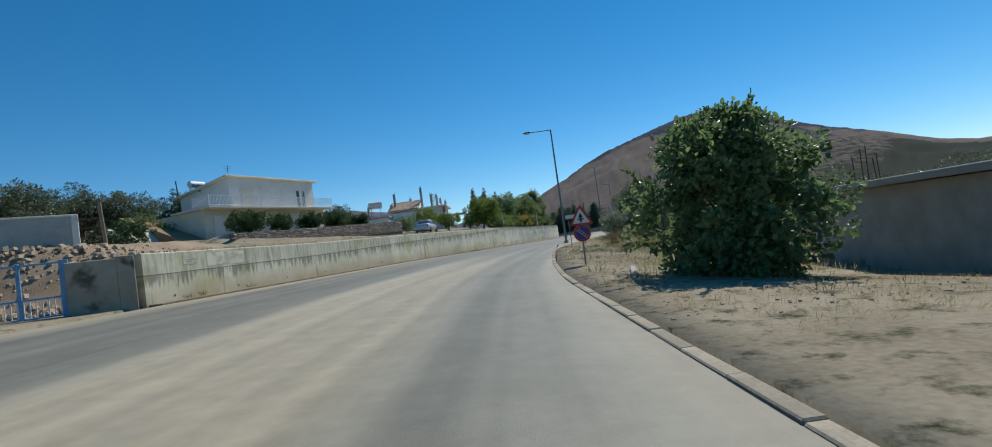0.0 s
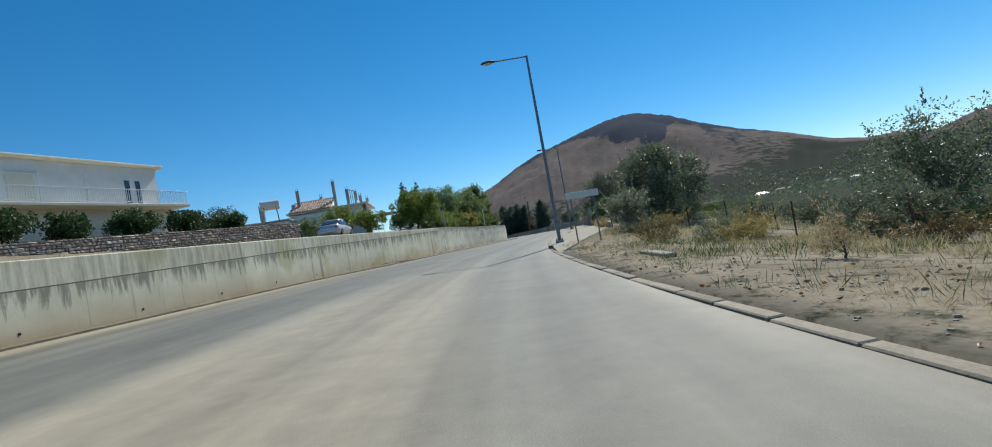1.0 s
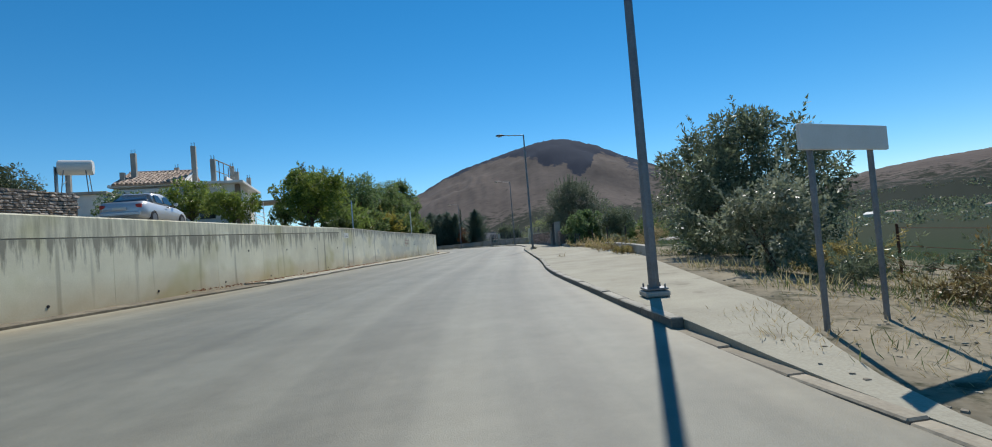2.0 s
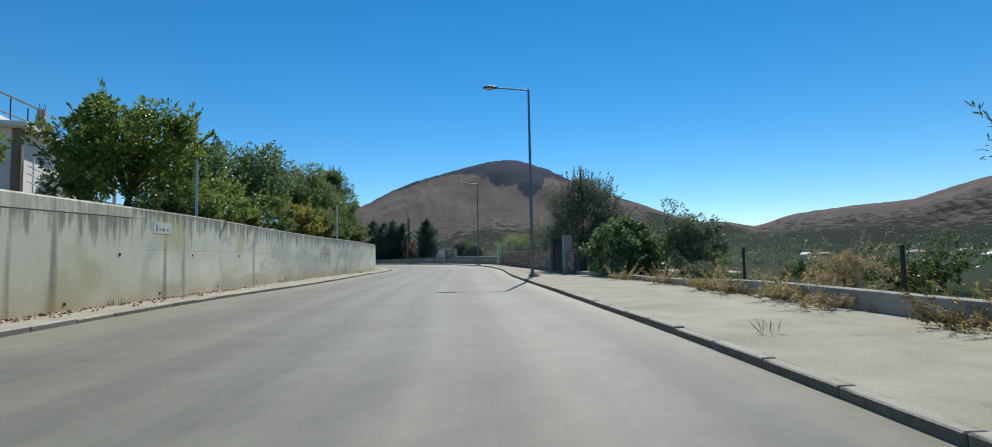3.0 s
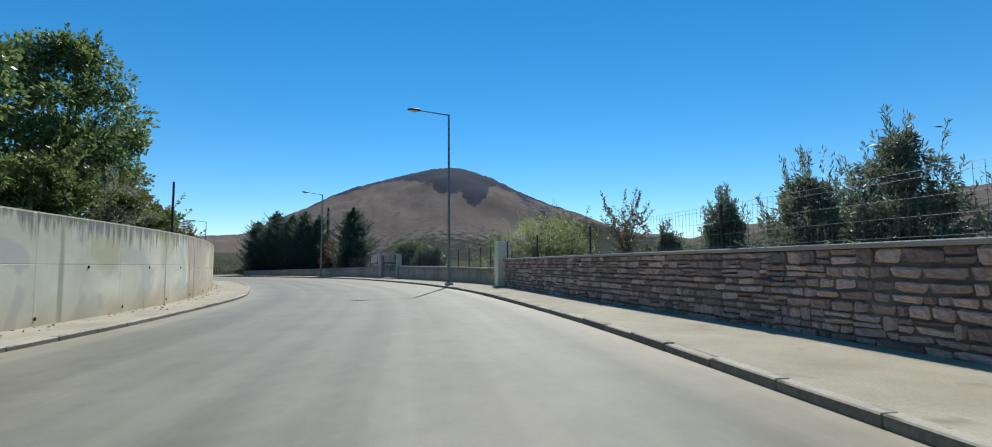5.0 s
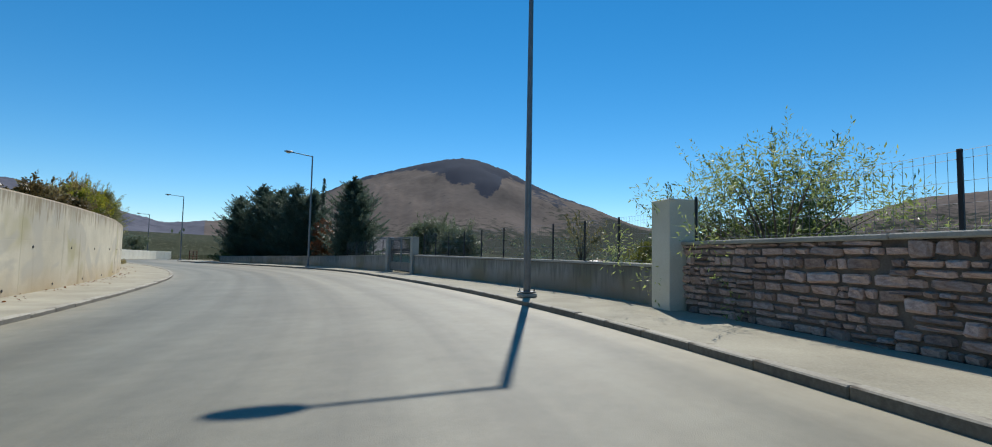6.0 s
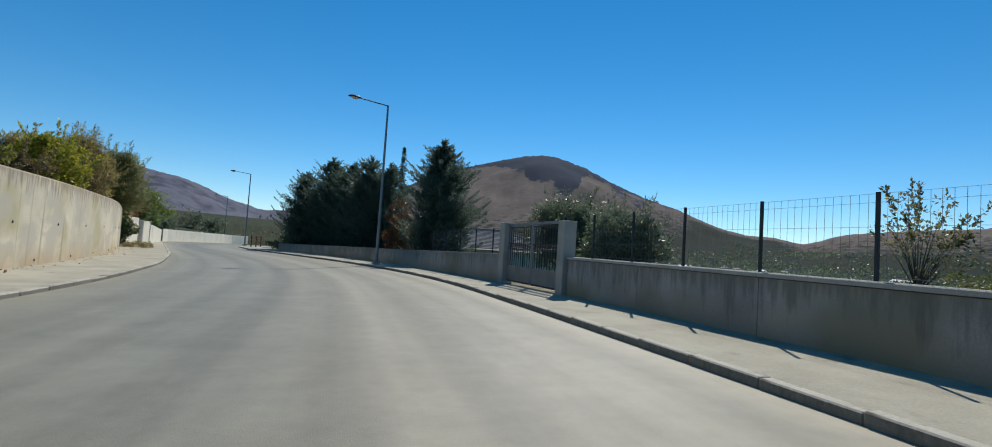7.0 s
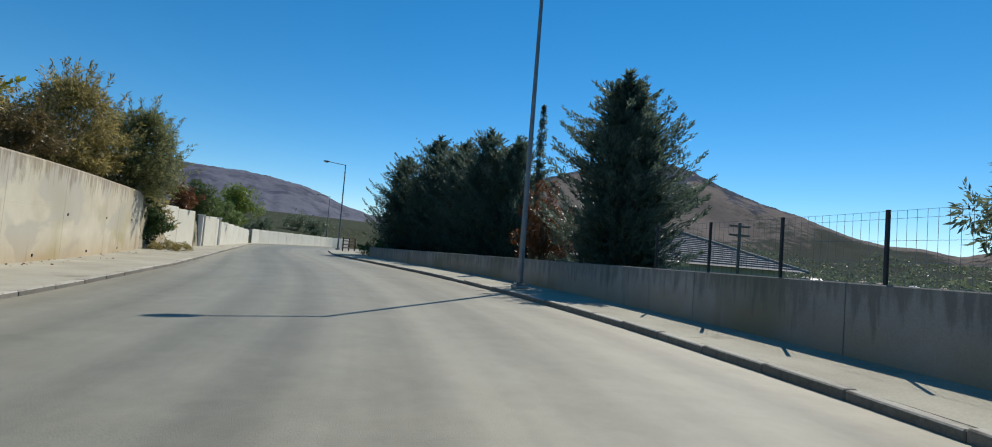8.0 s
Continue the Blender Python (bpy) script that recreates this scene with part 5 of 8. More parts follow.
# the groves go on up the lower slopes
slope = bpy.data.objects["hills"].data
more = []
seen = [[slope.vertices[k].co.copy() for k in f.vertices] for f in slope.polygons if len(f.vertices) == 4 and f.center.x > 500 and f.center.z < 48 and math.hypot(f.center.x, f.center.y) < 2300]
for k in range(3600):
    ring = seen[int(rng.integers(0, len(seen)))]
    u, v = rng.random(2)
    c = ring[0].lerp(ring[1], u).lerp(ring[3].lerp(ring[2], u), v)
    x, yy = c.x, c.y
    if noise.noise(Vector((x * 0.006, yy * 0.006, 8.0))) < -0.15:
        continue
    w = rng.uniform(3.0, 6.5)
    for q in range(7):
        more.append((x + rng.normal(0, w * 0.6), yy + rng.normal(0, w * 0.6), c.z + abs(rng.normal(0.2, 0.4)) * w))
        sizes.append(w * 0.8)
pts = np.concatenate([pts, np.array(more)])
woods = leaf_mesh("far_woods", pts, np.tile(np.array([0.0, 0.0, 0.6]), (len(pts), 1)), np.array(sizes), 0.55, rng, LEAF_OLIVE, None, 0.8)
tagged(woods, "scattered dark olive groves in the far valley", "trees", kind="stuff")


def distant_house(x, y, w, d, h, ang, roof_mat):
    z = ground_z(x, y) - 0.3
    ob = thing("distant_house", pose(x, y, z, 0, 0, ang), "small pale house far off in the valley", "house", "houses in the valley")
    boxpart("wall", (0, 0, h / 2), (w, d, h), CREAM, ob)
    bm = B()
    v = [bm.verts.new(p) for p in ((-w * 0.55, -d * 0.58, h), (w * 0.55, -d * 0.58, h), (w * 0.55, d * 0.58, h), (-w * 0.55, d * 0.58, h), (-w * 0.3, 0, h + d * 0.22), (w * 0.3, 0, h + d * 0.22))]
    for f in ((0, 1, 5, 4), (1, 2, 5), (2, 3, 4, 5), (3, 0, 4), (3, 2, 1, 0)):
        bm.faces.new([v[i] for i in f])
    part("roof", bm, roof_mat, ob)
    for k in (-0.25, 0.25):
        boxpart("window", (w * k, -d / 2 - 0.02, h * 0.55), (w * 0.14, 0.05, h * 0.3), GLASS, ob)


rr = random.Random(41)
for i in range(26):
    a = radians(rr.uniform(36, 84))
    r = rr.uniform(420, 1050)
    distant_house(12 + r * math.sin(a), 62 + r * math.cos(a), rr.uniform(8, 16), rr.uniform(7, 10), rr.uniform(2.4, 3.4), rr.uniform(0, 180), SIGNWHITE if i % 4 == 0 else TILE)

# what grows in the gap at the wall's end
tree(7.35, 139.75, 2.2, 0.85, "shrub", "dense dark shrub filling the gap in the wall", "shrub", LEAF_DARK, 180, 0.08, 0.45, 34, 200, 0.02, z=left_z(139.7) + 0.1)
tree(8.3, 139.7, 0.45, 1.1, "brush_pile", "low pile of dry cut branches beside the pavement", "brush", LEAF_TAMARISK, 181, 0.09, 0.2, 20, 120, 0.02, z=left_z(139.7) + 0.1)
tree(4.3, 151.6, 2.3, 1.1, "shrub", "green shrub hanging over the low wall", "shrub", LEAF_GREEN, 182, 0.10, 0.5, 24, 150, 0.03)
tree(2.6, 160.5, 2.0, 1.5, "shrub", "green shrub behind the low wall", "shrub", LEAF_POPLAR, 183, 0.10, 0.5, 24, 150, 0.03)

tree(6.0, 140.6, 3.1, 1.6, "tamarisk", "low dense tamarisk behind the end of the wall", "tree", LEAF_TAMARISK, 184, 0.13, 0.3, 50, 320, 0.0, sprigs=1.0, z=left_z(140) + 0.1, most=14000)
# undergrowth that closes the view under the crowns on the bank
for i, (y, d, h, r, m) in enumerate(((79.5, 1.6, 1.3, 1.1, 0), (85.0, 1.5, 1.5, 1.3, 1), (87.6, 2.6, 1.8, 1.5, 2), (91.0, 1.7, 1.5, 1.3, 0), (96.0, 1.8, 1.6, 1.4, 1), (99.0, 1.6, 1.2, 1.1, 2), (72.5, 1.8, 1.1, 1.1, 1), (66.0, 1.6, 0.9, 1.0, 0), (110.0, 1.5, 0.8, 0.9, 3), (114.0, 1.4, 0.9, 1.0, 3), (119.0, 1.6, 1.0, 1.0, 1), (122.0, 1.4, 0.9, 0.9, 3))):
    tree(wall_x(y) - d, y, h, r, "shrub", ("green leafy undergrowth on the bank", "yellowing undergrowth on the bank", "dark leafy undergrowth on the bank", "dry browning undergrowth on the bank")[m], "shrub", (LEAF_GREEN, LEAF_YELLOW, LEAF_POPLAR, LEAF_AUTUMN)[m], 200 + i, 0.09, 0.45, 24, 170, 0.03, sprigs=0.5, group="undergrowth on the bank")
tree(3.4, 86.4, 4.4, 2.0, "poplar_tree", "leafy green tree above the wall", "tree", LEAF_POPLAR, 220, 0.12, 0.5, 46, 190, 0.1)
# dry bushes along the field fence
for i, (x, y, h, r, m) in enumerate(((8.6, 30.5, 0.8, 0.9, 0), (9.8, 33.5, 0.9, 1.1, 1), (11.5, 34.5, 1.1, 1.2, 0), (7.6, 33.8, 0.5, 0.8, 2), (12.8, 30.0, 1.2, 1.5, 1), (16.5, 33.0, 1.6, 1.9, 1), (10.5, 26.0, 0.7, 1.0, 2), (14.0, 24.5, 0.9, 1.3, 0), (9.0, 38.6, 0.7, 0.9, 1), (11.2, 40.8, 0.8, 1.0, 0), (18.0, 39.0, 1.6, 1.8, 1), (17.5, 28.0, 1.3, 1.7, 1), (8.4, 36.2, 0.6, 0.9, 2))):
    tree(x, y, h, r, "dry_bush", ("straw-coloured dry bush on the verge", "grey-green scrub bush on the verge", "rust-brown dry weeds on the verge")[m], "bush", (LEAF_TAMARISK, LEAF_OLIVE, LEAF_AUTUMN)[m], 240 + i, 0.07, 0.25, 24, 80, 0.02, sprigs=1.0, group="dry bushes on the verge")
# dry weeds and creepers at the foot of the parapet
for i, (y, d, h, r, m) in enumerate(((57.6, 0.2, 0.35, 0.6, LEAF_TAMARISK), (56.6, 0.2, 0.4, 0.6, LEAF_DRY), (50.2, 0.25, 0.35, 0.7, LEAF_TAMARISK), (51.0, 0.2, 0.3, 0.6, LEAF_AUTUMN), (63.5, 0.2, 0.3, 0.6, LEAF_DRY), (60.5, 0.2, 0.3, 0.5, LEAF_DRY), (53.4, 0.25, 0.3, 0.8, LEAF_DRY), (54.6, 0.2, 0.35, 0.7, LEAF_TAMARISK))):
    tree(pave_x(y) - d, y, h, r, "weed_clump", "dry tangled weeds at the foot of the parapet", "weeds", m, 260 + i, 0.05, 0.25, 24, 90, 0.02, z=right_z(y) + 0.2, sprigs=1.2, group="weeds along the parapet")
for i in range(14):
    rq = random.Random(500 + i)
    x, y = rq.uniform(13.5, 27), rq.uniform(22, 43)
    tree(x, y, rq.uniform(0.8, 1.6), rq.uniform(1.0, 1.9), "scrub_bush", "dark grey-green scrub bush in the dry field", "bush", LEAF_OLIVE if i % 3 else LEAF_DARK, 280 + i, 0.08, 0.35, 28, 130, 0.02, sprigs=0.5, group="scrub bushes in the dry field", most=6000)

# ---------------------------------------------------------------- the white house above the wall
def frame_matrix(x, y, z, dx, dy):
    return Matrix.Translation((x, y, z)) @ Matrix.Rotation(math.atan2(dy, dx), 4, "Z")


def white_house():
    """Two storeys on a terrace: a deep balcony runs the whole front, and the thin roof falls to the back."""
    ob = thing("house", frame_matrix(-23.9, 42.3, 4.93, 6.08, 13.76), "white two-storey house with a long balcony and thin sloping roof", "house")
    boxpart("ground_floor_wall", (6.95, 4.4, 0.6), (13.9, 8.4, 3.3), CREAM, ob, 0.02, "cream ground floor wall")
    bm = B()
    v = [bm.verts.new(p) for p in ((3.6, 1.3, 2.39), (14.0, 1.3, 2.39), (14.0, 8.1, 2.39), (3.6, 8.1, 2.39), (3.6, 1.3, 5.36), (14.0, 1.3, 5.36), (14.0, 8.1, 4.42), (3.6, 8.1, 4.42))]
    for f in ((3, 2, 1, 0), (4, 5, 6, 7), (0, 1, 5, 4), (1, 2, 6, 5), (2, 3, 7, 6), (3, 0, 4, 7)):
        bm.faces.new([v[k] for k in f])
    part("upper_wall", bm, PLASTER, ob)
    boxpart("balcony_slab", (7.05, 1.5, 2.31), (14.7, 5.0, 0.17), CREAM, ob, 0.02)
    bm = B()
    box(bm, (0, 0, 0), (11.3, 7.7, 0.14), Matrix.Translation((8.75, 4.72, 4.98)) @ Matrix.Rotation(radians(-7.9), 4, "X"), 0.03)
    part("roof", bm, CREAM, ob, "thin cream roof slab")
    # openings of the upper floor, in shade behind the balcony
    d = boxpart("door", (5.5, 1.285, 2.4 + 1.05), (1.4, 0.05, 2.1), CREAM, ob, 0.01, "pale balcony door")
    boxpart("frame", (5.5, 1.27, 4.54), (1.54, 0.07, 0.08), PLASTER, d, 0.005)
    for x in (11.75, 12.5):
        w = boxpart("window", (x, 1.28, 3.55), (0.34, 0.05, 1.75), GLASS, ob, 0.01, "narrow dark balcony window")
        boxpart("frame", (x, 1.27, 4.46), (0.46, 0.07, 0.07), PLASTER, w, 0.005)
    d = boxpart("cellar_door", (1.3, 0.18, 0.75), (0.95, 0.05, 2.0), PLASTER, ob, 0.01, "plain pale door")
    boxpart("frame", (1.3, 0.17, 1.79), (1.1, 0.07, 0.07), CREAM, d, 0.005)
    # balcony rail
    rail = boxpart("balcony_rail", (7.05, -0.92, 3.30), (14.7, 0.05, 0.05), WHITESTEEL, ob, 0.008, "white steel balcony rail")
    boxpart("side_rail", (-0.27, 0.2, 3.30), (0.05, 2.2, 0.05), WHITESTEEL, ob, 0.008)
    boxpart("lower_rail", (7.05, -0.92, 2.50), (14.7, 0.04, 0.04), WHITESTEEL, ob, 0.006)
    first = boxpart("baluster", (0, 0, 0), (0.035, 0.02, 0.80), WHITESTEEL, rail)
    first.location = (-0.2, -0.92, 2.90)
    me = first.data
    for i in range(1, 111):
        b = new("baluster", me)
        b.parent = rail
        b.location = (-0.2 + i * 0.131, -0.92, 2.90)
    for i in range(16):
        b = new("baluster", me)
        b.parent = rail
        b.location = (-0.27, -0.85 + i * 0.13, 2.90)
        b.rotation_euler = (0, 0, radians(90))
    for x in (-0.25, 1.95):
        tubepart("rail_post", ((x, -0.92, 2.39), (x, -0.92, 3.34)), 0.04, WHITESTEEL, ob)
    for x in (2.9, 5.05, 7.5, 10.25):
        tubepart("awning_post", ((x, -0.86, 2.39), (x, -0.86, 4.18)), 0.03, WHITESTEEL, ob)
    return ob


white_house()


def solar_heater(m):
    ob = thing("solar_water_heater", m, "solar water heater with a pale horizontal tank on the roof", "solar heater")
    bm = B()
    tube(bm, (-0.75, 0, 0.95), (0.75, 0, 0.95), 0.33, seg=18)
    bmesh.ops.bevel(bm, geom=[e for e in bm.edges if e.calc_face_angle(0) > 1.0], offset=0.05, segments=2, affect="EDGES")
    part("tank", bm, WHITESTEEL, ob)
    bm = B()
    box(bm, (0, 0, 0), (1.5, 1.3, 0.08), Matrix.Translation((0, -0.85, 0.5)) @ Matrix.Rotation(radians(38), 4, "X"), 0.01)
    part("collector", bm, GLASS, ob, "dark glass collector panel")
    for x in (-0.6, 0.6):
        tubepart("leg", ((x, 0.1, 0), (x, 0.1, 0.7)), 0.025, STEEL, ob, 6)
        tubepart("leg", ((x, -1.3, 0), (x, 0.1, 0.6)), 0.02, STEEL, ob, 6)
    return ob


solar_heater(frame_matrix(-28.06, 48.73, 9.58, 6.08, 13.76))


def antenna(x, y, z, h):
    ob = thing("antenna", pose(x, y, z), "thin roof antenna with a short crossbar", "antenna")
    tubepart("mast", ((0, 0, 0), (0, 0, h)), 0.02, DARKSTEEL, ob, 6)
    for k in (0.55, 0.75, 0.92):
        tubepart("element", ((-0.3 * k, -0.2, h * k), (0.3 * k, 0.2, h * k)), 0.01, DARKSTEEL, ob, 5)
    return ob


antenna(-23.66, 46.30, 10.36, 1.1)
ob = thing("vent_pipe", pose(-29.84, 48.64, 9.30, 0, -4, 0), "dark vent pipe beside the roof", "pipe")
tubepart("pipe", ((0, 0, 0), (0, 0, 1.85)), 0.05, DARKSTEEL, ob, 8)
# added wedge, coloured dark to stand for the shaded bank against the house
ob = thing("shade_wedge", frame_matrix(-23.4, 41.6, 2.9, 5.6, 14.5), "dark wedge standing in for the shaded bank at the end of the house", "ramp")
bm = B()
v = [bm.verts.new(p) for p in ((0.42, -0.6, 0.0), (0.42, 8.2, 0.0), (0.42, 8.2, 4.6), (0.42, -0.6, 1.2), (-1.6, -0.6, 0.0), (-1.6, 8.2, 0.0), (-1.6, 8.2, 4.6), (-1.6, -0.6, 1.2))]
for f in ((0, 1, 2, 3), (7, 6, 5, 4), (0, 3, 7, 4), (1, 5, 6, 2), (3, 2, 6, 7), (0, 4, 5, 1)):
    bm.faces.new([v[i] for i in f])
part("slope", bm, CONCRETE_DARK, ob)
bm = B()
v = [bm.verts.new(p) for p in ((-1.62, 1.5, 0.0), (-1.62, 9.5, 0.0), (-1.62, 9.5, 3.9), (-1.62, 5.0, 3.4), (-3.6, 1.5, 0.0), (-3.6, 9.5, 0.0), (-3.6, 9.5, 3.7), (-3.6, 5.0, 3.2))]
for f in ((0, 1, 2, 3), (7, 6, 5, 4), (0, 3, 7, 4), (1, 5, 6, 2), (3, 2, 6, 7), (0, 4, 5, 1)):
    bm.faces.new([v[i] for i in f])
part("wing_wall", bm, CREAM, ob, "pale plastered wing wall")
ob = thing("ramp", frame_matrix(-20.6, 37.6, 3.3, 5.6, 14.5), "pale concrete ramp up to the house", "ramp")
bm = B()
box(bm, (0, 0, 0), (5.0, 2.2, 0.18), Matrix.Translation((0.2, 1.2, 0.75)) @ Matrix.Rotation(radians(-14), 4, "Y"), 0.02)
part("slab", bm, CONCRETE_PLAIN, ob)


# ---------------------------------------------------------------- stones laid in courses
def stone_mesh(l, h, d, rng, seed_name="stone"):
    """One rough block: a box with knocked-off corners, slightly swollen face."""
    bm = B()
    r = bmesh.ops.create_cube(bm, size=1.0)
    bmesh.ops.scale(bm, vec=(l, d, h), verts=bm.verts)
    bmesh.ops.bevel(bm, geom=bm.edges[:], offset=min(l, h) * 0.16, segments=1, affect="EDGES")
    for v in bm.verts:
        v.co += Vector((rng.uniform(-1, 1) * l * 0.05, rng.uniform(-1, 1) * d * 0.08, rng.uniform(-1, 1) * h * 0.09))
    me = bpy.data.meshes.new(seed_name)
    bm.to_mesh(me)
    bm.free()
    return me


def stone_wall(name, label, a, b, height, course, long_min, long_max, mat, base_z, thick=0.45, limit=300, near=(0.0, 1.0), seed=5):
    """A rubble wall: a mortar core and proud stones on the road face and top, the nearest as parts."""
    rng = random.Random(seed)
    a, b = Vector((*a, 0)), Vector((*b, 0))
    d = (b - a).normalized()
    L = (b - a).length
    nrm = Vector((d.y, -d.x, 0))
    root = tagged(new(name), label, "wall", kind="structure")
    bm = B()
    ang = math.atan2(d.y, d.x)
    z0, z1 = base_z(0), base_z(1)
    n = max(2, int(L / 3))
    for i in range(n):
        f = (i + 0.5) / n
        p = a + d * L * f - nrm * thick / 2
        zb = z0 + (z1 - z0) * f
        box(bm, (0, 0, 0), (L / n + 0.004, thick - 0.06, height + 0.3), Matrix.Translation((p.x, p.y, zb + height / 2 - 0.15)) @ Matrix.Rotation(ang, 4, "Z"))
    part("core", bm, MORTAR, root)
    kinds = [stone_mesh(1.0, 1.0, 1.0, rng) for _ in range(10)]
    for k in kinds:
        k.materials.append(mat)
    slots = []
    z = 0.0
    while z < height - 0.02:
        h = min(course * rng.uniform(0.6, 1.5), height - z)
        if height - z - h < course * 0.5:
            h = height - z
        s = rng.uniform(-0.2, 0)
        while s < L:
            l = long_min + (long_max - long_min) * rng.random() ** 1.5
            c = s + l / 2
            if 0 <= c <= L:
                # some stones stand over two thin ones
                if h > course * 1.1 and rng.random() < 0.3:
                    q = h * rng.uniform(0.4, 0.6)
                    slots.append((c, z + q / 2, l - 0.02, q - 0.014))
                    slots.append((c, z + q + (h - q) / 2, l - 0.02, h - q - 0.014))
                else:
                    slots.append((c, z + h / 2, l - 0.022, h - 0.016))
            s += l
        z += h
    slots.sort(key=lambda q: abs(q[0] / L - (near[0] + near[1]) / 2))
    vs, fs = [], []
    for i, (c, zz, l, h) in enumerate(slots):
        f = c / L
        p = a + d * c - nrm * 0.10
        m = Matrix.Translation((p.x, p.y, z0 + (z1 - z0) * f + zz)) @ Matrix.Rotation(ang, 4, "Z") @ Matrix.Rotation(radians(rng.uniform(-3.5, 3.5)), 4, "Y") @ Matrix.Diagonal((l, 0.24 * rng.uniform(0.88, 1.2), h * rng.uniform(0.74, 1.03), 1))
        me = kinds[rng.randrange(10)]
        if i < limit:
            o = new("stone", me)
            o.parent = root
            o.matrix_world = m
        else:
            k = len(vs)
            vs += [tuple(m @ v.co) for v in me.vertices]
            fs += [tuple(k + q for q in pl.vertices) for pl in me.polygons]
    if vs:
        tagged(mesh_object("stones", vs, fs, mat, root), kind="stuff")
    return root


terrace = ((-18.98, 36.94), (-10.73, 58.44))
stone_wall("wall_terrace", "dry-stone terrace wall of pale and brown rubble", terrace[0], terrace[1], 1.15, 0.13, 0.18, 0.46, STONE, lambda f: 3.2 + 0.65 * f, 0.5, 300, (0.5, 1.0), 5)


# ---------------------------------------------------------------- the unfinished house
def tile_roof(parent, x0, x1, y0, y1, z0, z1, mat):
    """Two slopes of clay tiles laid in ribs, ridge along x."""
    ym = (y0 + y1) / 2
    bm = B()
    for s in (0, 1):
        ya = y0 if s == 0 else y1
        a = math.atan2(z1 - z0, ym - ya)
        l = math.hypot(z1 - z0, ym - ya)
        box(bm, (0, 0, 0), (x1 - x0, l, 0.08), Matrix.Translation(((x0 + x1) / 2, (ya + ym) / 2, (z0 + z1) / 2)) @ Matrix.Rotation(a, 4, "X"))
    roof = part("roof", bm, mat, parent, "low pitched roof of brown clay tiles")
    n = int((x1 - x0) / 0.28)
    bm = B()
    tube(bm, (0, 0, -0.5), (0, 0, 0.5), 0.13, 0.11, 6)
    me = bpy.data.meshes.new("tile")
    bm.to_mesh(me)
    bm.free()
    me.materials.append(mat)
    rows = 9
    for i in range(n):
        for r in range(rows):
            f0, f1 = r / rows, (r + 1) / rows
            p0 = Vector((x0 + 0.14 + i * 0.28, y0 + (ym - y0) * f0, z0 + (z1 - z0) * f0 + 0.05))
            p1 = Vector((x0 + 0.14 + i * 0.28, y0 + (ym - y0) * f1, z0 + (z1 - z0) * f1 + 0.05))
            o = new("tile", me)
            o.parent = roof
            o.matrix_basis = Matrix.Translation((p0 + p1) / 2 + Vector((random.uniform(-0.02, 0.02), 0, random.uniform(0, 0.03)))) @ (p1 - p0).to_track_quat("Z", "Y").to_matrix().to_4x4() @ Matrix.Diagonal((1, 1, (p1 - p0).length * 1.08, 1))
    tubepart("ridge", ((x0, ym, z1 + 0.06), (x1, ym, z1 + 0.06)), 0.13, mat, roof, 8)
    return roof


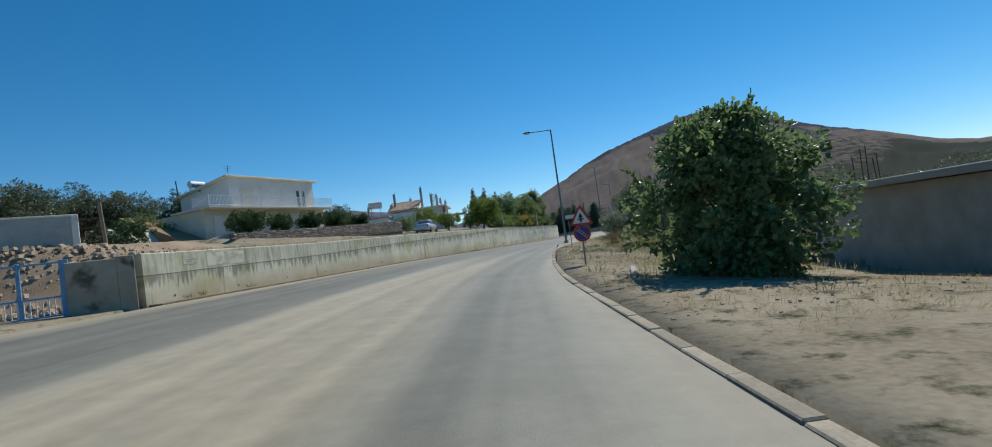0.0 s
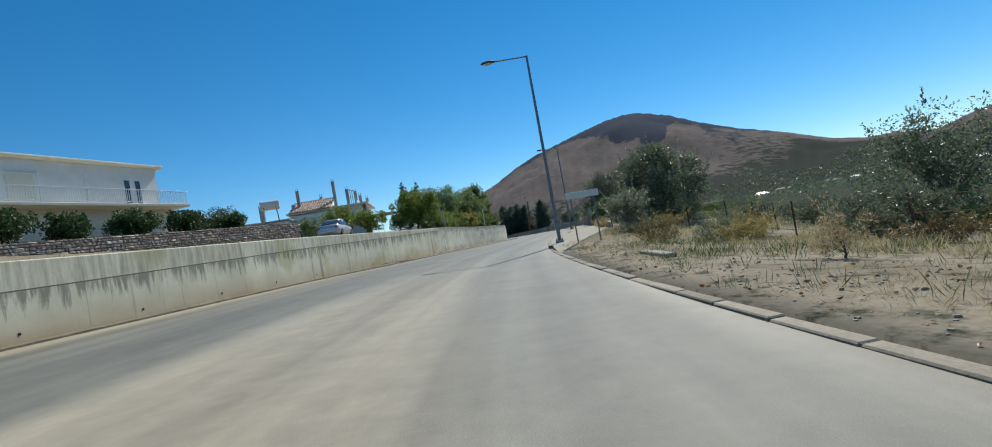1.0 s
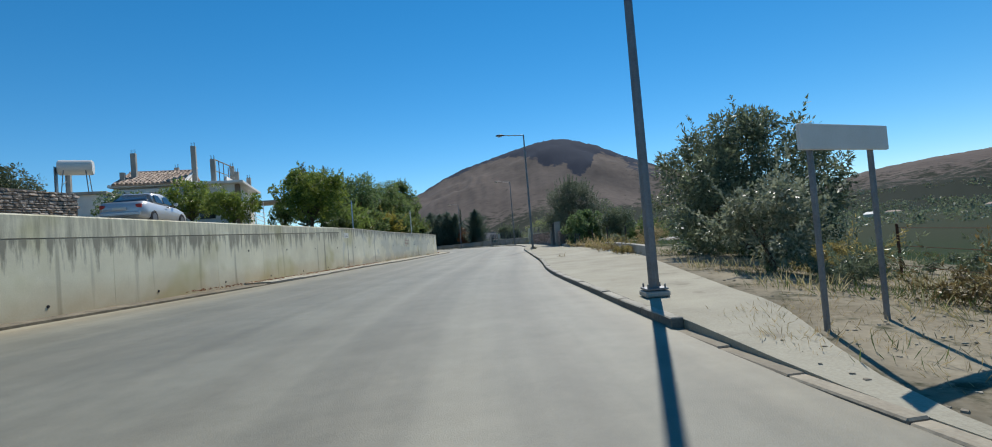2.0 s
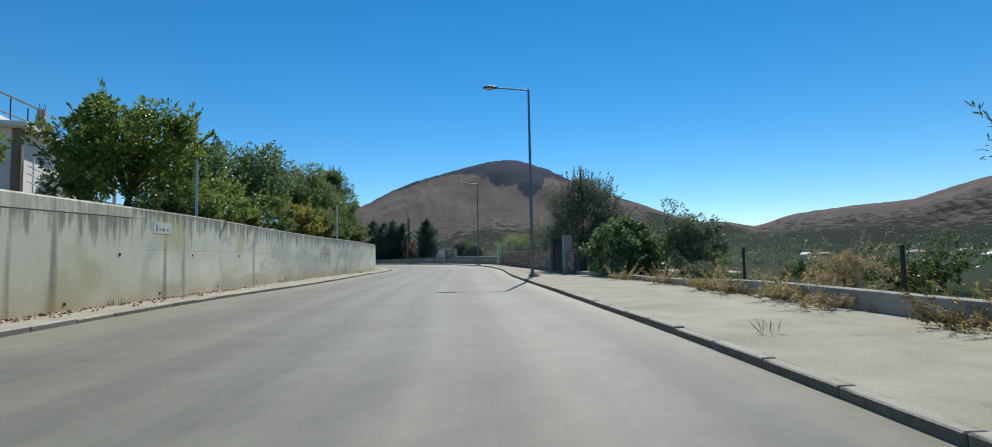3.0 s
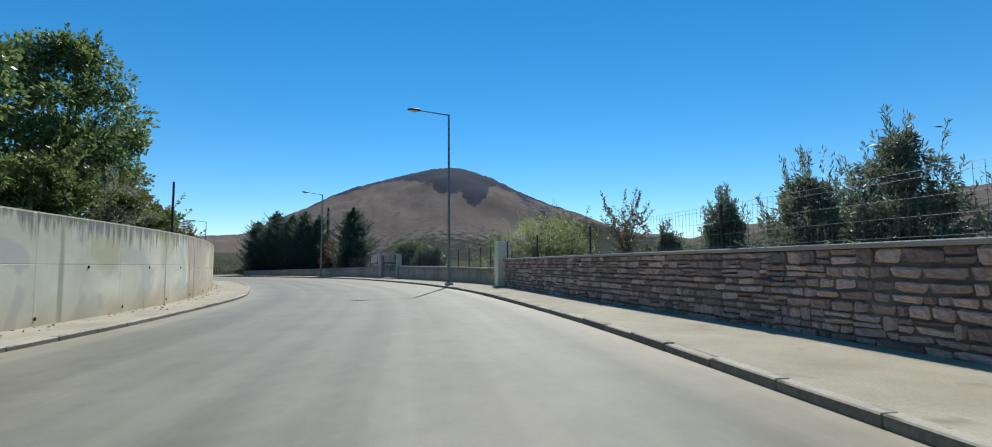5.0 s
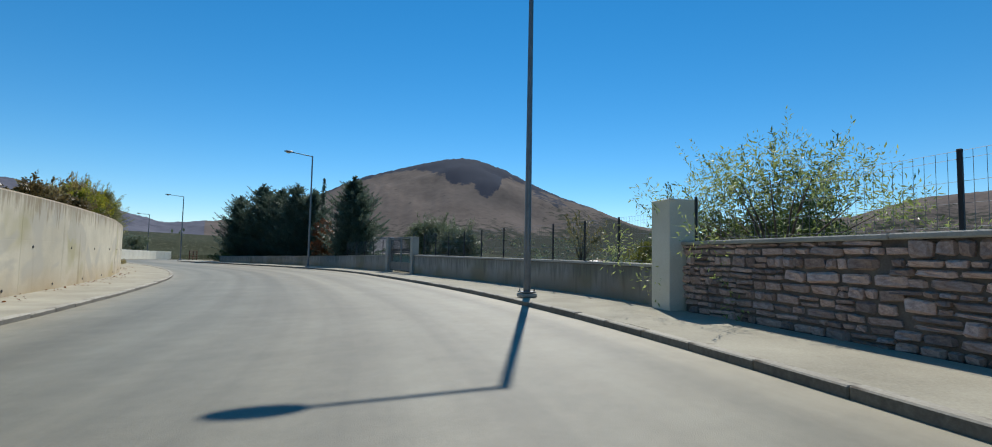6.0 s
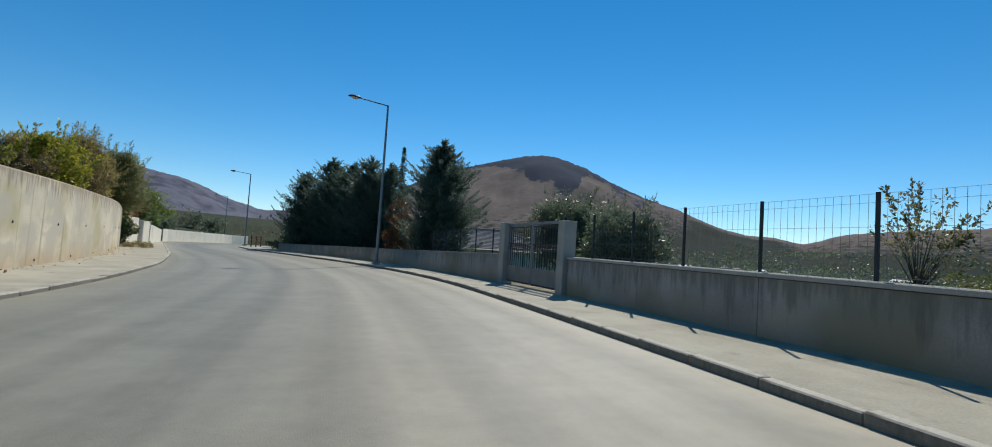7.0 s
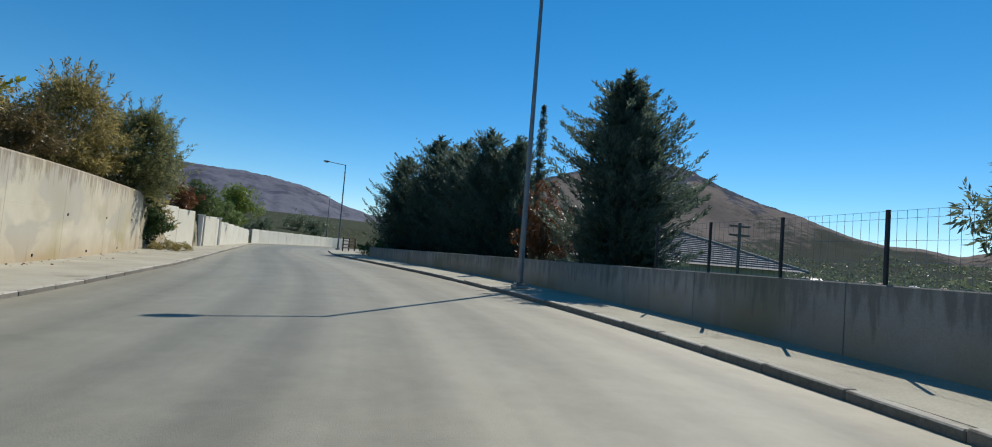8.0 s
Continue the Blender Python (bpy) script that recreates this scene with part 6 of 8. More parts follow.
def unfinished_house():
    gz = 3.4
    ob = thing("unfinished_house", pose(0, 0, gz), "white unfinished house with bare concrete columns and a tiled roof", "house")
    boxpart("wall", (-11.6, 79.4, 1.9), (8.2, 7.6, 4.4), PLASTER, ob, 0.02)
    boxpart("slab", (-11.4, 79.2, 4.18), (9.0, 8.4, 0.2), PLASTER, ob, 0.02, "white flat slab with a thin edge")
    boxpart("parapet", (-8.1, 79.2, 4.45), (0.15, 8.2, 0.35), PLASTER, ob, 0.01)
    boxpart("pier", (-7.42, 75.7, 1.9), (0.35, 0.3, 4.3), WOOD, ob, 0.02, "brown plastered corner pier")
    tile_roof(ob, -15.6, -11.0, 74.9, 82.0, 4.2, 5.6, TILE)
    bm = B()
    for s in (-15.3, -11.3):
        v = [bm.verts.new(q) for q in ((s, 75.3, 3.6), (s, 81.6, 3.6), (s, 78.45, 5.45))]
        bm.faces.new(v)
        w = [bm.verts.new(q.co + Vector((0.2, 0, 0))) for q in v]
        bm.faces.new(w[::-1])
        for i in range(3):
            bm.faces.new((v[i], v[(i + 1) % 3], w[(i + 1) % 3], w[i]))
    part("gable", bm, PLASTER, ob)
    boxpart("old_wall", (-13.5, 78.4, 1.7), (4.2, 6.6, 4.4), PLASTER, ob, 0.02)
    bm = B()
    box(bm, (0, 0, 0), (0.18, 4.3, 0.14), Matrix.Translation((-10.9, 76.6, 5.0)) @ Matrix.Rotation(radians(25), 4, "X"), 0.01)
    part("barge_board", bm, PLASTER, ob, "white barge board on the gable")
    for x, y, h in ((-14.72, 76.76, 6.9), (-10.72, 77.23, 7.45), (-9.09, 75.9, 6.1), (-9.0, 82.4, 6.6), (-13.0, 81.0, 6.4), (-8.2, 80.0, 5.7), (-7.7, 82.6, 5.5)):
        c = boxpart("column", (x, y, h / 2 + 2.0), (0.34, 0.34, h - 4.0), CONCRETE_PLAIN, ob, 0.015, "bare concrete column")
        for k in range(4):
            tubepart("rebar", ((x - 0.1 + 0.2 * (k % 2), y - 0.1 + 0.2 * (k // 2), h), (x - 0.1 + 0.2 * (k % 2), y - 0.1 + 0.2 * (k // 2), h + 0.3)), 0.012, RUST, c, 5)
    for z, e in ((6.1, 0.05), (5.2, 0.035)):
        tubepart("beam", ((-9.0, 75.8, z), (-8.9, 82.5, z + 0.4)), e, WOOD, ob, 6)
    for y in (77.2, 78.8, 80.6):
        tubepart("prop", ((-8.95, y, 4.3), (-8.95, y, 6.2)), 0.03, RUST, ob, 6)
    # porch beside the house
    boxpart("porch_roof", (-5.9, 80.5, 2.9), (2.8, 3.4, 0.14), CONCRETE_PLAIN, ob, 0.02)
    for x, y in ((-4.7, 79.0), (-4.7, 82.0)):
        boxpart("porch_post", (x, y, 1.4), (0.16, 0.16, 2.9), PLASTER, ob, 0.01)
    for z in (0.9, 1.25, 1.6):
        tubepart("stair_rail", ((-7.2, 76.0, z + 0.9), (-5.6, 76.3, z)), 0.025, WHITESTEEL, ob, 6)
    for x in (-7.0, -6.3, -5.7):
        tubepart("stair_post", ((x, 76.1, 0), (x, 76.1, 2.6 + (x + 5.7) * -0.35)), 0.03, WHITESTEEL, ob, 6)
    for x, z in ((-9.6, 2.0), (-14.2, 2.0)):
        boxpart("window", (x, 75.57 if x > -11 else 75.08, z), (1.1, 0.06, 1.1), GLASS, ob, 0.01)
    return ob


unfinished_house()
ob = thing("shed", pose(-17.2, 74.4, 3.3), "low white shed with a flat concrete roof", "shed")
boxpart("wall", (0, 0, 1.6), (4.2, 4.0, 3.6), PLASTER, ob, 0.02)
boxpart("roof", (0, 0, 3.5), (4.6, 4.4, 0.2), CONCRETE_PLAIN, ob, 0.02)
ob = thing("water_tank", pose(-16.83, 72.9, 6.92, 0, 0, 12), "pale metal water tank on a steel stand on the roof", "water tank")
bm = B()
tube(bm, (-0.95, 0, 1.75), (0.95, 0, 1.75), 0.52, seg=20)
bmesh.ops.bevel(bm, geom=[e for e in bm.edges if e.calc_face_angle(0) > 1.0], offset=0.06, segments=2, affect="EDGES")
part("tank", bm, SIGNWHITE, ob)
for x in (-0.6, 0.6):
    for y in (-0.45, 0.45):
        tubepart("leg", ((x * 1.2, y * 1.3, 0), (x, y, 1.5)), 0.03, STEEL, ob, 6)
    tubepart("brace", ((x * 1.1, -0.55, 0.5), (x * 1.1, 0.55, 0.9)), 0.02, STEEL, ob, 6)
boxpart("panel", (-1.05, -0.2, 0.9), (0.06, 0.7, 1.7), STEEL, ob, 0.01)
for x, y in ((-15.2, 75.9), (-18.6, 75.9)):
    c = thing("roof_column", pose(x, y, 6.9), "short bare concrete column on the shed roof", "column", "columns on the shed roof")
    boxpart("shaft", (0, 0, 0.9), (0.3, 0.3, 1.8), CONCRETE_PLAIN, c, 0.015)


# ---------------------------------------------------------------- the parked car
def loft(name, sections, mat, parent, label=""):
    """A closed skin through rings of equal count."""
    k = len(sections[0])
    verts = [p for s in sections for p in s]
    faces = []
    for j in range(len(sections) - 1):
        for i in range(k):
            a, b = j * k + i, j * k + (i + 1) % k
            faces.append((a, b, b + k, a + k))
    faces.append(tuple(range(k))[::-1])
    faces.append(tuple((len(sections) - 1) * k + i for i in range(k)))
    ob = mesh_object(name, verts, faces, mat, parent, True)
    if label:
        tagged(ob, label)
    return ob


def parked_car():
    x, y = -7.9, 57.9
    ob = thing("car", frame_matrix(x, y, ground_z(x, y), 0.5, 4.35), "silver four-door saloon car parked above the wall", "car")

    def ring(px, w, z0, z1, r=0.1):
        return [(px, -w, z0 + r), (px, -w * 1.02, (z0 + z1) / 2), (px, -w * 0.95, z1 - r * 0.6), (px, -w * 0.8, z1), (px, w * 0.8, z1), (px, w * 0.95, z1 - r * 0.6), (px, w * 1.02, (z0 + z1) / 2), (px, w, z0 + r), (px, w * 0.9, z0), (px, -w * 0.9, z0)]

    loft("body", [ring(-2.2, 0.66, 0.42, 0.72), ring(-2.12, 0.78, 0.28, 0.95), ring(-1.7, 0.84, 0.22, 1.0), ring(-0.9, 0.85, 0.2, 0.96), ring(0.3, 0.85, 0.2, 0.93), ring(1.0, 0.84, 0.2, 0.9), ring(1.7, 0.82, 0.22, 0.78), ring(2.08, 0.74, 0.28, 0.66), ring(2.2, 0.6, 0.36, 0.56)], CARPAINT, ob)

    def cab(px, w0, w1, z0, z1):
        return [(px, -w0, z0), (px, -w1, z1 - 0.05), (px, -w1 * 0.85, z1), (px, w1 * 0.85, z1), (px, w1, z1 - 0.05), (px, w0, z0)]

    loft("roof", [cab(-1.02, 0.72, 0.58, 0.95, 1.36), cab(-0.8, 0.78, 0.6, 0.95, 1.42), cab(0.0, 0.79, 0.62, 0.93, 1.45), cab(0.35, 0.78, 0.6, 0.92, 1.4)], CARPAINT, ob)
    loft("rear_window", [cab(-1.62, 0.7, 0.66, 0.96, 0.98), cab(-1.03, 0.715, 0.575, 0.95, 1.35)], GLASS, ob, "dark rear window")
    loft("windscreen", [cab(0.36, 0.775, 0.59, 0.92, 1.385), cab(1.05, 0.72, 0.66, 0.9, 0.915)], GLASS, ob, "dark windscreen")
    for s in (-1, 1):
        for x0, x1 in ((-0.95, -0.32), (-0.24, 0.5)):
            bm = B()
            q = [(x0, 0.8 * s, 0.98), (x1, 0.8 * s, 0.96), (x1 - 0.12, 0.645 * s, 1.32), (x0 + 0.1, 0.64 * s, 1.33)]
            v = [bm.verts.new(p) for p in q] + [bm.verts.new((p[0], p[1] - 0.02 * s, p[2])) for p in q]
            bm.faces.new(v[:4])
            bm.faces.new(v[4:][::-1])
            for i in range(4):
                bm.faces.new((v[i], v[(i + 1) % 4], v[4 + (i + 1) % 4], v[4 + i]))
            part("side_window", bm, GLASS, ob)
        for x in (-1.32, 1.32):
            bm = B()
            tube(bm, (x, 0.70 * s, 0.3), (x, 0.87 * s, 0.3), 0.3, seg=20)
            wh = part("wheel", bm, RUBBER, ob, "black tyre")
            bm = B()
            tube(bm, (x, 0.86 * s, 0.3), (x, 0.885 * s, 0.3), 0.19, seg=14)
            part("rim", bm, STEEL, wh)
        boxpart("rear_light", (-2.14, 0.66 * s, 0.76), (0.1, 0.22, 0.16), SIGNRED, ob, 0.02, "red rear light")
        boxpart("mirror", (0.62, 0.92 * s, 1.0), (0.12, 0.16, 0.1), CARPAINT, ob, 0.03)
        boxpart("door_handle", (-0.1, 0.875 * s, 0.82), (0.16, 0.03, 0.03), DARKSTEEL, ob, 0.008)
        tubepart("roof_bar", ((-0.8, 0.5 * s, 1.47), (0.25, 0.5 * s, 1.47)), 0.02, DARKSTEEL, ob, 6)
    boxpart("rear_bumper", (-2.2, 0, 0.45), (0.16, 1.5, 0.2), CARPAINT, ob, 0.05)
    boxpart("number_plate", (-2.29, 0, 0.66), (0.02, 0.5, 0.11), SIGNWHITE, ob, 0.004, "plain pale number plate")
    return ob


parked_car()

# ---------------------------------------------------------------- poles behind the wall, field wall and blue gate
for x, y, h, mat, lab in ((0.97, 65.2, 1.9, PALEBLUE, "thin pale blue pipe standing behind the wall"), (6.55, 81.28, 2.25, SIGNWHITE, "pale grey post standing behind the wall"), (11.0, 96.03, 1.9, DARKSTEEL, "thin dark pole with a short crossbar")):
    z = ground_z(x, y)
    ob = thing("thin_pole", pose(x, y, z), lab, "pole")
    tubepart("shaft", ((0, 0, -0.2), (0, 0, h)), 0.055 if h > 2 else 0.035, mat, ob, 8)
    boxpart("collar", (0, 0, 0.02), (0.1, 0.1, 0.04), mat, ob, 0.004)

ob = thing("block_wall", pose(-17.2, 18.15, 3.0, 0, 0, 41), "grey block wall framed by pale cast concrete on the red bank", "wall")
boxpart("wall", (-2.4, 0, 0.4), (8.2, 0.18, 1.9), BLOCKWORK, ob, 0.01)
boxpart("coping", (-2.4, 0, 1.37), (8.3, 0.26, 0.07), BEAMCRETE, ob, 0.01)
boxpart("base_beam", (-2.4, 0, -0.02), (8.2, 0.25, 0.36), BEAMCRETE, ob, 0.03, "rough cast base beam")
for x in (-4.25, -0.95):
    boxpart("pilaster", (x, 0, 0.75), (0.2, 0.23, 1.16), BEAMCRETE, ob, 0.02)
boxpart("pier", (1.75, 0, 0.3), (0.22, 0.3, 2.2), BEAMCRETE, ob, 0.02)
ob = thing("wire_gate", pose(-16.25, 20.45, 3.05, 0, 0, 30), "rusty wire field gate beside a wooden post", "gate")
tubepart("post", ((0.55, -0.5, -0.3), (0.45, -0.5, 1.85)), 0.07, WOOD, ob, 8, "grey leaning wooden post")
for z in (0.3, 0.8, 1.3, 1.8):
    tubepart("rail", ((-0.4, 0, z * 0.7), (0.5, -0.3, z * 0.7)), 0.02, RUST, ob, 6)
for k in range(7):
    tubepart("wire", ((-0.4 + k * 0.14, -0.05 * k, 0.1), (-0.4 + k * 0.14, -0.05 * k, 1.3)), 0.01, RUST, ob, 5)

ob = thing("blue_gate", frame_matrix(-14.02, 16.56, 0.62, -0.9, -0.45), "blue-framed iron gate with white lower bars", "gate")
for x in (0.1, 1.25, 2.9):
    boxpart("post", (x, 0, 0.95), (0.1 if x > 0.5 else 0.24, 0.08, 1.95), BLUESTEEL, ob, 0.01)
for z in (0.15, 0.75, 1.85):
    boxpart("rail", (1.5, 0, z), (2.9, 0.05, 0.06), BLUESTEEL, ob, 0.008)
for k in range(18):
    boxpart("bar", (0.25 + k * 0.155, 0, 0.45), (0.03, 0.03, 0.6), WHITESTEEL, ob)

# ---------------------------------------------------------------- traffic signs and board
def disc(bm, r, t, seg=40):
    return bmesh.ops.create_cone(bm, cap_ends=True, segments=seg, radius1=r, radius2=r, depth=t, matrix=Matrix.Rotation(radians(90), 4, "X"))["verts"]


def ring_plate(name, r0, r1, y, t, mat, parent, seg=40):
    vs, fs = [], []
    for i in range(seg):
        a = 2 * math.pi * i / seg
        for r in (r0, r1):
            for yy in (y, y - t):
                vs.append((r * math.cos(a), yy, r * math.sin(a)))
    for i in range(seg):
        a, b = 4 * i, 4 * ((i + 1) % seg)
        fs += [(a, b, b + 2, a + 2), (a + 1, a + 3, b + 3, b + 1), (a, a + 1, b + 1, b), (a + 2, b + 2, b + 3, a + 3)]
    return mesh_object(name, vs, fs, mat, parent)


def prism(bm, pts, y0, y1):
    f = [bm.verts.new((x, y0, z)) for x, z in pts]
    g = [bm.verts.new((x, y1, z)) for x, z in pts]
    bm.faces.new(f)
    bm.faces.new(g[::-1])
    for i in range(len(pts)):
        j = (i + 1) % len(pts)
        bm.faces.new((f[i], f[j], g[j], g[i]))


def rounded_triangle(side, r, n=5):
    h = side * math.sqrt(3) / 2
    c = [(-side / 2, -h / 3), (side / 2, -h / 3), (0, 2 * h / 3)]
    out = []
    for k, (x, z) in enumerate(c):
        d = math.hypot(x, z)
        cx, cz = x * (1 - 2 * r / d), z * (1 - 2 * r / d)
        a0 = math.atan2(z, x)
        for i in range(n + 1):
            a = a0 - radians(60) + radians(120) * i / n
            out.append((cx + r * math.cos(a), cz + r * math.sin(a)))
    return out


def road_sign():
    x, y = 2.88, 17.62
    z = ground_z(x, y)
    ob = thing("road_sign", pose(x, y, z, 0, 1.5, -6), "red triangular crossroads sign above a round no-parking sign", "road sign")
    tubepart("post", ((0, 0.05, -0.2), (0, 0.05, 2.0)), 0.03, STEEL, ob, 10)
    zt, zn = 1.60 - z, 1.08 - z
    bm = B()
    prism(bm, [(px, pz + zt) for px, pz in rounded_triangle(0.84, 0.035)], 0.0, 0.012)
    plate = part("triangle_plate", bm, SIGNRED, ob, "red-bordered warning triangle")
    bm = B()
    prism(bm, [(px, pz + zt) for px, pz in rounded_triangle(0.60, 0.02)], -0.004, 0.0)
    part("triangle_field", bm, SIGNWHITE, plate)
    bm = B()
    prism(bm, [(px, pz + zt - 0.01) for px, pz in ((-0.03, -0.13), (0.03, -0.13), (0.03, 0.02), (0.075, 0.05), (0.0, 0.2), (-0.075, 0.05), (-0.03, 0.02))], -0.008, -0.004)
    prism(bm, [(px, pz + zt - 0.02) for px, pz in ((-0.11, -0.035), (-0.032, -0.035), (-0.032, 0.01), (-0.11, 0.01))], -0.008, -0.004)
    prism(bm, [(px, pz + zt - 0.02) for px, pz in ((0.032, -0.035), (0.11, -0.035), (0.11, 0.01), (0.032, 0.01))], -0.008, -0.004)
    part("crossroads_symbol", bm, SIGNBLACK, plate)
    bm = B()
    disc(bm, 0.30, 0.012)
    bmesh.ops.translate(bm, vec=(0, 0.006, zn), verts=bm.verts)
    round_plate = part("round_plate", bm, SIGNWHITE, ob, "round no-parking sign, blue with a red ring")
    bm = B()
    disc(bm, 0.222, 0.004)
    bmesh.ops.translate(bm, vec=(0, -0.004, zn), verts=bm.verts)
    part("blue_field", bm, SIGNBLUE, round_plate)
    o = ring_plate("red_ring", 0.225, 0.292, -0.002, 0.005, SIGNRED, round_plate)
    o.location = (0, 0, zn)
    bm = B()
    box(bm, (0, -0.010, 0), (0.47, 0.004, 0.062), Matrix.Translation((0, 0, zn)) @ Matrix.Rotation(radians(42), 4, "Y"))
    part("red_bar", bm, SIGNRED, round_plate)
    bm = B()
    for s in (-1, 1):
        box(bm, (0, -0.008, 0.038 * s), (0.45, 0.003, 0.012), Matrix.Translation((0, 0, zn)) @ Matrix.Rotation(radians(42), 4, "Y"))
    part("white_edge", bm, SIGNWHITE, round_plate)
    for zz in (zt, zn):
        boxpart("clamp", (0, 0.03, zz), (0.12, 0.06, 0.03), STEEL, ob, 0.004)
    return ob


road_sign()

ob = thing("notice_board", pose(5.57, 35.75, ground_z(5.57, 35.75), 0, 0, 8), "blank pale board seen from behind on two posts", "board")
zb = ground_z(5.57, 35.75)
boxpart("board", (0, 0, 2.2 - zb), (1.45, 0.04, 0.26), SIGNWHITE, ob, 0.006)
for x in (-0.5, 0.5):
    tubepart("post", ((x, 0.05, -0.2), (x, 0.05, 2.33 - zb)), 0.03, STEEL, ob, 8)
    boxpart("clip", (x, 0.035, 2.2 - zb), (0.1, 0.05, 0.04), STEEL, ob, 0.004)

# rough concrete slab house beside the fig tree
ob = thing("concrete_shell", frame_matrix(10.6, 17.2, 0, -0.12, -1.0), "low unfinished concrete building with bare rebar on its roof", "building")
boxpart("wall", (5.5, 2.3, -0.2), (11.0, 4.6, 2.9), CONCRETE_PLAIN, ob, 0.02, "grey concrete and block wall")
boxpart("roof_slab", (5.5, 2.2, 1.36), (11.6, 5.2, 0.18), CONCRETE_PLAIN, ob, 0.02)
for x, dx in ((2.3, 0.0), (2.7, 0.04), (2.95, 0.05), (3.3, -0.05), (3.45, -0.02)):
    tubepart("rebar", ((x, 0.25, 1.4), (x + dx, 0.25, 2.25 + dx * 4)), 0.014, RUST, ob, 5)


# ---------------------------------------------------------------- low parapet, gate piers, stone wall
def wall_run(name, label, y0, y1, top, thick, mat, off=0.0, step=3.0, piece="segment", cap=None):
    """A wall along the outer edge of the right pavement, cast in segments with open joints."""
    root = tagged(new(name), label, "wall", kind="structure")
    yy = y0
    while yy < y1 - 0.05:
        ye = min(yy + step, y1)
        for nm, z0f, z1f, w0, w1, m in ((piece, -0.5, 0.0, 0.0, thick, mat),) + ((("coping", 0.0, 0.07, -0.04, thick + 0.04, cap),) if cap else ()):
            vs = []
            for q in (yy + 0.006, (yy + ye) / 2, ye - 0.006):
                dx, dy = pave_x(q + 0.5) - pave_x(q - 0.5), 1.0
                l = math.hypot(dx, dy)
                nx, ny = dy / l, -dx / l
                x0, zg = pave_x(q) + off, right_z(q) + 0.16
                zt = top(q)
                lo, hi = (zg - 0.5, zt) if nm == piece else (zt, zt + z1f)
                for d, z in ((w0, lo), (w0, hi - 0.015), (w0 + 0.02, hi), (w1 - 0.02, hi), (w1, hi - 0.015), (w1, lo)):
                    vs.append((x0 + nx * d, q + ny * d, z))
            fs = []
            for j in range(2):
                for i in range(6):
                    a, b = j * 6 + i, j * 6 + (i + 1) % 6
                    fs.append((a, a + 6, b + 6, b))
            fs += [tuple(range(6)), tuple(12 + i for i in range(6))[::-1]]
            attr = [(v[1], max(0, top(v[1]) - v[2]), v[2] - right_z(v[1])) for v in vs]
            mesh_object(nm, vs, fs, m, root, attr=attr)
        yy = ye
    return root


wall_run("wall_parapet", "low concrete parapet along the pavement", 47.5, 69.1, lambda q: right_z(q) + 0.52 - 0.18 * smooth(55.0, 61.0, q), 0.22, CONCRETE_PLAIN)
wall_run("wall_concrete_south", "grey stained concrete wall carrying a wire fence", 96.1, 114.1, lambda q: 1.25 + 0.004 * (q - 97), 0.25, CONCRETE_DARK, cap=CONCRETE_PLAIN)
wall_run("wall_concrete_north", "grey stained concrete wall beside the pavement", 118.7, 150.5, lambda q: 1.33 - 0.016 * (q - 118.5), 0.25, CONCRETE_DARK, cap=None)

def pier(x, y, w, top, ang, label, mat=CONCRETE_PLAIN, cap=False):
    z = right_z(y) + 0.15
    ob = thing("gate_pier", pose(x, y, z, 0, 0, ang), label, "pier")
    boxpart("shaft", (0, 0, (top - z) / 2 - 0.1), (w, w, top - z + 0.2), mat, ob, 0.015)
    boxpart("cap", (0, 0, top - z - 0.005), (w + 0.012, w + 0.012, 0.05), mat, ob, 0.012)
    return ob


pier(17.02, 70.25, 0.42, 2.44, -16, "square grey concrete gate pier with a fluted face")
pier(17.95, 73.55, 0.42, 2.44, -16, "square grey concrete gate pier")
pier(24.05, 95.75, 0.62, 2.52, -14, "broad cream plastered pier with a vertical crack", CREAM)
pier(25.12, 114.33, 0.36, 2.30, 2, "square concrete pier of the iron gate")
pier(24.98, 118.47, 0.38, 2.36, 4, "square concrete pier of the iron gate")


def sheet_gate():
    a, b = Vector((17.12, 70.5)), Vector((17.86, 73.3))
    d = (b - a)
    z = right_z(72) + 0.15
    ob = thing("metal_gate", frame_matrix(a.x, a.y, z, d.x, d.y), "closed dark blue-grey sheet metal gate with two leaves", "gate")
    L = d.length
    for k in (0, 1):
        x0 = L * k / 2 + 0.02
        leaf = boxpart("leaf", (x0 + L / 4 - 0.01, 0, 1.0), (L / 2 - 0.03, 0.04, 1.84), GATESTEEL, ob, 0.004)
        for zz in (0.1, 1.0, 1.9):
            boxpart("rail", (x0 + L / 4 - 0.01, -0.03, zz), (L / 2 - 0.05, 0.03, 0.05), GATESTEEL, leaf)
        for q in range(3):
            boxpart("rib", (x0 + 0.08 + q * (L / 4 - 0.09), -0.03, 1.0), (0.04, 0.028, 1.8), GATESTEEL, leaf)
    boxpart("handle", (L / 2 + 0.1, -0.06, 1.0), (0.03, 0.05, 0.16), STEEL, ob, 0.006)
    return ob


sheet_gate()
stone_wall("wall_stub", "rough reddish stone wall beside the gate pier", (16.95, 69.98), (16.72, 69.15), 1.25, 0.15, 0.3, 0.6, REDSTONE, lambda f: right_z(69) + 0.15, 0.4, 60, (0, 1), 9)


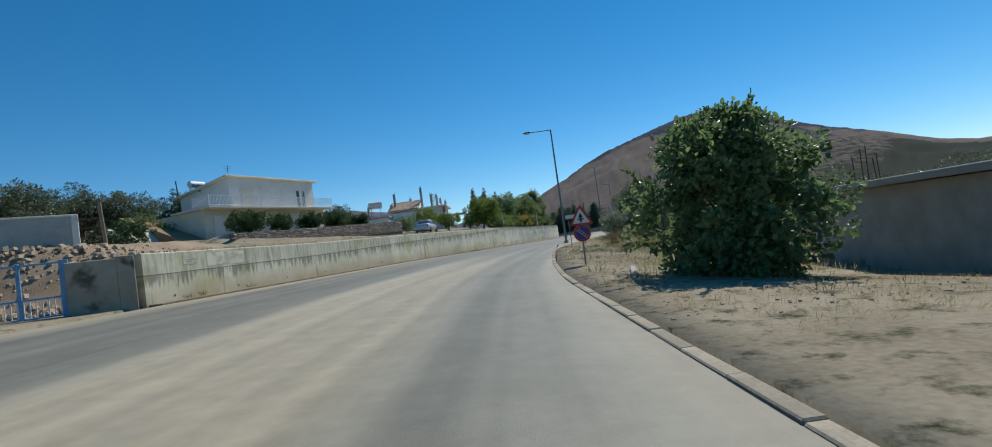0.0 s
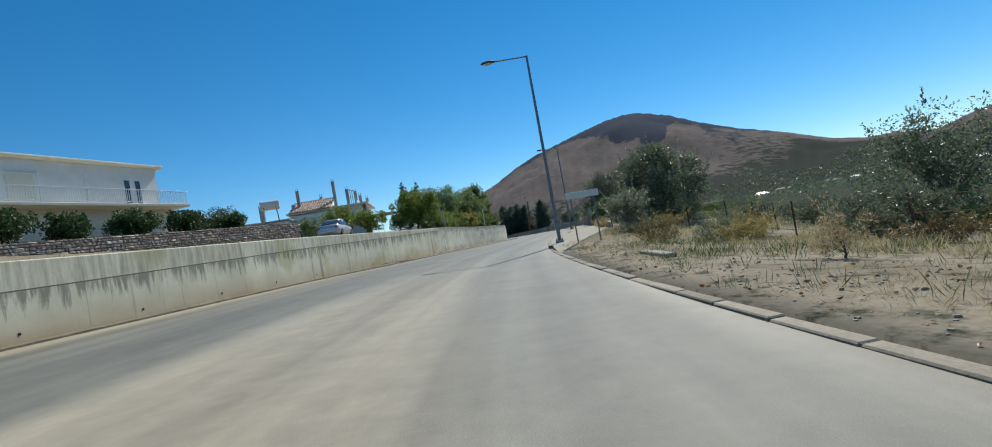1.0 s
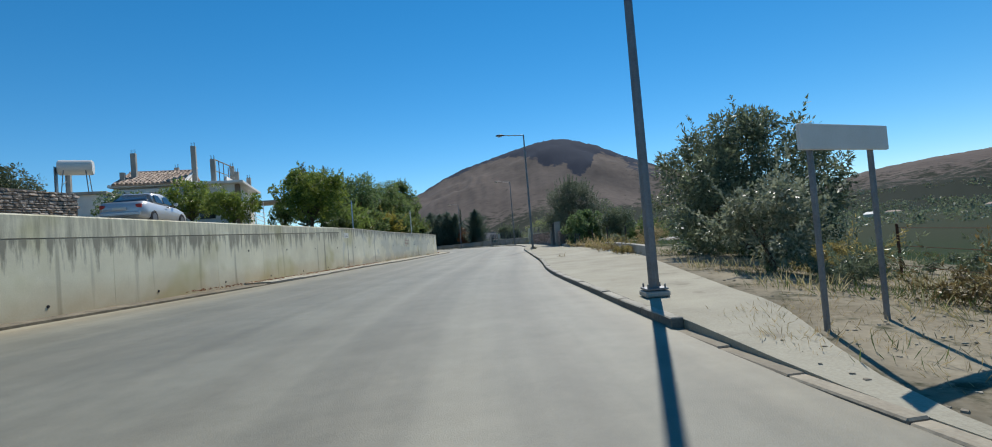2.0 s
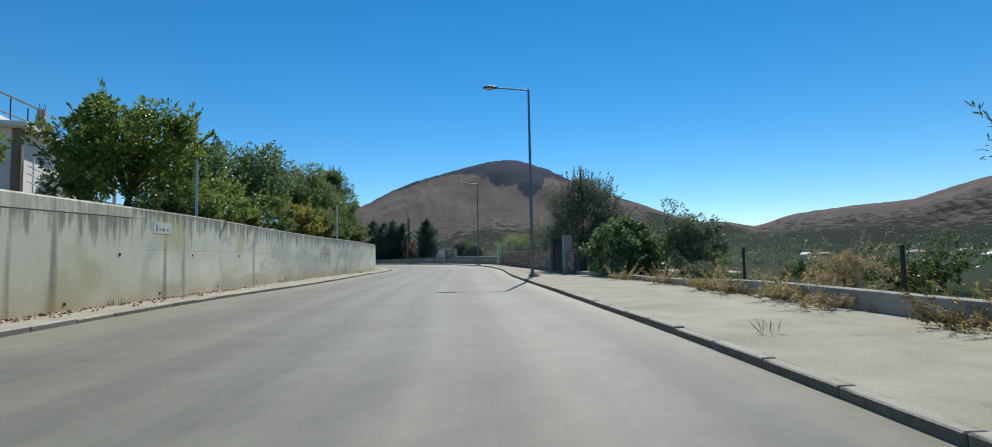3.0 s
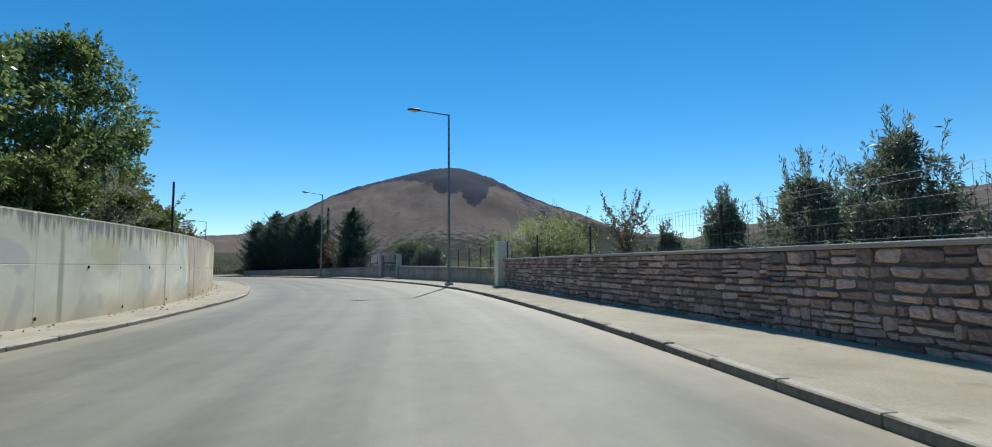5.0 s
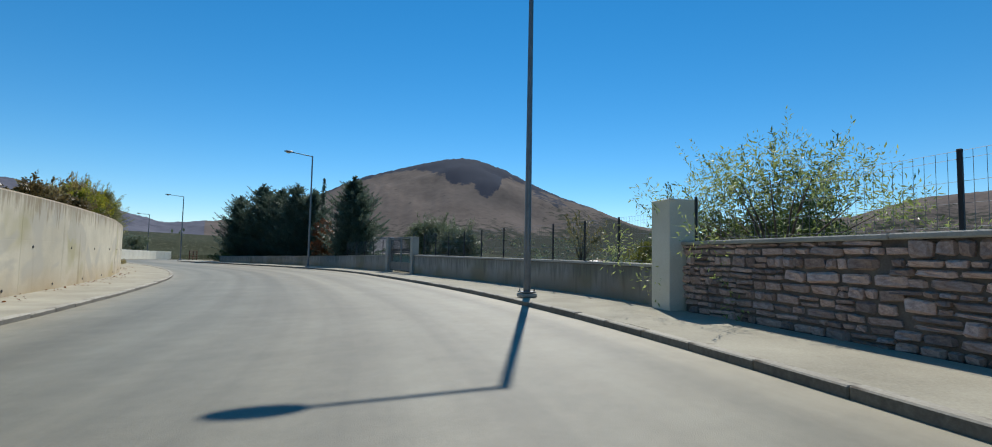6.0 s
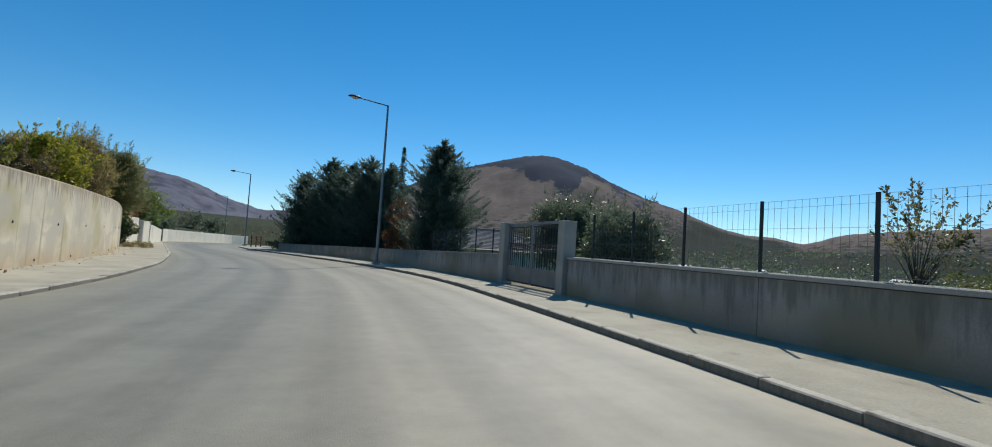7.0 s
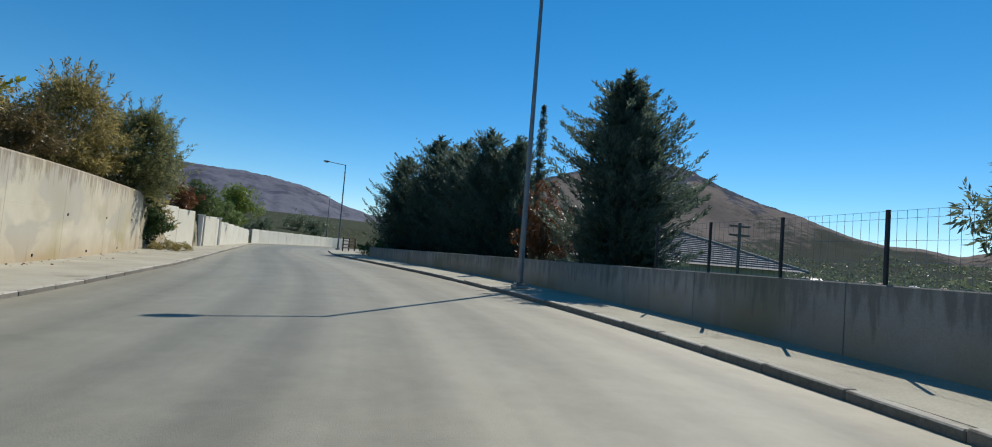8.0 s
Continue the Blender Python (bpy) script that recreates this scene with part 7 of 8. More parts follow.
def curved_stone_wall():
    """The long reddish stone wall follows the pavement in four straight lengths."""
    ys = (73.85, 80.0, 87.0, 91.6, 95.42)
    for i in range(4):
        a, b = ys[i], ys[i + 1]
        stone_wall("wall_stone", "coursed reddish stone wall with a thin coping", (pave_x(b) + 0.02, b), (pave_x(a) + 0.02, a), 1.22, 0.13, 0.14, 0.50, REDSTONE, lambda f, a=a, b=b: right_z(b + (a - b) * f) + 0.15, 0.4, 230, (0, 1), 20 + i)
        bm = B()
        p, q = Vector((pave_x(a) + 0.2, a, right_z(a) + 1.40)), Vector((pave_x(b) + 0.2, b, right_z(b) + 1.40))
        m = (p + q) / 2
        box(bm, (0, 0, 0), ((q - p).length - 0.01, 0.46, 0.07), Matrix.Translation(m) @ Matrix.Rotation(math.atan2(q.y - p.y, q.x - p.x), 4, "Z"), 0.015)
        tagged(part("coping", bm, CONCRETE_PLAIN), "thin grey concrete coping on the stone wall", "coping", kind="structure")


curved_stone_wall()


def wire_fence(name, label, y0, y1, base, height, step, off=0.12, wire=0.11, rails=(0.06, 0.35, 0.62, 0.9, 1.0), posts=None):
    """Dark posts on top of a wall with welded wire mesh between them."""
    root = thing(name, pose(0, 0, 0), label, "fence")
    n = round((y1 - y0) / step)
    posts = posts or [y0 + (y1 - y0) * i / n for i in range(n + 1)]
    n = len(posts) - 1
    for i, q in enumerate(posts):
        x, z = pave_x(q) + off, base(q)
        boxpart("post", (x, q, z + height / 2 - 0.03), (0.042, 0.042, height + 0.1), DARKSTEEL, root, 0.004)
        if i < n:
            bm = B()
            q1 = posts[i + 1]
            x1, z1 = pave_x(q1) + off, base(q1)
            k = int((q1 - q) / wire)
            for j in range(1, k):
                f = j / k
                p = Vector((x + (x1 - x) * f, q + (q1 - q) * f, z + (z1 - z) * f))
                tube(bm, p, p + Vector((0, 0, height)), 0.0026, seg=3, cap=False)
            for r in rails:
                tube(bm, (x, q, z + height * r), (x1, q1, z1 + height * r), 0.0026, seg=3, cap=False)
            part("mesh_panel", bm, STEEL, root, "welded wire mesh")
    return root


wire_fence("wire_fence", "dark posts and wire mesh on the concrete wall", 97.0, 113.2, lambda q: 1.31 + 0.004 * (q - 97), 1.05, 1.6, posts=[96.6, 98.0, 99.6, 101.3, 102.9, 104.6, 106.5, 108.2, 109.9, 111.5, 113.1])
wire_fence("wire_fence", "dark posts and wire mesh on the stone wall", 76.0, 95.2, lambda q: right_z(q) + 1.43, 0.8, 4.8, posts=[76.5, 81.2, 86.4, 91.0, 95.2])
wire_fence("wire_fence", "dark posts and wire mesh on the concrete wall", 119.7, 126.1, lambda q: 1.28 - 0.016 * (q - 118.5), 0.95, 1.6)


wire_fence("wire_fence", "low dark posts and wire on the parapet", 64.2, 68.8, lambda q: right_z(q) + 0.34, 0.72, 1.1, posts=[64.0, 65.2, 66.4, 67.5, 68.6])


def garden_shed():
    """A low shed below the road, its roof of pale ribbed tiles."""
    ob = thing("garden_shed", pose(27.5, 74.0, -2.2, 0, 0, -22), "low garden shed with a roof of pale ribbed tiles", "shed")
    boxpart("wall", (0, 0, 1.0), (6.4, 3.0, 2.4), CREAM, ob, 0.02)
    bm = B()
    box(bm, (0, 0, 0), (7.0, 3.7, 0.06), Matrix.Translation((0, 0, 2.30)) @ Matrix.Rotation(radians(2), 4, "X"), 0.01)
    roof = part("roof", bm, SIGNWHITE, ob)
    bm = B()
    tube(bm, (0, -1.86, 0), (0, 1.86, 0), 0.075, 0.075, 8)
    me = bpy.data.meshes.new("tile_rib")
    bm.to_mesh(me)
    bm.free()
    me.materials.append(PALETILE)
    for k in range(28):
        o = new("tile_rib", me)
        o.parent = roof
        o.matrix_basis = Matrix.Translation((-3.4 + k * 0.252, 0, 2.35)) @ Matrix.Rotation(radians(2), 4, "X")


garden_shed()


def iron_gate():
    a, b = Vector((25.12, 114.57)), Vector((24.98, 118.24))
    d = b - a
    z = right_z(116) + 0.15
    ob = thing("iron_gate", frame_matrix(a.x, a.y, z, d.x, d.y), "double wrought-iron gate with upright bars and a top beam", "gate")
    L = d.length
    boxpart("top_beam", (L / 2, 0, 1.94), (L + 0.5, 0.07, 0.08), STEEL, ob, 0.006)
    boxpart("lamp_bracket", (-0.1, 0, 2.05), (0.07, 0.07, 0.1), DARKSTEEL, ob, 0.01)
    for k in (0, 1):
        x0, x1 = L * k / 2 + 0.02, L * (k + 1) / 2 - 0.02
        leaf = boxpart("leaf_frame", ((x0 + x1) / 2, 0, 0.12), (x1 - x0, 0.04, 0.05), DARKSTEEL, ob)
        for zz in (0.55, 1.15, 1.32, 1.85):
            boxpart("cross_rail", ((x0 + x1) / 2, 0, zz), (x1 - x0, 0.03, 0.035), DARKSTEEL, leaf)
        for x in (x0 + 0.03, x1 - 0.03):
            boxpart("stile", (x, 0, 1.0), (0.06, 0.05, 1.8), STEEL, leaf)
        boxpart("kick_panel", ((x0 + x1) / 2, 0.012, 0.36), (x1 - x0 - 0.1, 0.012, 0.48), PANELSTEEL, leaf, 0.003, "dull tan sheet panel")
        n = 11
        for i in range(1, n):
            boxpart("bar", (x0 + (x1 - x0) * i / n, 0, 1.0), (0.02, 0.02, 1.74), DARKSTEEL, leaf)
        for i in range(n):
            o = ring_plate("scroll", 0.045, 0.06, 0.01, 0.02, DARKSTEEL, leaf, 10)
            o.location = (x0 + (x1 - x0) * (i + 0.5) / n, 0, 1.235)
    return ob


iron_gate()


def hip_house():
    ob = thing("low_house", pose(31.0, 141.5, -2.5, 0, 0, 8), "low house with a grey tiled hip roof behind the wall", "house")
    boxpart("wall", (0.5, 0, 1.9), (9.0, 8.0, 4.4), CREAM, ob, 0.02)
    e, r, z0, z1 = (5.2, 4.7), 1.6, 3.9, 5.5
    bm = B()
    v = [bm.verts.new(p) for p in ((-e[0] + 0.5, -e[1], z0), (e[0] + 0.5, -e[1], z0), (e[0] + 0.5, e[1], z0), (-e[0] + 0.5, e[1], z0), (-r + 0.5, 0, z1), (r + 0.5, 0, z1))]
    for f in ((0, 1, 5, 4), (1, 2, 5), (2, 3, 4, 5), (3, 0, 4), (3, 2, 1, 0)):
        bm.faces.new([v[i] for i in f])
    roof = part("roof", bm, GREYTILE, ob, "grey-brown tiled hip roof")
    for (p, q) in (((-4.7, -4.7, z0), (-1.1, 0, z1)), ((5.7, -4.7, z0), (2.1, 0, z1)), ((-4.7, 4.7, z0), (-1.1, 0, z1)), ((-1.1, 0, z1), (2.1, 0, z1))):
        tubepart("hip_ridge", ((p[0], p[1], p[2] + 0.03), (q[0], q[1], q[2] + 0.05)), 0.07, KERB if p[1] < 0 else GREYTILE, roof, 8)
    for k in range(1, 15):
        f = k / 15
        w0, w1 = -4.7 + 3.6 * f, 5.7 - 3.6 * f
        boxpart("tile_course", ((w0 + w1) / 2, -4.7 + 4.7 * f, z0 + (z1 - z0) * f + 0.02), (w1 - w0, 0.06, 0.05), GREYTILE, roof)
        boxpart("tile_course", (-4.7 + 3.6 * f, 0, z0 + (z1 - z0) * f + 0.02), (0.06, 9.4 * (1 - f), 0.05), GREYTILE, roof)
    return ob


hip_house()

# utility pole far behind the low house, and fence posts of the dry field
ob = thing("utility_pole", pose(33.2, 137.0, -2.6), "thin wooden utility pole with two crossarms", "pole")
tubepart("shaft", ((0, 0, -0.5), (0, 0, 6.0)), 0.07, WOOD, ob, 8)
for z in (5.45, 5.85):
    boxpart("crossarm", (0, 0, z), (1.0, 0.08, 0.09), WOOD, ob, 0.01)
ob = thing("post_row", pose(0, 0, 0), "thin dark steel posts standing behind the low parapet", "posts")
for y in (48.0, 52.25, 56.6, 60.9):
    x, z = pave_x(y) + 0.3, right_z(y) + 0.1
    boxpart("post", (x, y, z + 0.55), (0.05, 0.05, 1.25), DARKSTEEL, ob, 0.005)
field = thing("field_fence", pose(0, 0, 0), "leaning thin steel fence posts with slack wires", "fence")
pts = []
for i, (x, y, h) in enumerate(((10.2, 22.0, 1.2), (10.9, 27.0, 1.2), (11.3, 31.6, 1.3), (11.75, 36.04, 1.35), (12.1, 40.0, 1.2), (13.2, 36.5, 1.2), (14.6, 37.0, 1.1), (9.3, 40.8, 0.9))):
    z = ground_z(x, y)
    tubepart("post", ((x, y, z - 0.3), (x + 0.04 * (i % 3 - 1), y, z + h)), 0.03, RUST, field, 6)
    pts.append(Vector((x, y, z + h)))
for f in (0.25, 0.6, 0.93):
    for a, b in zip(pts[:4], pts[1:5]):
        za, zb = ground_z(a.x, a.y), ground_z(b.x, b.y)
        tubepart("wire", ((a.x, a.y, za + (a.z - za) * f), (b.x, b.y, zb + (b.z - zb) * f)), 0.008, RUST, field, 4)
ob = thing("field_railing", pose(13.2, 36.6, ground_z(13.2, 36.6), 0, 0, 18), "dark iron railing panel in the dry field", "railing")
for z in (0.35, 0.95):
    tubepart("rail", ((0, 0, z), (1.5, 0, z)), 0.02, DARKSTEEL, ob, 6)
for k in range(9):
    tubepart("bar", ((0.05 + k * 0.175, 0, 0.1), (0.05 + k * 0.175, 0, 1.0)), 0.012, DARKSTEEL, ob, 5)
ob = thing("wooden_rail_gate", pose(12.3, 161.6, right_z(160) + 0.15, 0, 0, 75), "brown slatted barrier beside the bend", "barrier")
for x in (0, 1.3, 2.6):
    boxpart("post", (x, 0, 0.6), (0.1, 0.1, 1.2), RUST, ob, 0.01)
for z in (0.3, 0.6, 0.9, 1.15):
    boxpart("slat", (1.3, -0.06, z), (2.7, 0.03, 0.09), RUST, ob, 0.005)

# ---------------------------------------------------------------- walls past the opening on the left
far_x = line((7.02, 141.2), (6.25, 146.8), (6.1, 148.6), (5.5, 152.4), (5.3, 153.6), (4.0, 160.0), (2.45, 168.0), (1.8, 171.5), (2.9, 185.0), (4.4, 200.0), (7.5, 208.0))
for y0, y1, t, mat in ((141.2, 146.8, 0.0, CREAM), (148.9, 152.4, 0.5, CREAM), (153.2, 168.0, 1.0, CREAM), (170.1, 206.0, 1.6, CREAM)):
    root = tagged(new("wall_west_far"), "pale cream wall set back beside the bend", "wall", kind="structure")
    yy = y0
    while yy < y1 - 0.1:
        ye = min(yy + 2.8, y1)
        p, q = Vector((far_x(yy) - 0.15, yy, 0)), Vector((far_x(ye) - 0.15, ye, 0))
        top = 2.2 - 0.5 * t - (0.03 if t < 1.5 else 0.012) * (yy - y0)
        zb = left_z(yy)
        m = (p + q) / 2
        bm = B()
        box(bm, (0, 0, 0), ((q - p).length - 0.015, 0.28, top - zb + 0.4), Matrix.Translation((m.x, m.y, (top + zb - 0.4) / 2)) @ Matrix.Rotation(math.atan2(q.y - p.y, q.x - p.x), 4, "Z"), 0.02)
        part("segment", bm, mat, root)
        yy = ye
for y in (148.3, 152.8):
    ob = thing("wall_end_post", pose(far_x(y) - 0.1, y, left_z(y), 0, 0, 15), "pale square post between the wall pieces", "post", "posts between the wall pieces")
    boxpart("shaft", (0, 0, 0.95), (0.26, 0.26, 2.0), PLASTER, ob, 0.02)
    boxpart("cap", (0, 0, 1.97), (0.38, 0.36, 0.06), PLASTER, ob, 0.01)
ob = thing("garden_door", pose(far_x(147.5) - 0.25, 147.45, left_z(147.5) + 0.1, 0, 0, 105), "dark wooden garden door between the wall pieces", "door")
for k in range(4):
    boxpart("plank", (-0.42 + k * 0.28, 0, 0.95), (0.265, 0.05, 1.9), RUST, ob, 0.006)
boxpart("ledge", (0, -0.04, 0.4), (1.1, 0.04, 0.1), RUST, ob, 0.006)
boxpart("ledge", (0, -0.04, 1.5), (1.1, 0.04, 0.1), RUST, ob, 0.006)
ob = thing("garden_door", pose(far_x(169.0) - 0.15, 169.0, left_z(169) + 0.05, 0, 0, 108), "rusty sheet door at the end of the low wall", "door")
boxpart("leaf", (0, 0, 0.8), (1.7, 0.05, 1.6), RUST, ob, 0.006)
boxpart("handle", (0.6, -0.05, 0.85), (0.12, 0.04, 0.03), STEEL, ob, 0.004)

# ---------------------------------------------------------------- kerb stones
bm = B()
box(bm, (0, 0, 0), (1.0, 0.16, 0.36), None, 0.014)
kerb_me = bpy.data.meshes.new("kerb_stone")
bm.to_mesh(kerb_me)
bm.free()
kerb_me.materials.append(KERB)
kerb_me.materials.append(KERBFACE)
# upright faces take the colour with shade painted in, tops stay pale
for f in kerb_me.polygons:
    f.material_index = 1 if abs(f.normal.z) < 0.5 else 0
rng = random.Random(77)


def kerb_row(xf, zf, y0, y1, side, parent, raise_by):
    yy = y0
    while yy < y1:
        y1s = yy + 1.0
        p = Vector((xf(yy), yy, zf(yy)))
        q = Vector((xf(y1s), y1s, zf(y1s)))
        d = q - p
        m = (p + q) / 2
        nrm = Vector((d.y, -d.x, 0)).normalized() * side
        o = new("kerb_stone", kerb_me)
        o.parent = parent
        o.matrix_world = Matrix.Translation(m + nrm * 0.08 + Vector((0, 0, raise_by - 0.18 + rng.uniform(-0.012, 0.008)))) @ Matrix.Rotation(math.atan2(d.y, d.x) + radians(rng.uniform(-0.5, 0.5)), 4, "Z") @ Matrix.Diagonal((d.length * 0.999, 1, 1, 1))
        yy = y1s


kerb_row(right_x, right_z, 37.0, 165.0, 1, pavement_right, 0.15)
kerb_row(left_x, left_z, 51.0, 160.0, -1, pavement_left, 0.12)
verge_kerb = tagged(new("kerb_verge"), "low sand-covered kerb along the dry verge", "kerb", kind="structure")
kerb_me = kerb_me.copy()
kerb_me.materials[0] = SANDKERB
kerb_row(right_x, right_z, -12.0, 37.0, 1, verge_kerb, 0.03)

# drain holes in the long wall: thin black discs stand for their dark insides
bm = B()
r = bmesh.ops.create_cone(bm, cap_ends=False, segments=10, radius1=0.035, radius2=0.035, depth=0.014)
bmesh.ops.create_cone(bm, cap_ends=True, segments=10, radius1=0.032, radius2=0.032, depth=0.02)
hole_me = bpy.data.meshes.new("drain_hole_disc")
bm.to_mesh(hole_me)
bm.free()
hole_me.materials.append(RUBBER)
yy = 18.97
k = 0
while yy < 137:
    tx = wall_x(yy + 0.5) - wall_x(yy - 0.5)
    n = Vector((1.0, -tx, 0)).normalized()
    o = new("drain_hole_disc", hole_me)
    o.parent = wall_west
    p = Vector((wall_x(yy), yy, left_z(yy) + 0.27 + (0.0 if k % 2 == 0 or yy < 48 else 1.0)))
    o.matrix_world = Matrix.Translation(p + n * 0.003) @ n.to_track_quat("Z", "Y").to_matrix().to_4x4()
    yy += 3.14 if yy < 48 else 1.57
    k += 1

# ---------------------------------------------------------------- grass, weeds and loose stones
rng = random.Random(91)
spots = []


def patch(x, y):
    """Grass grows in patches."""
    return noise.noise(Vector((x * 0.33, y * 0.33, 4.0))) > -0.05


for i in range(4200):
    y = rng.uniform(5, 48)
    x = right_x(y) + 0.6 + abs(rng.gauss(0, 1)) * 7
    if (y > 37 and x < pave_x(y) + 0.3) or not patch(x, y):
        continue
    spots.append((x, y, ground_z(x, y), 0.3, rng.uniform(0.3, 0.8)))
for i in range(620):
    y = rng.uniform(46, 170)
    x = pave_x(y) + 0.45 + abs(rng.gauss(0, 1)) * 8
    spots.append((x, y, ground_z(x, y), 0.4, rng.uniform(0.4, 1.0)))
for i in range(900):
    y = rng.uniform(19, 139)
    x = wall_x(y) - 0.4 - abs(rng.gauss(0, 1)) * 4
    spots.append((x, y, ground_z(x, y), 0.35, rng.uniform(0.3, 1.0)))
for i in range(1500):
    y = rng.uniform(64, 138)
    x = wall_x(y) - 0.42 - rng.random() ** 1.6 * 2.2
    if noise.noise(Vector((x * 0.5, y * 0.22, 5.0))) > -0.12:
        spots.append((x, y, ground_z(x, y), 0.3, rng.uniform(0.7, 1.5)))
tall = []
for i in range(900):
    y = rng.uniform(13, 44)
    x = right_x(y) + 2.6 + abs(rng.gauss(0, 1)) * 6.5
    if (y > 35 and x < pave_x(y) + 0.5) or noise.noise(Vector((x * 0.28, y * 0.28, 11.0))) < 0.0:
        continue
    tall.append((x, y, ground_z(x, y), 0.25, rng.uniform(0.5, 1.0)))
tufts("tall_grass", tall, 26, 0.27, LEAF_STRAW, 8, "tall straw-yellow grass standing in clumps on the verge", "grass", 0.5)
tufts("dry_grass", spots, 22, 0.12, LEAF_DRY, 3, "straw-coloured dry grass on the banks and verges", "grass", 0.9)
spots = []
for i in range(60):
    y = rng.uniform(9, 34)
    x = right_x(y) + 0.5 + abs(rng.gauss(0, 1)) * 2.5
    spots.append((x, y, ground_z(x, y), 0.3, rng.uniform(0.2, 0.7)))
for i in range(620):
    y = rng.uniform(21, 46)
    x = edge_x(y) + 1.2 + rng.random() ** 1.3 * 20
    if patch(x, y + 40):
        spots.append((x, y, ground_z(x, y), 0.45, rng.uniform(0.4, 1.1)))
for i in range(300):
    y = rng.uniform(47, 96)
    x = pave_x(y) + 0.7 + abs(rng.gauss(0, 1)) * 9
    spots.append((x, y, ground_z(x, y), 0.5, rng.uniform(0.6, 1.2)))
for i in range(330):
    y = rng.uniform(6, 160)
    x = (right_x(y) + 1.0 if y < 37 else pave_x(y) + 0.5) + abs(rng.gauss(0, 1)) * 10
    spots.append((x, y, ground_z(x, y), 0.4, rng.uniform(0.4, 1.0)))
for i in range(330):
    y = rng.uniform(19, 139)
    x = wall_x(y) - 0.5 - abs(rng.gauss(0, 1)) * 3
    spots.append((x, y, ground_z(x, y), 0.35, rng.uniform(0.3, 0.9)))
tufts("green_weeds", spots, 44, 0.2, LEAF_GREEN, 4, "patchy green weeds on the banks and verges", "weeds")
spots = [(wall_x(y) + 0.12 + rng.uniform(0, 0.25), y, left_z(y) + 0.1, 0.12, rng.uniform(0.3, 0.9)) for y in (19.2, 19.8, 22.3, 22.6, 84.0, 84.3, 61.0, 71.0, 139.2, 139.8, 140.4, 140.9)]
spots += [(pave_x(y) - rng.uniform(0.0, 0.35), y, right_z(y) + 0.17, 0.1, rng.uniform(0.2, 0.7)) for y in np.linspace(48, 67, 26)]
spots += [(right_x(52.0) + 1.0, 52.0, right_z(52) + 0.16, 0.12, 0.35), (right_x(68.2) + 0.8, 68.2, right_z(68) + 0.16, 0.15, 0.9)]
tufts("kerb_weeds", spots, 60, 0.2, LEAF_AUTUMN, 5, "dry weeds growing in the joints of the pavements", "weeds")

# fallen leaves blown against the foot of the wall and along the parapet
lr = np.random.default_rng(12)
lp = []
for k in range(1300):
    q = lr.uniform(52, 136) if k < 420 else lr.uniform(48, 68)
    if k < 1700:
        lp.append((wall_x(q) + 0.05 + abs(lr.normal(0, 0.35)), q, left_z(q) + 0.145))
    else:
        lp.append((pave_x(q) - 0.02 - abs(lr.normal(0, 0.3)), q, right_z(q) + 0.182))
for k in range(250):
    q = lr.uniform(9, 34)
    x = right_x(q) + 0.35 + abs(lr.normal(0, 1.6))
    lp.append((x, q, ground_z(x, q) + 0.02))
lp = np.array(lp)
ld = lr.normal(0, 1, (len(lp), 3)) * np.array([1, 1, 0.15])
tagged(leaf_mesh("fallen_leaves", lp, ld, 0.055, 0.6, lr, LEAF_RED, None, 0.1), "dry brown leaves blown along the pavements", "leaves", kind="stuff")
# scraps of rubbish beside the parapet
for x, y, s in ((pave_x(55.4) - 0.3, 55.4, 0.08), (pave_x(53.6) - 0.25, 53.6, 0.09), (pave_x(53.1) - 0.45, 53.1, 0.06), (pave_x(49.6) - 0.3, 49.6, 0.05)):
    bm = B()
    bmesh.ops.create_icosphere(bm, subdivisions=2, radius=s)
    for w in bm.verts:
        w.co *= 1 + 0.45 * noise.noise(w.co * 18 + Vector((y, 0, 0)))
        w.co.z = w.co.z * 0.55 + s * 0.4
    ob = part("crumpled_paper", bm, PLASTER)
    ob.location = (x, y, right_z(y) + 0.165)
    tagged(ob, "crumpled white paper scrap on the pavement", "rubbish", "scraps by the parapet")

# stones on the verges and the red bank
vs, fs = [], []
for i in range(3000):
    if i < 1920:
        y = rng.uniform(6, 40)
        x = right_x(y) + 0.35 + abs(rng.gauss(0, 1)) * 3
        s = rng.uniform(0.006, 0.026)
        if y > 36 and x < pave_x(y) + 0.2:
            continue
    else:
        x = rng.uniform(-25.0, -14.6)
        y = 17.6 + 0.75 * (x + 12.65) + rng.uniform(0.6, 7.5)
        s = rng.uniform(0.03, 0.13)
    z = ground_z(x, y)
    k = len(vs)
    a = rng.uniform(0, 6.28)
    w, d, h = s * rng.uniform(0.7, 1.3), s * rng.uniform(0.6, 1.1), s * rng.uniform(0.4, 0.8)
    for dx, dy, dz in ((-1, -1, -0.6), (1, -1, -0.6), (1, 1, -0.6), (-1, 1, -0.6), (-0.8, -0.7, 0.9), (0.7, -0.8, 0.7), (0.8, 0.6, 1.0), (-0.6, 0.8, 0.8)):
        ex, ey, ez = w * dx * rng.uniform(0.75, 1.1), d * dy * rng.uniform(0.75, 1.1), h * dz * rng.uniform(0.8, 1.1)
        vs.append((x + ex * math.cos(a) - ey * math.sin(a), y + ex * math.sin(a) + ey * math.cos(a), z + ez))
    for t in ((3, 2, 1, 0), (4, 5, 6, 7), (0, 1, 5, 4), (1, 2, 6, 5), (2, 3, 7, 6), (3, 0, 4, 7)):
        fs.append(tuple(k + j for j in t))
tagged(mesh_object("loose_stones", vs, fs, PEBBLE), "loose pale stones on the bare verge and bank", "stones", kind="stuff")

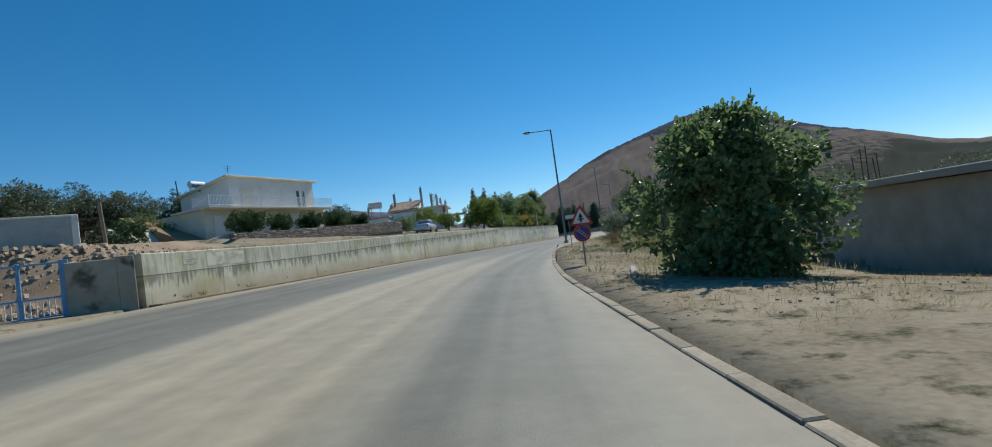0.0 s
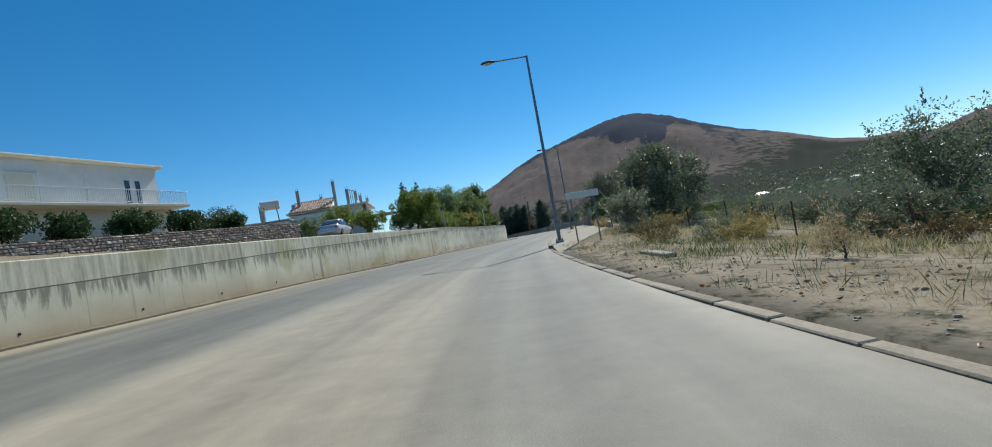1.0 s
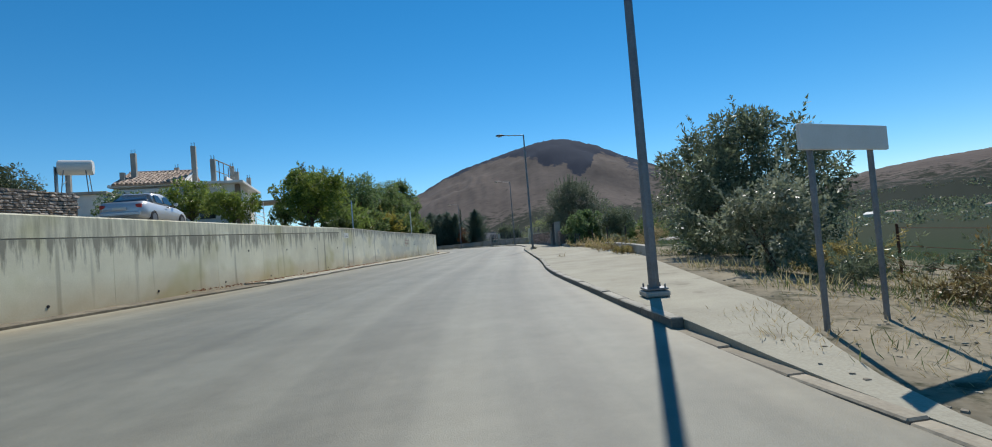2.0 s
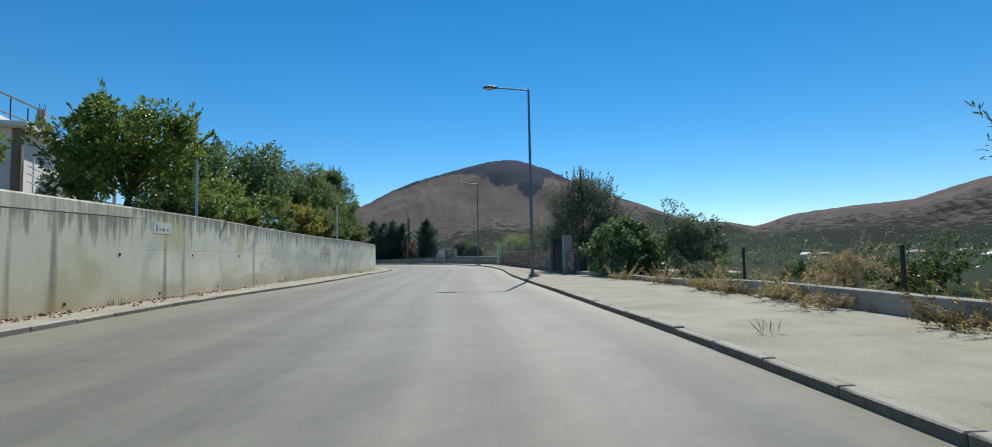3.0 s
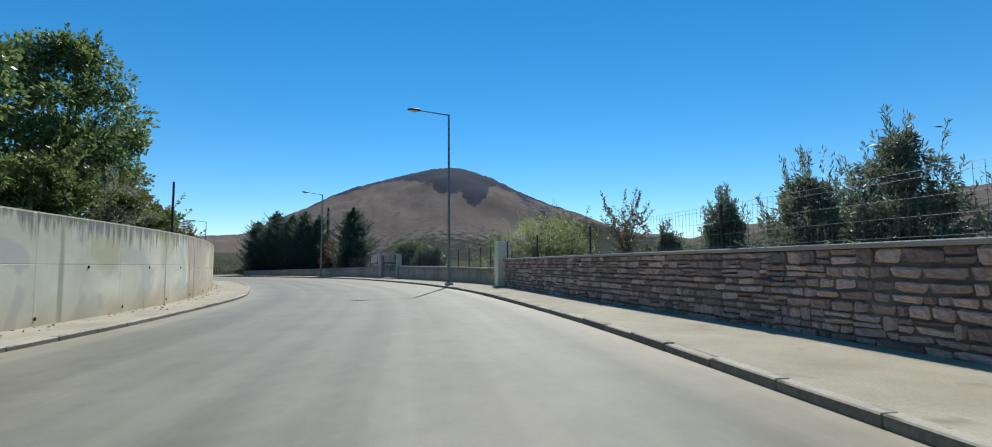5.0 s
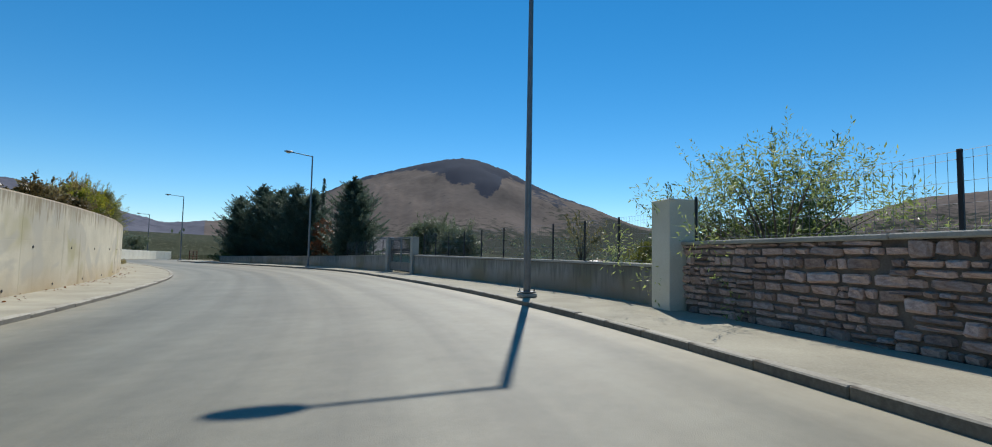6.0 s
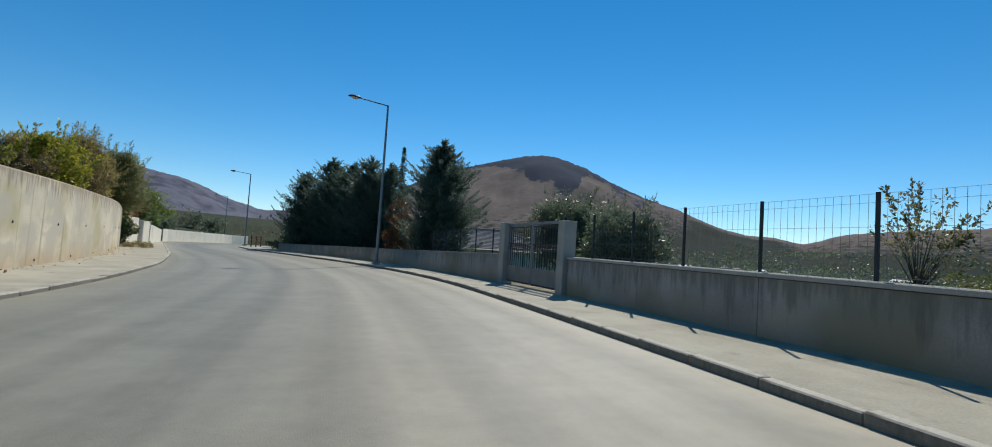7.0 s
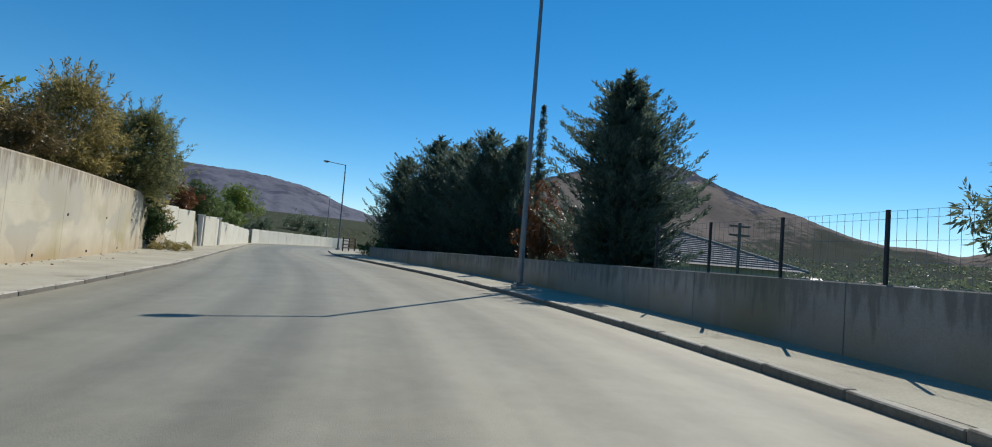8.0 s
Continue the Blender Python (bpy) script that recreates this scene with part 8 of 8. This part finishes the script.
# broken rubble on the red bank under the block wall
rr = random.Random(31)
vs, fs = [], []
for i in range(1300):
    x = rr.uniform(-22.5, -13.6)
    y = 17.6 + 0.75 * (x + 12.65) + (0.5 + 3.4 * rr.random() ** 1.2) / 0.8
    z = ground_z(x, y) + 0.12
    s = 0.025 + 0.11 * rr.random() ** 2.6
    k = len(vs)
    for dx, dy, dz in ((-1, -1, -0.6), (1, -1, -0.6), (1, 1, -0.6), (-1, 1, -0.6), (-0.7, -0.6, 0.8), (0.6, -0.8, 0.6), (0.8, 0.5, 0.9), (-0.5, 0.8, 0.7)):
        vs.append((x + s * dx * rr.uniform(0.6, 1.3), y + s * dy * rr.uniform(0.6, 1.3), z + s * dz * rr.uniform(0.6, 1.2)))
    for t in ((3, 2, 1, 0), (4, 5, 6, 7), (0, 1, 5, 4), (1, 2, 6, 5), (2, 3, 7, 6), (3, 0, 4, 7)):
        fs.append(tuple(k + j for j in t))
tagged(mesh_object("rubble", vs, fs, RUBBLE), "tan broken rubble strewn over the red bank", "rubble", kind="stuff")

# concrete edging beams left lying on the verge
for (xa, ya), (xb, yb), w in (((3.72, 14.7), (3.1, 12.2), 0.16), ((4.2, 26.1), (4.5, 28.2), 0.22)):
    za, zb = ground_z(xa, ya), ground_z(xb, yb)
    ob = thing("edging_beam", frame_matrix(xa, ya, (za + zb) / 2, xb - xa, yb - ya), "dusty concrete edging beam half sunk in the verge", "kerb", "edging beams on the verge")
    L = math.hypot(xb - xa, yb - ya)
    n = max(1, round(L / 1.1))
    for k in range(n):
        boxpart("block", ((k + 0.5) * L / n, 0.01 * (k % 2), -0.03), (L / n - 0.015, w, 0.22), KERB, ob, 0.02)

# ---------------------------------------------------------------- paint on the long wall
def wall_patch(y0, y1, depth0, depth1, mat, bars=(), barmat=None):
    """A painted patch that follows the wall's face, with bars for writing that cannot be read."""
    def at(y, depth, proud):
        tx = wall_x(y + 0.5) - wall_x(y - 0.5)
        l = math.hypot(tx, 1)
        return (wall_x(y) + proud / l, y - proud * tx / l, top_z(y) - depth)

    def plate(name, a, b, c, d, proud, m, parent):
        vs, fs = [], []
        for q in (0.002, proud):
            vs += [at(a, c, q), at(b, c, q), at(b, d, q), at(a, d, q)]
        fs = [(4, 5, 6, 7), (0, 3, 2, 1), (0, 1, 5, 4), (1, 2, 6, 5), (2, 3, 7, 6), (3, 0, 4, 7)]
        return mesh_object(name, vs, fs, m, parent)

    base = plate("painted_patch", y0, y1, depth0, depth1, 0.006, mat, wall_west)
    for a, b, c, d in bars:
        plate("writing", y0 + (y1 - y0) * a, y0 + (y1 - y0) * b, depth0 + (depth1 - depth0) * c, depth0 + (depth1 - depth0) * d, 0.009, barmat, base)


PATCH = material("faded_white_paint", (0.56, 0.55, 0.49), (0.74, 0.73, 0.67), 2.5, 0.85, 40, 0.1)
PATCHGREY = material("grey_paint_patch", (0.36, 0.36, 0.33), (0.46, 0.46, 0.42), 2.5, 0.85, 40, 0.1)
PATCHPALE = material("pale_wash", (0.56, 0.525, 0.39), (0.78, 0.735, 0.56), 1.2, 0.85, 40, 0.1, spots=((0.50, 0.45, 0.33), 3.0, 0.52))
PATCHWASH = material("pale_plaster_wash", (0.62, 0.59, 0.45), (0.84, 0.80, 0.63), 1.2, 0.85, 40, 0.2, spots=((0.52, 0.48, 0.35), 2.2, 0.52))
SCRAWL = material("faded_red_scrawl", (0.36, 0.20, 0.16), (0.52, 0.40, 0.33), 6.0, 0.85, 40, 0.1)
wall_patch(62.6, 63.4, 0.30, 0.60, PATCH, ((0.16, 0.2, 0.25, 0.8), (0.32, 0.42, 0.62, 0.7), (0.52, 0.58, 0.5, 0.8), (0.7, 0.82, 0.62, 0.7)), SIGNBLACK)
wall_patch(77.3, 78.7, 0.45, 1.25, PATCHPALE, ((0.08, 0.6, 0.1, 0.16), (0.08, 0.9, 0.26, 0.33), (0.08, 0.55, 0.46, 0.52), (0.12, 0.8, 0.6, 0.67), (0.12, 0.5, 0.78, 0.84)), SCRAWL)
wall_patch(20.6, 22.6, 0.12, 0.66, PATCHWASH)
wall_patch(19.5, 20.1, 0.30, 0.52, PATCHPALE, ((0.05, 0.9, 0.1, 0.24), (0.1, 0.7, 0.42, 0.54), (0.2, 0.95, 0.72, 0.84)), PATCHGREY)
